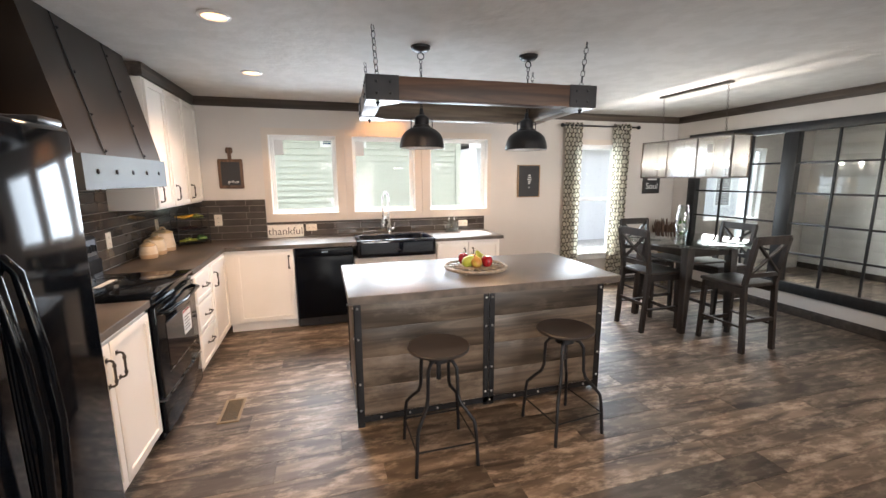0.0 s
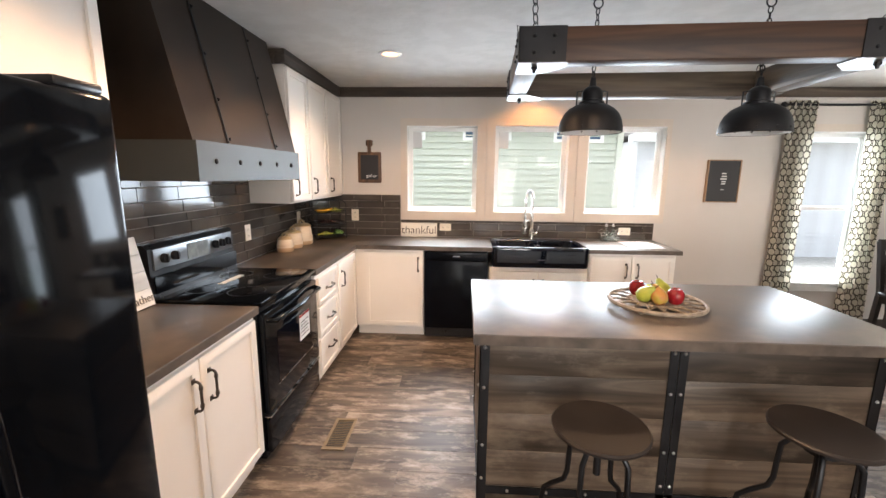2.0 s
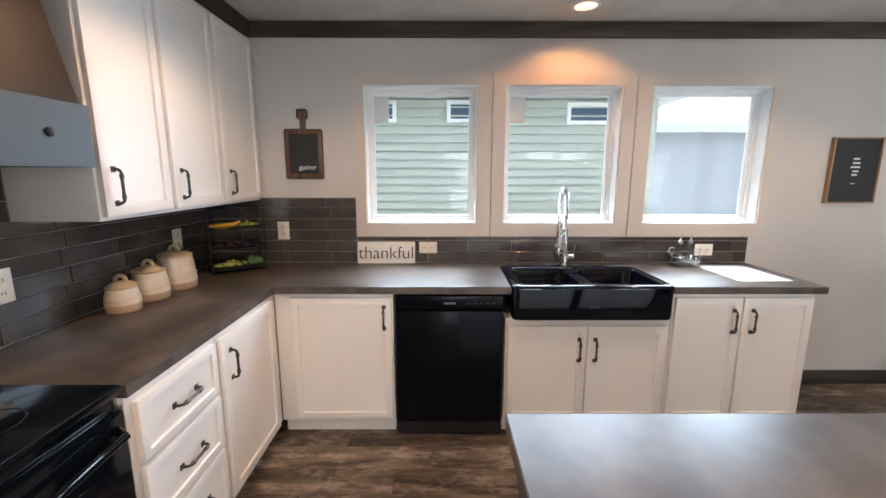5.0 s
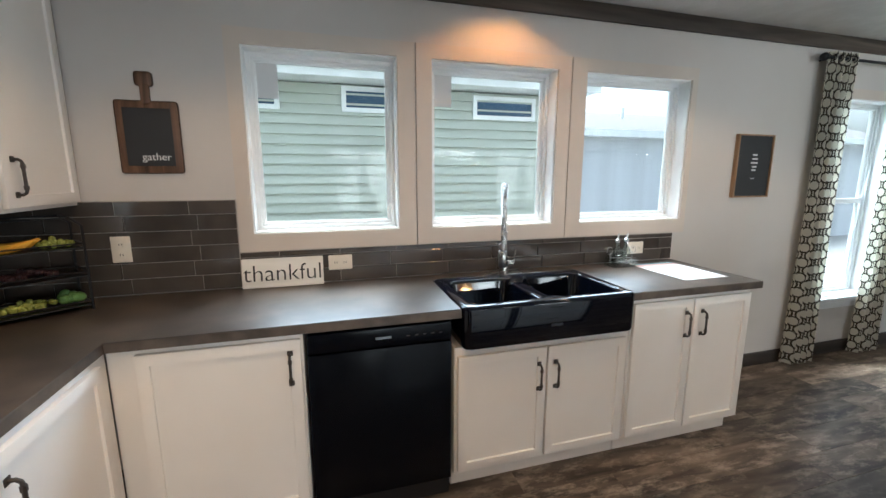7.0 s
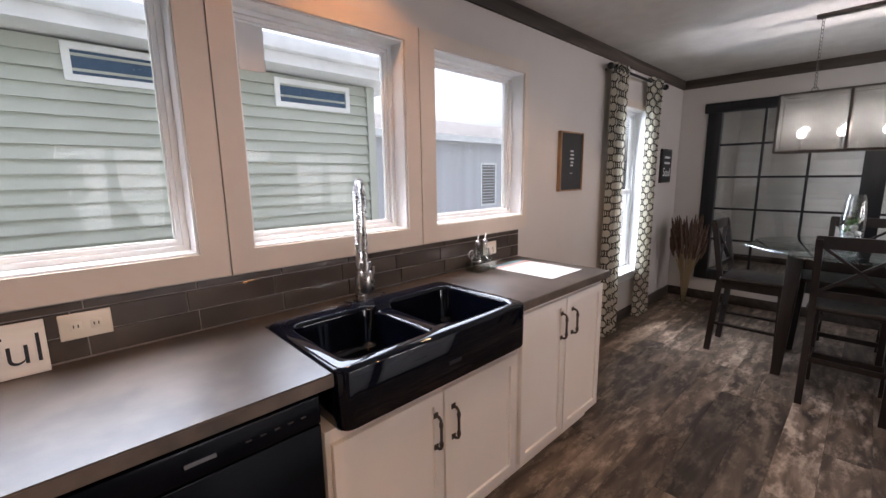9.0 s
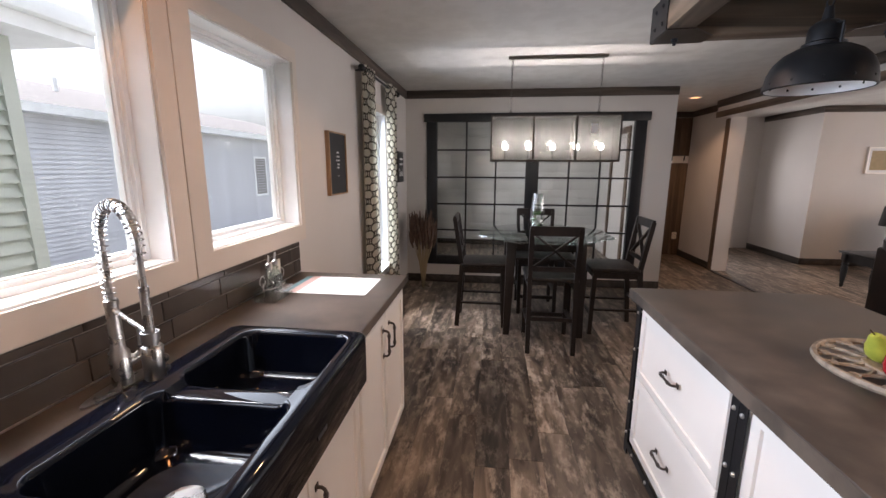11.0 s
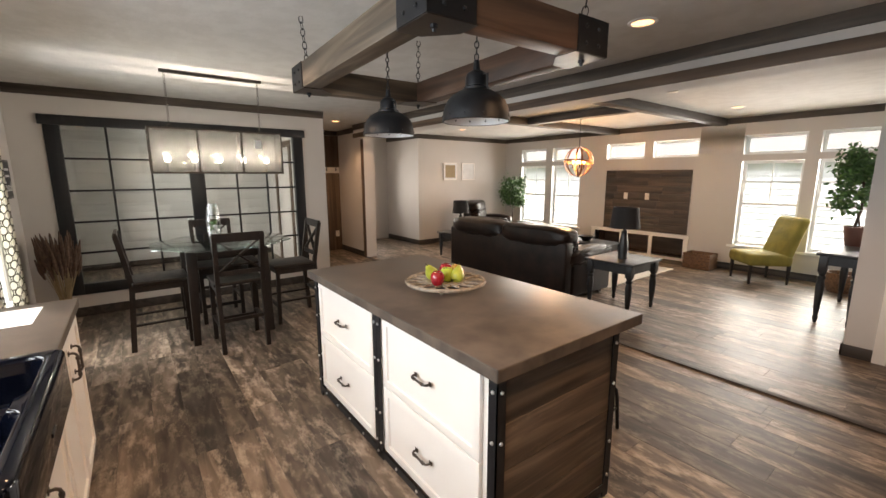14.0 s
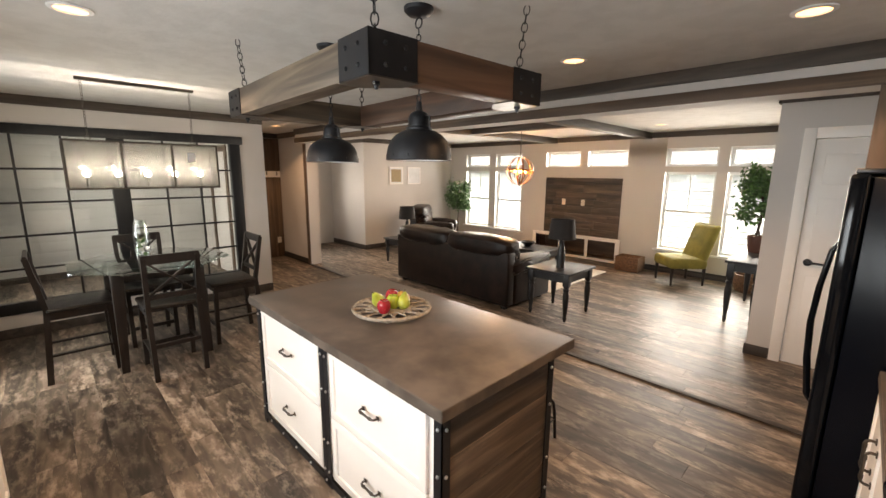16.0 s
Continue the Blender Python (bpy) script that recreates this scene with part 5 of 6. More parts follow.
# dried reeds in the corner
rd = thing("dried_reeds", 5.02, 4.86, 0, "tall bundle of dried dark reeds in a narrow glass stand", "dried plant")
part("stand", lathe(bmesh.new(), [(0, 0), (0.09, 0), (0.09, 0.012), (0.03, 0.02), (0.028, 0.2), (0.026, 0.2), (0.026, 0.02), (0, 0.018)], 20), CLEAR, rd)
bm, bs_ = bmesh.new(), bmesh.new()
for k in range(80):
    a, sp, hh = rng.random() * 6.3, 0.05 + 0.17 * rng.random() ** 0.7, 0.72 + 0.26 * rng.random()
    q = Vector((sp * math.cos(a) * 0.9, sp * math.sin(a) * 0.9, hh))
    tube(bs_, [(0.012 * math.cos(a), 0.012 * math.sin(a), 0.02), (q.x * 0.3, q.y * 0.3, 0.35), q], 0.003, 4)
    tube(bm, [q * 0.72, q * 0.85, q * 1.02], 0.021, 6, taper=[0.3, 1, 0.2])
part("stalk_bundle", bs_, STRAW, rd)
part("seed_plume", bm, REED, rd, "dark brown seed heads")

# curtains


def curtain(x0, x1, label, folds, seed):
    c = thing("curtain", (x0 + x1) / 2, YW - 0.075, 0.0, label, "curtain", "patterned curtains")
    bm = bmesh.new()
    uv = bm.loops.layers.uv.new("uv")
    nx, nz, wv, hw = 72, 14, 2.0 * (x1 - x0), (x1 - x0) / 2
    rows = []
    for j in range(nz + 1):
        z = 0.015 + (2.335 - 0.015) * j / nz
        spread = 1.0 - 0.1 * math.sin(math.pi * j / nz)
        rows.append([bm.verts.new(((-hw + 2 * hw * i / nx) * spread, 0.042 * math.sin(2 * math.pi * folds * i / nx + seed) * (0.75 + 0.25 * math.cos(3 * j / nz + seed)), z)) for i in range(nx + 1)])
    for j in range(nz):
        for i in range(nx):
            f = bm.faces.new((rows[j][i], rows[j][i + 1], rows[j + 1][i + 1], rows[j + 1][i]))
            for lp, (ui, vj) in zip(f.loops, ((i, j), (i + 1, j), (i + 1, j + 1), (i, j + 1))):
                lp[uv].uv = (wv * ui / nx, 2.32 * vj / nz)
    bmesh.ops.solidify(bm, geom=list(bm.faces), thickness=0.002)
    part("cloth", bm, CLOTH, c)
    for k in range(4):
        part("grommet", tube(bmesh.new(), [(-hw + 2 * hw * (k + 0.5) / 4, 0.022 * math.cos(a), 2.295 + 0.022 * math.sin(a)) for a in [2 * math.pi * q / 12 for q in range(12)]], 0.004, 5, True), STEELB, c)
    return c


curtain(3.38, 3.66, "cream curtain panel printed with dark linked rings", 4, 0.3)
curtain(4.16, 4.46, "cream curtain panel printed with dark linked rings", 4, 1.4)
rod = thing("curtain_rod", 3.95, YW - 0.075, 2.295, "black metal curtain rod with ball ends", "curtain rod")
part("pole", tube(bmesh.new(), [(-0.6, 0, 0), (0.6, 0, 0)], 0.011, 10), STEELB, rod)
for s in (-1, 1):
    part("finial", ball(bmesh.new(), s * 0.62, 0, 0, 0.028), STEELB, rod)
    part("bracket", tube(bmesh.new(), [(s * 0.55, 0, 0), (s * 0.55, 0.074, -0.005)], 0.007, 6), STEELB, rod)

# ---- kitchen wall and counter things ----
UP = pose(0, 0, 0, 90)          # lettering that faces -y
cb = thing("chalkboard", -0.805, YW, 1.49, "small cutting-board-shaped chalkboard in a walnut frame", "wall sign")
bm = cuboid(bmesh.new(), -0.127, -0.016, 0.0, 0.127, -0.0005, 0.325, 0.012)
cuboid(bm, -0.02, -0.016, 0.3, 0.02, -0.001, 0.4, 0.006)
cuboid(bm, -0.036, -0.016, 0.385, 0.036, -0.001, 0.45, 0.014)
part("board", bm, WALNUT, cb)
part("slate", boxes((-0.095, -0.0185, 0.035, 0.095, -0.0165, 0.292)), CHALK, cb, "black chalk panel")
words("lettering", "gather", 0.046, CHALKW, cb, pose(0.022, -0.0187, 0.075) @ UP)

pf = thing("framed_print", 2.875, YW, 1.33, "black print with white script in a thin oak frame", "picture")
part("frame", boxes((-0.165, -0.03, 0, -0.155, -0.0005, 0.435), (0.155, -0.03, 0, 0.165, -0.0005, 0.435), (-0.155, -0.03, 0, 0.155, -0.0005, 0.01), (-0.155, -0.03, 0.425, 0.155, -0.0005, 0.435)), OAK, pf)
part("print", boxes((-0.155, -0.02, 0.01, 0.155, -0.001, 0.425)), CHALK, pf, "black printed sheet")
for k, (u, ww) in enumerate(((0.29, 0.03), (0.262, 0.045), (0.235, 0.05), (0.208, 0.035), (0.185, 0.025))):
    part("script_line", boxes((-ww / 2 + 0.008 * (k % 2), -0.0215, u, ww / 2 + 0.012, -0.02, u + 0.011)), CHALKW, pf)
part("script_line", boxes((-0.012, -0.0215, 0.13, 0.02, -0.02, 0.134)), CHALKW, pf)

sp = thing("soul_sign", 4.92, YW, 1.35, "small black sign with white script in a dark frame", "wall sign")
part("frame", boxes((-0.15, -0.025, 0, 0.15, -0.0005, 0.36), bevel=0.004), ESPRESSO, sp)
part("sheet", boxes((-0.13, -0.0275, 0.02, 0.13, -0.0255, 0.34)), CHALK, sp)
words("lettering", "Soul", 0.13, CHALKW, sp, pose(0, -0.0278, 0.11) @ UP)
for k in range(2):
    part("script_line", boxes((-0.08, -0.029, 0.2 + k * 0.06, 0.08, -0.0276, 0.222 + k * 0.06)), CHALKW, sp)

sg = thing("thankful_sign", -0.27, YW - 0.045, 0.917, "white wooden sign with dark wire lettering", "sign")
sg.matrix_basis = pose(-0.27, YW - 0.048, 0.917, -10)
part("board", cuboid(bmesh.new(), -0.197, -0.006, 0, 0.197, 0.006, 0.15, 0.002), WHITEW, sg)
words("lettering", "thankful", 0.12, STEELB, sg, pose(0, -0.0075, 0.07) @ UP, 0.0015, -0.0012)


def outlet(x, y, z, rz, wide, label, holes=True):
    o = thing("wall_outlet", x, y, z, label, "outlet", "outlets", rz)
    w, h = (0.062, 0.04) if wide else (0.04, 0.062)
    part("plate", cuboid(bmesh.new(), -w, -0.006, -h, w, 0.0, h, 0.003), PLATE, o)
    for s in (-1, 1):
        if holes:
            q = (s * 0.024, 0) if wide else (0, s * 0.024)
            k = part("socket", cuboid(bmesh.new(), q[0] - 0.014, -0.0078, q[1] - 0.014, q[0] + 0.014, -0.006, q[1] + 0.014, 0.001), PLATE, o)
            part("slot", boxes((q[0] - 0.007, -0.0084, q[1] - 0.005, q[0] - 0.004, -0.0078, q[1] + 0.005), (q[0] + 0.004, -0.0084, q[1] - 0.005, q[0] + 0.007, -0.0078, q[1] + 0.005)), INK, k)
    return o


YT = YW - 0.0112
outlet(-0.975, YT, 1.14, 0, False, "ivory outlet on the tiles beside the fruit stand")
outlet(0.017, YT, 1.022, 0, True, "ivory outlet on the tiles beside the sign")
outlet(1.93, YT, 1.008, 0, True, "ivory outlet on the tiles behind the soap bottles")
outlet(XL + 0.0112, 4.7, 1.145, 90, False, "ivory outlet on the tiles behind the canisters")
outlet(XL + 0.0112, 3.72, 1.13, 90, False, "ivory outlet on the tiles beside the range")
outlet(2.62, YW, 0.38, 0, False, "white wall outlet near the floor")
outlet(7.682, 0.76, 0.35, -90, False, "white outlet on the stained entry boards")

for x, y, r, hh in ((-1.32, 4.1, 0.07, 0.105), (-1.325, 4.285, 0.082, 0.135), (-1.325, 4.49, 0.096, 0.172)):
    cn = thing("canister", x, y, 0.917, "cream stoneware canister with a tan lid and a bare clay foot", "canister", "canisters by the range")
    part("pot", lathe(bmesh.new(), [(r, 0.035), (r * 0.99, 0.06), (r * 0.9, hh * 0.8), (r * 0.82, hh), (r * 0.75, hh), (0, hh - 0.005)], 32), CREAM, cn)
    part("foot", lathe(bmesh.new(), [(0, 0), (r * 0.93, 0), (r * 0.97, 0.006), (r * 1.0, 0.036), (0, 0.036)], 32), BISQUE, cn, "bare clay foot")
    ld = part("lid", lathe(bmesh.new(), [(r * 0.86, hh), (r * 0.88, hh + 0.008), (r * 0.6, hh + 0.022), (r * 0.2, hh + 0.03), (0, hh + 0.03)], 32), LIDC, cn, "tan glazed lid")
    part("knob", tube(bmesh.new(), [(0.012 * math.cos(a) * 2.0, 0, hh + 0.028 + 0.026 * math.sin(a)) for a in [math.pi * k / 8 for k in range(9)]], 0.009, 8), LIDC, ld)

# corner fruit stand
fs = thing("fruit_stand", -1.2, 4.9, 0.917, "three-tier black wire stand holding bananas and grapes", "fruit stand", rz=38)
for s in (-1, 1):
    for t in (-1, 1):
        part("upright", tube(bmesh.new(), [(s * 0.155, t * 0.085, 0), (s * 0.155, t * 0.085, 0.36), (s * 0.12, t * 0.085, 0.395)], 0.0055, 6), STEELB, fs)
part("top_rim", tube(bmesh.new(), [(-0.12, -0.085, 0.395), (0.12, -0.085, 0.395), (0.12, 0.085, 0.395), (-0.12, 0.085, 0.395)], 0.004, 6, True), STEELB, fs)
for z in (0.02, 0.145, 0.265):
    tr = part("tray", boxes((-0.15, -0.085, z, 0.15, 0.085, z + 0.005)), STEELB, fs)
    part("tray_rim", tube(bmesh.new(), [(-0.155, -0.09, z + 0.022), (0.155, -0.09, z + 0.022), (0.155, 0.09, z + 0.022), (-0.155, 0.09, z + 0.022)], 0.0035, 5, True), STEELB, tr)
m_fs = pose(-1.2, 4.9, 0.917, 0, 0, 38)


def fruit_clump(name, z, cx, n, r, mat, label, cat, sx=0.09, seed=1):
    rg_ = random.Random(seed)
    bm = bmesh.new()
    for _ in range(n):
        a, q = rg_.random() * 6.3, rg_.random() ** 0.5
        ball(bm, q * sx * math.cos(a), q * 0.05 * math.sin(a), r + rg_.random() * 0.032 * (1 - q), r, n=8)
    o = single(name, bm, mat, label, cat)
    o.matrix_basis = m_fs @ pose(cx, 0, z)
    return o


fruit_clump("grape_bunch", 0.026, -0.03, 46, 0.012, GRAPE, "bunch of green grapes on the bottom tier", "grapes")
fruit_clump("grape_bunch", 0.151, -0.02, 40, 0.012, DARKG, "bunch of dark grapes on the middle tier", "grapes", seed=2)
fruit_clump("grape_bunch", 0.271, 0.08, 24, 0.012, GRAPE, "bunch of green grapes on the top tier", "grapes", 0.055, 3)
lf = fruit_clump("lettuce", 0.026, 0.1, 16, 0.02, LEAFB, "crumpled green lettuce leaves on the bottom tier", "lettuce", 0.04, 4)
for k in range(2):
    o = single("banana", tube(bmesh.new(), [(-0.09, -0.01, 0.028), (-0.05, 0.0, 0.02), (0, 0.004, 0.018), (0.05, 0, 0.025), (0.085, -0.012, 0.045)], 0.018, 8, taper=[0.4, 0.9, 1, 0.9, 0.3]), YELLOW, "ripe yellow banana on the top tier", "banana", "bananas")
    o.matrix_basis = m_fs @ pose(-0.07 + 0.02 * k, -0.055 + 0.045 * k, 0.27, 0, 0, 8 - 14 * k)

# soap bottles and papers
for k, (x, y) in enumerate(((1.705, 5.02), (1.78, 5.03))):
    b = thing("soap_bottle", x, y, 0.921, "clear glass oil bottle with a metal pourer", "bottle", "bottles in the caddy")
    part("bottle", lathe(bmesh.new(), [(0, 0.0), (0.026, 0.0), (0.028, 0.01), (0.028, 0.1), (0.012, 0.125), (0.011, 0.15), (0.009, 0.15), (0.01, 0.124), (0.025, 0.099), (0.025, 0.01), (0, 0.006)], 16), CLEAR, b)
    part("pourer", tube(bmesh.new(), [(0, 0, 0.145), (0, 0, 0.175), (0.006, 0, 0.205)], 0.005, 6), CHROME, b)
    part("stopper", lathe(bmesh.new(), [(0, 0.148), (0.013, 0.148), (0.014, 0.165), (0.006, 0.172), (0, 0.172)], 12), CHROME, b)
cd = thing("bottle_caddy", 1.742, 5.025, 0.9165, "chrome wire caddy with side loops round the bottles", "caddy")
part("tray", boxes((-0.085, -0.05, 0, 0.085, 0.05, 0.004), (-0.085, -0.05, 0.004, 0.085, -0.046, 0.05), (-0.085, 0.046, 0.004, 0.085, 0.05, 0.05), (-0.085, -0.046, 0.004, -0.081, 0.046, 0.05), (0.081, -0.046, 0.004, 0.085, 0.046, 0.05)), CLEAR, cd, "clear acrylic tray")
part("ring", tube(bmesh.new(), [(0.08 * math.cos(a), 0.042 * math.sin(a), 0.06) for a in [2 * math.pi * k / 20 for k in range(20)]], 0.002, 5, True), CHROME, cd)
for s in (-1, 1):
    part("side_loop", tube(bmesh.new(), [(s * (0.085 + 0.022 * math.cos(a)), 0, 0.1 + 0.024 * math.sin(a)) for a in [2 * math.pi * k / 14 for k in range(14)]], 0.002, 5, True), CHROME, cd)
    part("foot", tube(bmesh.new(), [(s * 0.08, 0, 0.0), (s * 0.082, 0, 0.09)], 0.002, 5), CHROME, cd)
pp = thing("floor_plan_sheet", 1.979, 4.82, 0.9168, "white printed sheet with a coloured header on the worktop", "paper")
part("sheet", boxes((-0.154, -0.212, 0, 0.154, 0.212, 0.0012)), PAPER, pp)
part("header_print", boxes((-0.154, 0.135, 0.0013, 0.154, 0.178, 0.0017)), PINKP, pp, "pale pink printed band")
part("header_print", boxes((-0.154, 0.18, 0.0013, 0.154, 0.212, 0.0017)), TEALP, pp, "teal printed band")

# gather board beside the range
gb = thing("gather_board", -1.34, 2.47, 0.917, "white plank board with dark word leaning on the tiles", "sign")
gb.matrix_basis = pose(-1.345, 2.45, 0.917, 0, 0, 90) @ pose(0, 0, 0, -12)
for k in range(4):
    part("plank_strip", cuboid(bmesh.new(), -0.155, -0.009, 0.001 + k * 0.088, 0.155, 0.009, 0.088 + k * 0.088, 0.002), WHITEW, gb)
part("tab", cuboid(bmesh.new(), -0.04, -0.009, 0.353, 0.04, 0.009, 0.41, 0.003), WHITEW, gb)
words("lettering", "Gather", 0.058, FADED, gb, pose(0.075, -0.0105, 0.042) @ UP, 0.001)

# fruit platter on the island
pt = thing("fruit_platter", 1.225, 2.78, 0.9165, "round carved openwork tray of pale brown resin", "tray")
bm = bmesh.new()
for r in (0.265, 0.13):
    tube(bm, [(r * math.cos(a), r * math.sin(a), 0.034) for a in [2 * math.pi * k / 40 for k in range(40)]], 0.011 if r > 0.25 else 0.008, 6, True)
for k in range(16):
    a = 2 * math.pi * k / 16
    for s in (-1, 1):
        tube(bm, [(q * math.cos(a + s * w), q * math.sin(a + s * w), 0.034) for q, w in ((0.13, 0.0), (0.16, 0.12), (0.19, 0.2), (0.225, 0.2), (0.265, 0.1))], 0.0058, 5)
    tube(bm, [((0.232 + 0.012 * math.cos(t)) * math.cos(a + 0.19 + 0.07 * math.sin(t)), (0.232 + 0.012 * math.cos(t)) * math.sin(a + 0.19 + 0.07 * math.sin(t)), 0.036) for t in [2 * math.pi * j / 8 for j in range(8)]], 0.004, 5, True)
part("openwork_rim", bm, CARVED, pt)
part("center_plate", lathe(bmesh.new(), [(0, 0.028), (0.135, 0.028), (0.14, 0.034), (0.135, 0.04), (0, 0.036)], 32), CARVED, pt)
for k in range(4):
    a = radians(45 + 90 * k)
    part("foot", lathe(bmesh.new(), [(0, 0), (0.014, 0), (0.01, 0.028), (0, 0.028)], 10, 0.2 * math.cos(a), 0.2 * math.sin(a)), CARVED, pt)


pt.scale = (0.86, 0.86, 1)


def apple(x, y, mat, label, r=0.041):
    a = thing("apple", x, y, 0.956, label, "apple", "fruit on the tray")
    pr = [(0.0, 0.012), (0.014, 0.002), (0.026, 0.0), (0.038, 0.018), (0.041, 0.04), (0.038, 0.06), (0.026, 0.076), (0.012, 0.074), (0.0, 0.066)]
    part("flesh", lathe(bmesh.new(), [(p * r / 0.041, z * r / 0.041) for p, z in pr], 20), mat, a)
    part("stem", tube(bmesh.new(), [(0, 0, 0.064), (0.003, 0.002, 0.085)], 0.0018, 5), BARK, a)


def pear(x, y, mat, label, lean=12, rz=0):
    a = thing("pear", x, y, 0.956, label, "pear", "fruit on the tray")
    a.matrix_basis = pose(x, y, 0.99, 0, 0, rz) @ pose(0, 0, 0, lean) @ pose(0, 0, -0.035)
    part("flesh", lathe(bmesh.new(), [(0, 0.004), (0.018, 0.0), (0.034, 0.014), (0.04, 0.036), (0.035, 0.058), (0.024, 0.078), (0.018, 0.096), (0.01, 0.106), (0, 0.107)], 20), mat, a)
    part("stem", tube(bmesh.new(), [(0, 0, 0.105), (0.004, 0.002, 0.128)], 0.002, 5), BARK, a)


apple(1.293, 2.726, RED, "shiny red apple on the tray")
apple(1.2, 2.79, LIME, "green apple on the tray")
apple(1.165, 2.882, RED, "dark red apple on the tray", 0.04)
pear(1.149, 2.753, PEAR, "yellow-green pear lying against the apples", 48, 40)
pear(1.284, 2.834, PEAR, "yellow-green pear leaning on the tray", -40, 20)
pear(1.205, 2.705, BLUSH, "pear with an orange blush on the tray", 40, 200)

# floor register
fv = thing("floor_register", -0.515, 2.935, 0, "tan metal floor register with narrow slats", "vent")
part("frame", boxes((-0.068, -0.155, 0.0005, -0.05, 0.155, 0.006), (0.05, -0.155, 0.0005, 0.068, 0.155, 0.006), (-0.05, -0.155, 0.0005, 0.05, -0.135, 0.006), (-0.05, 0.135, 0.0005, 0.05, 0.155, 0.006)), BRASSV, fv)
# flat black sheet, the shade of the open duct put into its colour
part("well_shade", boxes((-0.05, -0.135, 0.0005, 0.05, 0.135, 0.0012)), INK, fv)
for k in range(16):
    part("slat", boxes((-0.05, -0.13 + k * 0.0168, 0.0012, 0.05, -0.1265 + k * 0.0168, 0.004)), BRASSV, fv)

# ---- entry hall and den ----
ac = structure("accent_boards", boxes((7.694, 0.662, 0.0, 7.6995, 1.866, H - 0.1)), CASEZ, "brown stained upright boards on the entry wall", "wall cladding")
bw = (1.866 - 0.66 - 0.004) / 7
for k in range(7):
    for z0, z1 in ((0.0, 1.62), (1.74, H - 0.1)):
        o = new("board", finish(cuboid(bmesh.new(), 7.682, 0.663 + k * bw, z0, 7.694, 0.66 + bw + k * bw, z1, 0.0015), "board", CASEZ))
        o.parent = ac
hk = thing("coat_rail", 7.694, 1.26, 1.62, "white board with dark double coat hooks", "coat rack")
part("rail", boxes((-0.022, -0.595, 0.0, 0, 0.595, 0.12), bevel=0.003), WHITE, hk)
for k in range(4):
    yy = -0.51 + k * 0.2
    bm = tube(bmesh.new(), [(-0.022, yy, 0.05), (-0.05, yy, 0.045), (-0.062, yy, 0.065), (-0.06, yy, 0.085)], 0.007, 6)
    tube(bm, [(-0.022, yy, 0.075), (-0.06, yy, 0.1), (-0.075, yy, 0.135)], 0.007, 6)
    part("hook", bm, STEELB, hk)
slp = structure("shiplap", boxes((8.274, 1.99, 0.0, 8.279, YW - 0.002, H)), SHIP, "white shiplap boards on the den wall", "wall cladding")
for k in range(14):
    z0 = 0.1 + k * 0.168
    o = new("board", finish(cuboid(bmesh.new(), 8.258, 1.992, z0, 8.274, YW - 0.004, min(z0 + 0.163, H - 0.01), 0.003), "board", SHIP))
    o.parent = slp
structure("trim_den_door", boxes((6.55, 1.988, 0, 6.66, 2.008, 2.15), (7.4, 1.988, 0, 7.51, 2.008, 2.15), (6.66, 1.988, 2.05, 7.4, 2.008, 2.15)), CASEZ, "dark stained casing in the den", "trim")
structure("baseboard_den", boxes((8.25, 1.99, 0, 8.274, YW, 0.1)), BASEB, "dark base board in the den", "baseboard")

# ---- living room ----
tvp = structure("media_boards", boxes((2.585, YL + 0.0005, 0.495, 4.232, YL + 0.006, 1.66)), CASEX, "brown stained boards on the media wall", "wall cladding")
rng = random.Random(11)
for k in range(8):
    z0, x = 0.495 + k * 0.1456, 2.585 - rng.random() * 0.7
    while x < 4.232:
        a, b = max(x, 2.585), min(x + 0.9, 4.232)
        if b - a > 0.02:
            o = new("board", finish(cuboid(bmesh.new(), a + 0.001, YL + 0.006, z0 + 0.001, b - 0.001, YL + 0.018, z0 + 0.1446, 0.0015), "board", MEDIA))
            o.parent = tvp
        x += 0.9
for x in (3.35, 3.78):
    outlet(x, YL + 0.019, 1.16, 180, False, "white outlet plate on the media boards", False)
# low media niche: white surround with three open bays
nc = thing("media_niche", 3.52, YL, 0.06, "low white built-in media niche with three open bays", "built-in shelf")
part("surround", boxes((-0.98, -0.001, 0.36, 0.98, 0.03, 0.42), (-0.98, -0.001, -0.05, 0.98, 0.03, 0.0), (-0.98, -0.001, 0, -0.9, 0.03, 0.36), (0.9, -0.001, 0, 0.98, 0.03, 0.36), (-0.33, -0.001, 0, -0.27, 0.03, 0.36), (0.27, -0.001, 0, 0.33, 0.03, 0.36)), WHITE, nc)
part("bay_lining", boxes((-0.9, -0.4, -0.02, 0.9, -0.38, 0.38), (-0.9, -0.38, -0.02, 0.9, -0.0, 0.0), (-0.9, -0.38, 0.36, 0.9, -0.0, 0.38), (-0.92, -0.38, 0, -0.9, 0, 0.36), (0.9, -0.38, 0, 0.92, 0, 0.36)), CASEX, nc, "brown board lining of the bays")

for x, y, z, mat, lab in ((7.15, -1.87, 1.46, STRAW, "pale woven print in a white frame"), (7.15, -2.42, 1.46, PAPER, "pale white print in a white frame")):
    a = thing("framed_art", x, y, z, lab, "picture", "art on the end wall")
    part("frame", boxes((-0.025, -0.2, 0, -0.0005, -0.18, 0.4), (-0.025, 0.18, 0, -0.0005, 0.2, 0.4), (-0.025, -0.18, 0, -0.0005, 0.18, 0.02), (-0.025, -0.18, 0.38, -0.0005, 0.18, 0.4)), WHITE, a)
    part("mat_board", boxes((-0.016, -0.18, 0.02, -0.001, 0.18, 0.38)), PAPER, a)
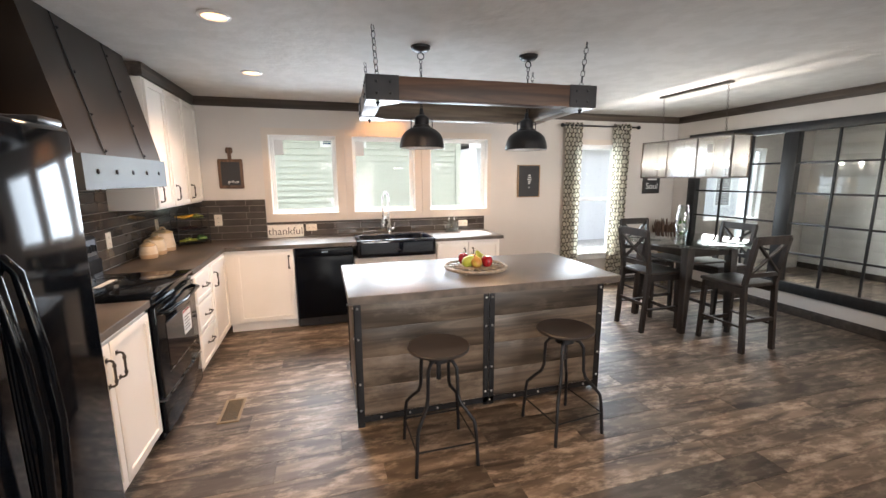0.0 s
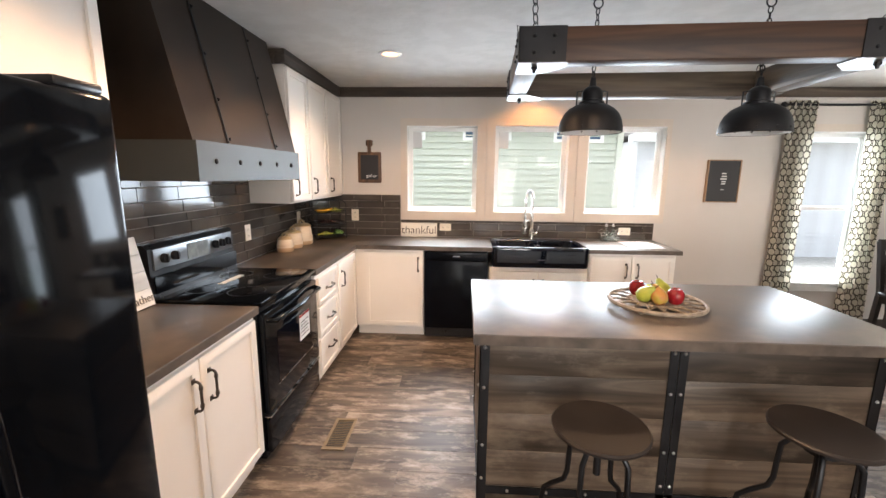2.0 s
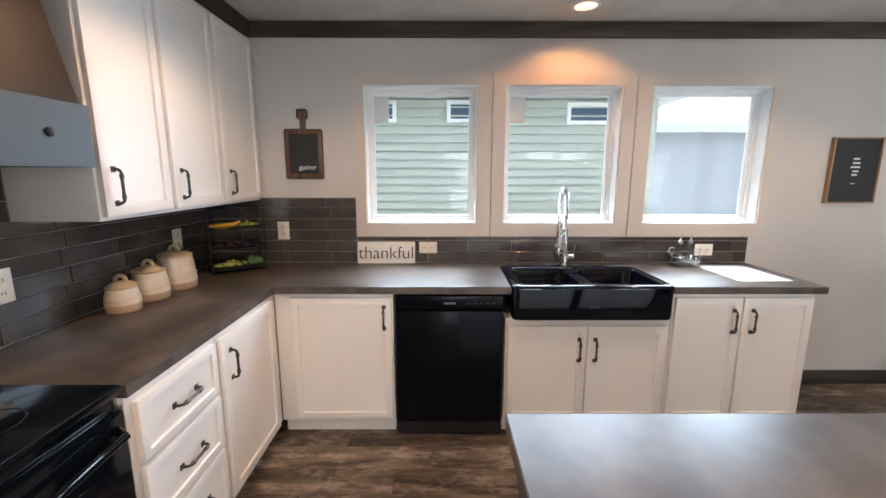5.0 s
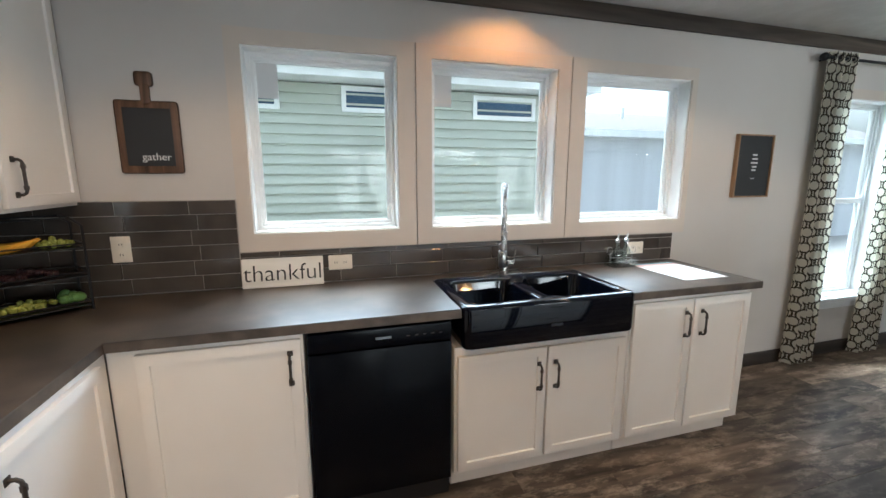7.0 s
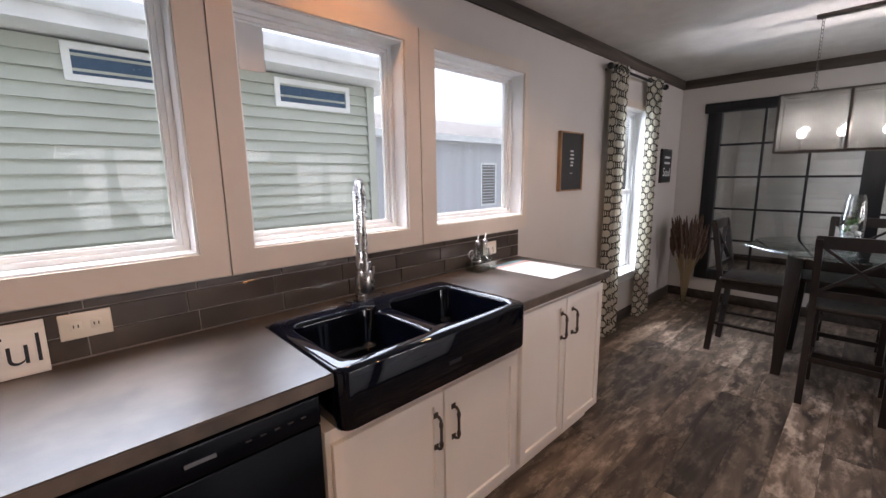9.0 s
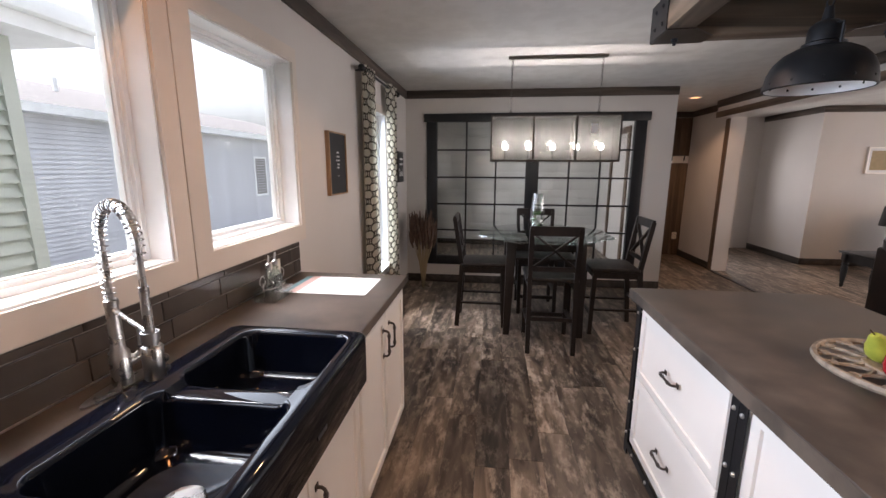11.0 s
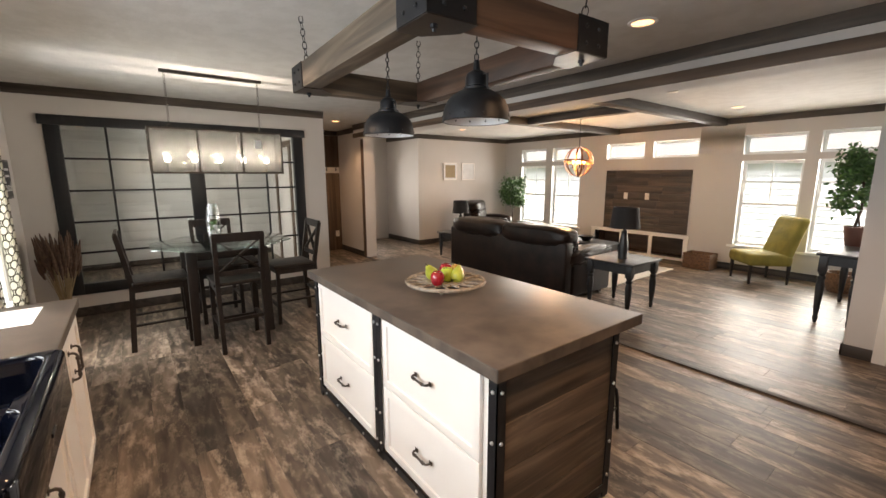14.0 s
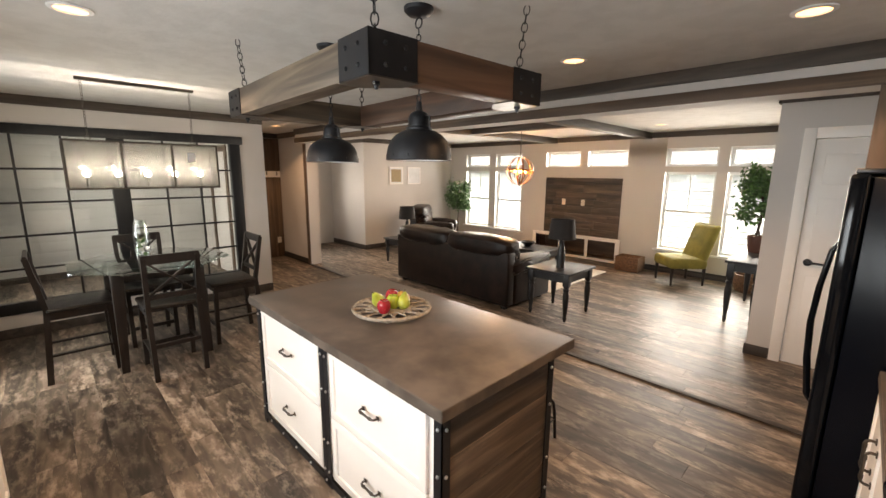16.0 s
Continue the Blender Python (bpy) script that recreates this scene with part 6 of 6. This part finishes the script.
    part("print", boxes((-0.0175, -0.145, 0.055, -0.0162, 0.145, 0.345)), mat, a)


def puff(bm, x0, y0, z0, x1, y1, z1, r=0.06):
    """A stuffed cushion: a box with broad round edges and swollen faces."""
    cuboid(bm, x0, y0, z0, x1, y1, z1, r, 4)
    return bm


def cushion(bm, x0, y0, z0, x1, y1, z1, e=0.45, lump=0.018, seed=1):
    """A swollen leather cushion with sagging folds: a rounded block whose skin is gathered here and there."""
    rg_, nu, nv = random.Random(seed), 48, 20
    waves = [(rg_.uniform(4, 18), rg_.uniform(3, 12), rg_.random() * 6.3, rg_.uniform(0.4, 1.0)) for _ in range(7)]
    c, h = Vector(((x0 + x1) / 2, (y0 + y1) / 2, (z0 + z1) / 2)), Vector(((x1 - x0) / 2, (y1 - y0) / 2, (z1 - z0) / 2))
    pw = lambda v: math.copysign(abs(v) ** e, v)
    rows = []
    for j in range(nv + 1):
        p = math.pi * (j / nv - 0.5)
        row = []
        for i in range(nu):
            q = 2 * math.pi * i / nu
            d = Vector((pw(math.sin(p)), pw(math.cos(p)) * pw(math.cos(q)), pw(math.cos(p)) * pw(math.sin(q))))
            w = sum(s_ * math.sin(a * d.x * h.x * 3 + b * (d.z + 0.6 * d.y) + f) for a, b, f, s_ in waves) / 4
            row.append(bm.verts.new(c + Vector((d.x * h.x, d.y * h.y, d.z * h.z)) * 1.0 + d * lump * (abs(w) - 0.4) * 2))
        rows.append(row)
    for j in range(nv):
        for i in range(nu):
            bm.faces.new((rows[j][i], rows[j][(i + 1) % nu], rows[j + 1][(i + 1) % nu], rows[j + 1][i]))
    bmesh.ops.remove_doubles(bm, verts=bm.verts, dist=0.0005)
    return bm


def leather_seat(name, x, y, rz, w, d, seats, label, category, top=0.92):
    """Leather seating that faces its own -y side; its back stands at y = 0."""
    s = thing(name, x, y, 0, label, category, "", rz)
    hw = w / 2
    part("back_panel", puff(bmesh.new(), -hw + 0.02, -0.16, 0.05, hw - 0.02, 0.0, top - 0.16, 0.03), LEATHER, s)
    part("base", puff(bmesh.new(), -hw + 0.08, -d, 0.05, hw - 0.08, -0.16, 0.3, 0.03), LEATHER, s)
    cw = (w - 0.44) / seats
    for k in range(seats):
        a = -hw + 0.22 + k * cw
        part("seat_cushion", puff(bmesh.new(), a + 0.004, -d + 0.01, 0.28, a + cw - 0.004, -0.28, 0.47, 0.06), LEATHER, s)
        bx0, bx1 = (a if k else -hw + 0.04), (a + cw if k < seats - 1 else hw - 0.04)
        bm = cushion(bmesh.new(), bx0 + 0.004, -0.38, 0.42, bx1 - 0.004, -0.1, top - 0.14, 0.5, 0.02, k + 5)
        part("back_cushion", bm, LEATHER, s)
        part("head_roll", cushion(bmesh.new(), bx0 - 0.02, -0.36, top - 0.25, bx1 + 0.02, 0.05, top + 0.01, 0.55, 0.011, k + 3), LEATHER, s, "puffed leather head roll")
    for q in (-1, 1):
        xa, xb = sorted((q * hw, q * (hw - 0.22)))
        part("arm", puff(bmesh.new(), xa, -d - 0.03, 0.05, xb, -0.12, 0.5, 0.05), LEATHER, s)
        part("arm_pad", cushion(bmesh.new(), xa - 0.03, -d - 0.07, 0.42, xb + 0.03, -0.08, 0.67, 0.5, 0.02, q + 9), LEATHER, s, "puffed leather arm pad")
    for q in (-1, 1):
        for t in (-0.08, -d + 0.06):
            part("foot", boxes((q * (hw - 0.12) - 0.03, t - 0.03, 0, q * (hw - 0.12) + 0.03, t + 0.03, 0.055)), ESPRESSO, s)
    return s


leather_seat("sofa", 3.46, 0.12, 0, 2.28, 0.95, 2, "dark brown puffed leather sofa seen from behind", "sofa")
leather_seat("armchair", 6.6, -1.97, -53, 1.0, 0.9, 1, "dark brown puffed leather armchair", "armchair", 1.0)


def turned_table(name, x, y, w, d, h, label, group=""):
    t = thing(name, x, y, 0, label, "table", group)
    part("tabletop", cuboid(bmesh.new(), -w / 2, -d / 2, h - 0.03, w / 2, d / 2, h, 0.006), BLACKWOOD, t)
    ix, iy = w / 2 - 0.06, d / 2 - 0.06
    for s in (-1, 1):
        part("apron", boxes((-ix, s * iy - 0.01, h - 0.13, ix, s * iy + 0.01, h - 0.03)), BLACKWOOD, t)
        part("apron", boxes((s * ix - 0.01, -iy, h - 0.13, s * ix + 0.01, iy, h - 0.03)), BLACKWOOD, t)
    k = h / 0.6
    prof = [(0, 0), (0.014, 0), (0.022, 0.03 * k), (0.024, 0.05 * k), (0.018, 0.06 * k), (0.026, 0.12 * k), (0.036, 0.26 * k), (0.038, 0.32 * k), (0.028, 0.37 * k), (0.036, 0.385 * k), (0.036, 0.4 * k), (0.024, 0.41 * k), (0.036, 0.43 * k), (0.036, 0.44 * k), (0, 0.44 * k)]
    for sx in (-1, 1):
        for sy in (-1, 1):
            bm = lathe(bmesh.new(), prof, 14, sx * ix, sy * iy)
            cuboid(bm, sx * ix - 0.035, sy * iy - 0.035, 0.44 * k - 0.001, sx * ix + 0.035, sy * iy + 0.035, h - 0.031, 0.002)
            part("leg", bm, BLACKWOOD, t)
    return t


turned_table("end_table", 1.89, -0.37, 0.6, 0.66, 0.6, "black end table with turned legs beside the sofa", "black turned tables")
turned_table("end_table", 5.6, -0.85, 0.55, 0.6, 0.48, "black end table with turned legs at the sofa's far end", "black turned tables")
turned_table("console_table", 0.2, -2.12, 0.38, 1.3, 0.76, "black console table with turned legs along the closet wall", "black turned tables")
turned_table("coffee_table", 3.5, -1.95, 1.15, 0.6, 0.46, "black coffee table on the white rug", "black turned tables")


def table_lamp(x, y, z, label):
    l = thing("table_lamp", x, y, z, label, "lamp", "black table lamps")
    part("base", lathe(bmesh.new(), [(0, 0), (0.05, 0), (0.052, 0.012), (0.047, 0.03), (0.056, 0.11), (0.05, 0.18), (0.034, 0.27), (0.03, 0.31), (0.034, 0.32), (0.02, 0.33), (0.012, 0.36), (0.012, 0.4), (0, 0.4)], 20), BLACKWOOD, l)
    part("shade", lathe(bmesh.new(), [(0.165, 0.36), (0.14, 0.6), (0.138, 0.6), (0.163, 0.36)], 32), SHADEB, l, "black drum shade")
    part("harp_ring", tube(bmesh.new(), [(0.137 * math.cos(a), 0.137 * math.sin(a), 0.595) for a in [2 * math.pi * k / 20 for k in range(20)]], 0.003, 5, True), GUN, l)


table_lamp(1.87, -0.32, 0.6, "black table lamp with a drum shade on the end table")
table_lamp(5.6, -0.93, 0.48, "black table lamp with a drum shade on the far table")
bm = lathe(bmesh.new(), [(0, 0), (0.06, 0), (0.065, 0.015), (0.13, 0.07), (0.14, 0.085), (0.132, 0.085), (0.06, 0.025), (0, 0.02)], 24)
single("bowl", bm, BLACKPL, "shallow black bowl on the coffee table", "bowl", x=3.45, y=-1.95, z=0.46)
single("rug", cuboid(bmesh.new(), 2.42, -2.95, 0.0005, 4.7, -1.0, 0.014, 0.004), RUG, "white textured area rug under the coffee table", "rug")

bk = thing("wicker_basket", 2.22, -3.45, 0, "square brown wicker basket beside the media wall", "basket")
part("body", boxes((-0.2, -0.16, 0, 0.2, -0.145, 0.26), (-0.2, 0.145, 0, 0.2, 0.16, 0.26), (-0.2, -0.145, 0, -0.185, 0.145, 0.26), (0.185, -0.145, 0, 0.2, 0.145, 0.26), (-0.185, -0.145, 0, 0.185, 0.145, 0.02)), WICKER, bk)
for k in range(6):
    z = 0.025 + k * 0.043
    part("weave_band", tube(bmesh.new(), [(-0.203, -0.163, z), (0.203, -0.163, z), (0.203, 0.163, z), (-0.203, 0.163, z)], 0.014, 6, True), WICKER, bk)

# slipper chair
gc = thing("slipper_chair", 1.3, -3.2, 0, "olive green velvet slipper chair with dark tapered legs", "chair", rz=135)
part("seat", puff(bmesh.new(), -0.29, -0.32, 0.27, 0.29, 0.26, 0.44, 0.05), GREEN, gc)
bm = puff(bmesh.new(), -0.28, 0.14, 0.3, 0.28, 0.27, 0.96, 0.05)
for v in bm.verts:
    v.co.y += 0.16 * max(0.0, v.co.z - 0.44) / 0.5 - 0.03 * math.sin(math.pi * v.co.z)
part("backrest", bm, GREEN, gc)
for sx in (-1, 1):
    for yy in (-0.27, 0.23):
        part("leg", lathe(bmesh.new(), [(0, 0), (0.016, 0), (0.028, 0.28), (0, 0.28)], 10, sx * 0.24, yy), ESPRESSO, gc)


def ficus(x, y, z, h, crown_z, cr, ch_, n, pot_r, pot_h, label, seed, potmat):
    f = thing("ficus_tree", x, y, z, label, "plant", "potted ficus trees")
    rg_ = random.Random(seed)
    part("pot", lathe(bmesh.new(), [(0, 0), (pot_r * 0.7, 0), (pot_r * 0.75, 0.01), (pot_r, pot_h * 0.95), (pot_r, pot_h), (pot_r * 0.9, pot_h), (pot_r * 0.85, pot_h * 0.85), (0, pot_h * 0.85)], 24), potmat, f)
    bm = tube(bmesh.new(), [(0, 0, pot_h * 0.8), (0.02, 0.01, crown_z * 0.5), (-0.015, 0.015, crown_z), (0.01, 0, crown_z + ch_ * 0.6)], 0.016, 8, taper=[1.2, 1, 0.8, 0.3])
    tube(bm, [(0.02, 0, pot_h * 0.8), (-0.02, 0.02, crown_z * 0.6), (0.02, -0.015, crown_z)], 0.011, 6)
    part("trunk", bm, BARK, f)
    limbs, ends = bmesh.new(), []
    for k in range(16):
        a, u = rg_.random() * 6.3, rg_.random()
        z0 = crown_z + ch_ * (0.0 + 0.55 * u)
        e = Vector((cr * (0.55 + 0.45 * rg_.random()) * math.cos(a) * (1 - 0.5 * abs(u - 0.4)), cr * (0.55 + 0.45 * rg_.random()) * math.sin(a) * (1 - 0.5 * abs(u - 0.4)), z0 + ch_ * (0.02 + 0.4 * rg_.random())))
        tube(limbs, [(0, 0, z0), e * 0.55 + Vector((0, 0, z0 * 0.45)), e], 0.005, 5, taper=[1, 0.7, 0.3])
        ends.append((Vector((0, 0, z0)), e))
    part("limb_cluster", limbs, BARK, f)
    for mat, share, nm in ((LEAF, 0.6, "leaves"), (LEAFB, 0.4, "leaves")):
        vs_, fs_ = [], []
        for _ in range(int(n * share)):
            a, e = ends[rg_.randrange(len(ends))]
            c = a.lerp(e, 0.45 + 0.62 * rg_.random()) + Vector((rg_.gauss(0, 0.05), rg_.gauss(0, 0.05), rg_.gauss(0, 0.055)))
            d = Vector((rg_.gauss(0, 1), rg_.gauss(0, 1), rg_.gauss(-0.5, 0.7))).normalized()
            s = d.orthogonal().normalized()
            s = (Matrix.Rotation(rg_.random() * 6.3, 3, d) @ s)
            L_, W_ = 0.05 + 0.03 * rg_.random(), 0.014 + 0.008 * rg_.random()
            nrm = d.cross(s) * 0.006
            i = len(vs_)
            vs_ += [c, c + d * L_ * 0.4 + s * W_ + nrm, c + d * L_, c + d * L_ * 0.4 - s * W_ + nrm]
            fs_ += [(i, i + 1, i + 2), (i, i + 2, i + 3)]
        me = bpy.data.meshes.new(nm)
        me.from_pydata(vs_, [], fs_)
        me.materials.append(mat)
        o = new(nm, me)
        o.parent = f
        tagged(o, kind="stuff")
    return f


ficus(6.5, -3.35, 0, 1.9, 0.8, 0.33, 0.85, 3000, 0.15, 0.24, "tall potted ficus tree in the living room corner", 1, WICKER)
ficus(0.24, -2.35, 0.76, 1.2, 0.4, 0.32, 0.72, 2400, 0.11, 0.22, "bushy potted ficus in a red-brown pot on the console", 2, POT)
bt = thing("wicker_basket", 0.42, -3.35, 0, "round brown wicker basket by the window", "basket")
part("body", lathe(bmesh.new(), [(0, 0), (0.15, 0), (0.18, 0.12), (0.17, 0.26), (0.155, 0.26), (0.16, 0.12), (0, 0.02)], 24), WICKER, bt)

# orb chandelier
ob_ = thing("orb_chandelier", 3.5, -1.69, 1.78, "round banded copper orb chandelier with lit candle bulbs", "chandelier")
R_ = 0.235


def band(rot):
    bm = bmesh.new()
    n = 40
    rings = [[bm.verts.new(Matrix.Rotation(rot[1], 3, "Z") @ Matrix.Rotation(rot[0], 3, "X") @ Vector((r * math.cos(2 * math.pi * k / n), r * math.sin(2 * math.pi * k / n), z))) for k in range(n)] for r, z in ((R_, -0.014), (R_, 0.014), (R_ - 0.005, 0.014), (R_ - 0.005, -0.014))]
    for q in range(4):
        for k in range(n):
            bm.faces.new((rings[q][k], rings[q][(k + 1) % n], rings[(q + 1) % 4][(k + 1) % n], rings[(q + 1) % 4][k]))
    return bm


for rot in ((0.12, 0.0), (math.pi / 2, 0.3), (math.pi / 2, 1.35), (math.pi / 2, 2.4)):
    part("band", band(rot), COPPER, ob_)
part("stem", tube(bmesh.new(), [(0, 0, R_), (0, 0, H - 1.78)], 0.006, 6), STEELB, ob_)
part("canopy", lathe(bmesh.new(), [(0, H - 1.81), (0.055, H - 1.8), (0.06, H - 1.78), (0, H - 1.78)], 20), STEELB, ob_)
part("hub", lathe(bmesh.new(), [(0, -R_ - 0.02), (0.02, -R_), (0.02, -0.12), (0.012, -0.1), (0, -0.1)], 12), STEELB, ob_)
for k in range(4):
    a = radians(45 + 90 * k)
    x, y = 0.085 * math.cos(a), 0.085 * math.sin(a)
    part("arm", tube(bmesh.new(), [(0, 0, -0.13), (x * 0.6, y * 0.6, -0.14), (x, y, -0.1)], 0.005, 6), STEELB, ob_)
    part("candle", lathe(bmesh.new(), [(0, -0.1), (0.012, -0.1), (0.012, -0.03), (0, -0.03)], 10, x, y), STEELB, ob_)
    part("bulb", ball(bmesh.new(), x, y, 0.0, 0.016, sz=1.9, n=10), FLAME, ob_)
glow("orb_glow", 3.5, -1.69, 1.79, 18, (1.0, 0.55, 0.22), 0.05)
sd_ = thing("smoke_detector", 1.6, -0.6, H, "small round ceiling smoke detector", "smoke detector")
part("case", lathe(bmesh.new(), [(0, -0.035), (0.05, -0.03), (0.06, 0.0), (0, 0.0)], 20), PLATE, sd_)

# ---- outside ----


def siding_house(name, x0, x1, y, face, z0, z1, mat, course, label, depth=6.0):
    """A neighbour's house whose sided wall at y looks to face (-1: to -y)."""
    h = thing(name, (x0 + x1) / 2, y, z0, label, "house")
    hw = (x1 - x0) / 2
    ya, yz = sorted((0.02 * -face, depth * -face))
    part("wall", boxes((-hw, ya, 0, hw, yz, z1 - z0)), mat, h)
    bm = bmesh.new()
    o = -face
    vs = [bm.verts.new(v) for v in ((-hw, 0.02 * o, 0), (hw, 0.02 * o, 0), (hw, 0.02 * o, course), (-hw, 0.02 * o, course), (-hw, -0.022 * o, 0), (hw, -0.022 * o, 0), (hw, 0.012 * o, course), (-hw, 0.012 * o, course))]
    for q in ((4, 5, 6, 7), (0, 1, 5, 4), (2, 3, 7, 6), (0, 3, 7, 4), (1, 2, 6, 5)):
        bm.faces.new([vs[i] for i in q])
    me = finish(bm, "siding_course", mat, False)
    for k in range(int((z1 - z0) / course)):
        q = new("siding_course", me)
        q.parent, q.location = h, (0, 0, k * course)
    return h


def far_window(h, x, z, w, hh, face, pane=BLUEPANE, f=0.045):
    o = -face
    ya, yz = sorted((-0.03 * o, 0.01 * o))
    wn_ = part("window", boxes((x - w / 2, ya, z, x + w / 2, yz, z + f), (x - w / 2, ya, z + hh - f, x + w / 2, yz, z + hh), (x - w / 2, ya, z + f, x - w / 2 + f, yz, z + hh - f), (x + w / 2 - f, ya, z + f, x + w / 2, yz, z + hh - f)), VINYL, h, "white window frame")
    ya, yz = sorted((-0.015 * o, -0.005 * o))
    part("pane", boxes((x - w / 2 + f, ya, z + f, x + w / 2 - f, yz, z + hh - f)), pane, wn_)


G0 = -0.85
hs = siding_house("neighbour_house", -8, 2.62, 7.35, -1, G0, 2.39, SAGE, 0.098, "single-storey house with sage green lap siding and white fascia")
cx = (-8 + 2.62) / 2
far_window(hs, 1.96 - cx, 2.1 - G0, 0.76, 0.25, -1)
far_window(hs, 0.55 - cx, 2.12 - G0, 0.76, 0.25, -1)
far_window(hs, -0.8 - cx, 2.12 - G0, 0.76, 0.25, -1)
part("corner_board", boxes((5.31 - 0.07, -0.03, 0, 5.33, 0.02, 3.24)), SAGE, hs)
part("soffit", boxes((-5.6, -0.3, 3.25, 5.66, 6.2, 3.28)), VINYL, hs, "white soffit")
part("fascia", boxes((-5.6, -0.33, 3.24, 5.68, -0.3, 3.42)), VINYL, hs, "white fascia board")
part("gutter", boxes((-5.6, -0.42, 3.33, 5.7, -0.331, 3.44), bevel=0.012), VINYL, hs, "white gutter")
bm = prism(bmesh.new(), [(-0.32, 3.422), (6.6, 3.422), (3.2, 4.0)], -5.6, 5.66)
bmesh.ops.transform(bm, verts=bm.verts, matrix=Matrix(((0, 0, 1, 0), (1, 0, 0, 0), (0, 1, 0, 0), (0, 0, 0, 1))))
part("roof", bm, SHINGLE, hs)
hs = siding_house("neighbour_house", 5.5, 22, 14.0, -1, G0, 2.7, GREY, 0.11, "single-storey house with grey siding and a dark shingle roof")
cx = (5.5 + 22) / 2
far_window(hs, 12.5 - cx, 0.3 - G0, 0.95, 1.65, -1, FADED, 0.08)
far_window(hs, 17.0 - cx, 0.3 - G0, 0.95, 1.65, -1, FADED, 0.08)
part("fascia", boxes((-8.5, -0.35, 3.5, 8.5, 0.1, 3.7)), VINYL, hs, "white fascia")
bm = prism(bmesh.new(), [(-0.35, 3.7), (6.5, 3.7), (3.2, 4.75)], -8.5, 8.5)
bmesh.ops.transform(bm, verts=bm.verts, matrix=Matrix(((0, 0, 1, 0), (1, 0, 0, 0), (0, 1, 0, 0), (0, 0, 0, 1))))
rf = part("roof", bm, SHINGLE, hs)
part("vent_pipe", tube(bmesh.new(), [(-3.2, 2.0, 4.0), (-3.2, 2.0, 4.75)], 0.06, 8), VINYL, rf)
hs = siding_house("neighbour_house", -6, 16, -9.0, 1, G0, 1.9, GREY, 0.16, "pale sided house behind the living room windows")
part("fascia", boxes((-11.3, -0.1, 2.75, 11.3, 0.35, 2.92)), VINYL, hs, "white fascia")
bm = prism(bmesh.new(), [(0.35, 2.92), (-6.5, 2.92), (-3.2, 3.7)], -11.3, 11.3)
bmesh.ops.transform(bm, verts=bm.verts, matrix=Matrix(((0, 0, 1, 0), (1, 0, 0, 0), (0, 1, 0, 0), (0, 0, 0, 1))))
part("roof", bm, SHINGLE, hs)

# ---- pieces of the floor and the splash-back ----
structure("pavement", boxes((-40, 5.6, -0.85, 50, 30, -0.84)), CONCRETE, "grey gravel drive between the houses", "pavement")
structure("ground", boxes((-60, -60, -0.95, 60, 60, -0.85)), LAWN, "lawn between the houses", "ground")
fl1 = structure("floor", boxes((XL - 0.12, 0.68, -0.1, 9.62, YW + 0.15, -0.004)), BASEB, "brown weathered vinyl plank floor of the kitchen", "floor")
fl2 = structure("floor", boxes((XL - 0.12, YL - 0.15, -0.1, 9.62, 0.68, -0.004)), BASEB, "brown weathered vinyl plank floor of the living room", "floor")
PW, PL = 0.178, 1.22
plank = finish(cuboid(bmesh.new(), 0, 0.0007, -0.006, PL - 0.0012, PW - 0.0007, 0.0, 0.0008, 1), "plank", PLANK, False)
rng = random.Random(5)
for fl, ya, yz in ((fl1, 0.68, YW), (fl2, YL, 0.68)):
    y = ya
    while y < yz - 0.01:
        sy = min(1.0, (yz - y) / PW)
        x = XL - rng.random() * PL
        while x < 9.5:
            a, b = max(x, XL), min(x + PL, 9.5)
            if b - a > 0.02 and not (a > 8.4 and y > 0.9):
                o = new("plank", plank)
                o.parent = fl
                o.matrix_basis = Matrix.Translation((a, y, 0)) @ Matrix.Diagonal(((b - a) / PL, sy, 1, 1))
            x += PL
        y += PW

TW, TH, JT = 0.305, 0.0755, 0.004
tile = finish(cuboid(bmesh.new(), 0, -0.008, 0, TW - JT, 0, TH - JT, 0.0015, 1), "tile", TILE, False)


def tiles(parent, m, x0, x1, z0, z1, skip=()):
    row, z = 0, z0
    while z < z1 - 0.012:
        h = min(TH, z1 - z)
        x = x0 - (0.5 * TW if row % 2 else 0.12)
        while x < x1:
            a, b = max(x, x0), min(x + TW, x1)
            if b - a > 0.012:
                o = new("tile", tile)
                o.parent = parent
                o.matrix_basis = m @ Matrix.Translation((a, 0, z)) @ Matrix.Diagonal(((b - a - JT) / (TW - JT), 1, (h - JT) / (TH - JT), 1))
            x += TW
        z += TH
        row += 1


bs = structure("splash_back_north", boxes((XL, YW - 0.004, 0.918, -0.473, YW - 0.0005, 1.365), (-0.473, YW - 0.004, 0.918, 2.235, YW - 0.0005, 1.098)), GROUT, "glossy charcoal tile splash-back under the windows", "splash-back")
tiles(bs, pose(0, YW - 0.003, 0), XL + 0.008, -0.473, 0.92, 1.365)
tiles(bs, pose(0, YW - 0.003, 0), -0.471, 2.235, 0.92, 1.098)
bs = structure("splash_back_west", boxes((XL + 0.0005, 1.68, 0.918, XL + 0.004, YW - 0.004, 1.349), (XL + 0.0005, 2.23, 1.349, XL + 0.004, 3.8, 1.56)), GROUT, "glossy charcoal tile splash-back behind the range", "splash-back")
mw = pose(XL + 0.003, 0, 0, 0, 0, 90)
tiles(bs, mw, 1.68, YW - 0.012, 0.92, 1.349)
tiles(bs, mw, 2.235, 3.795, 1.351, 1.56)
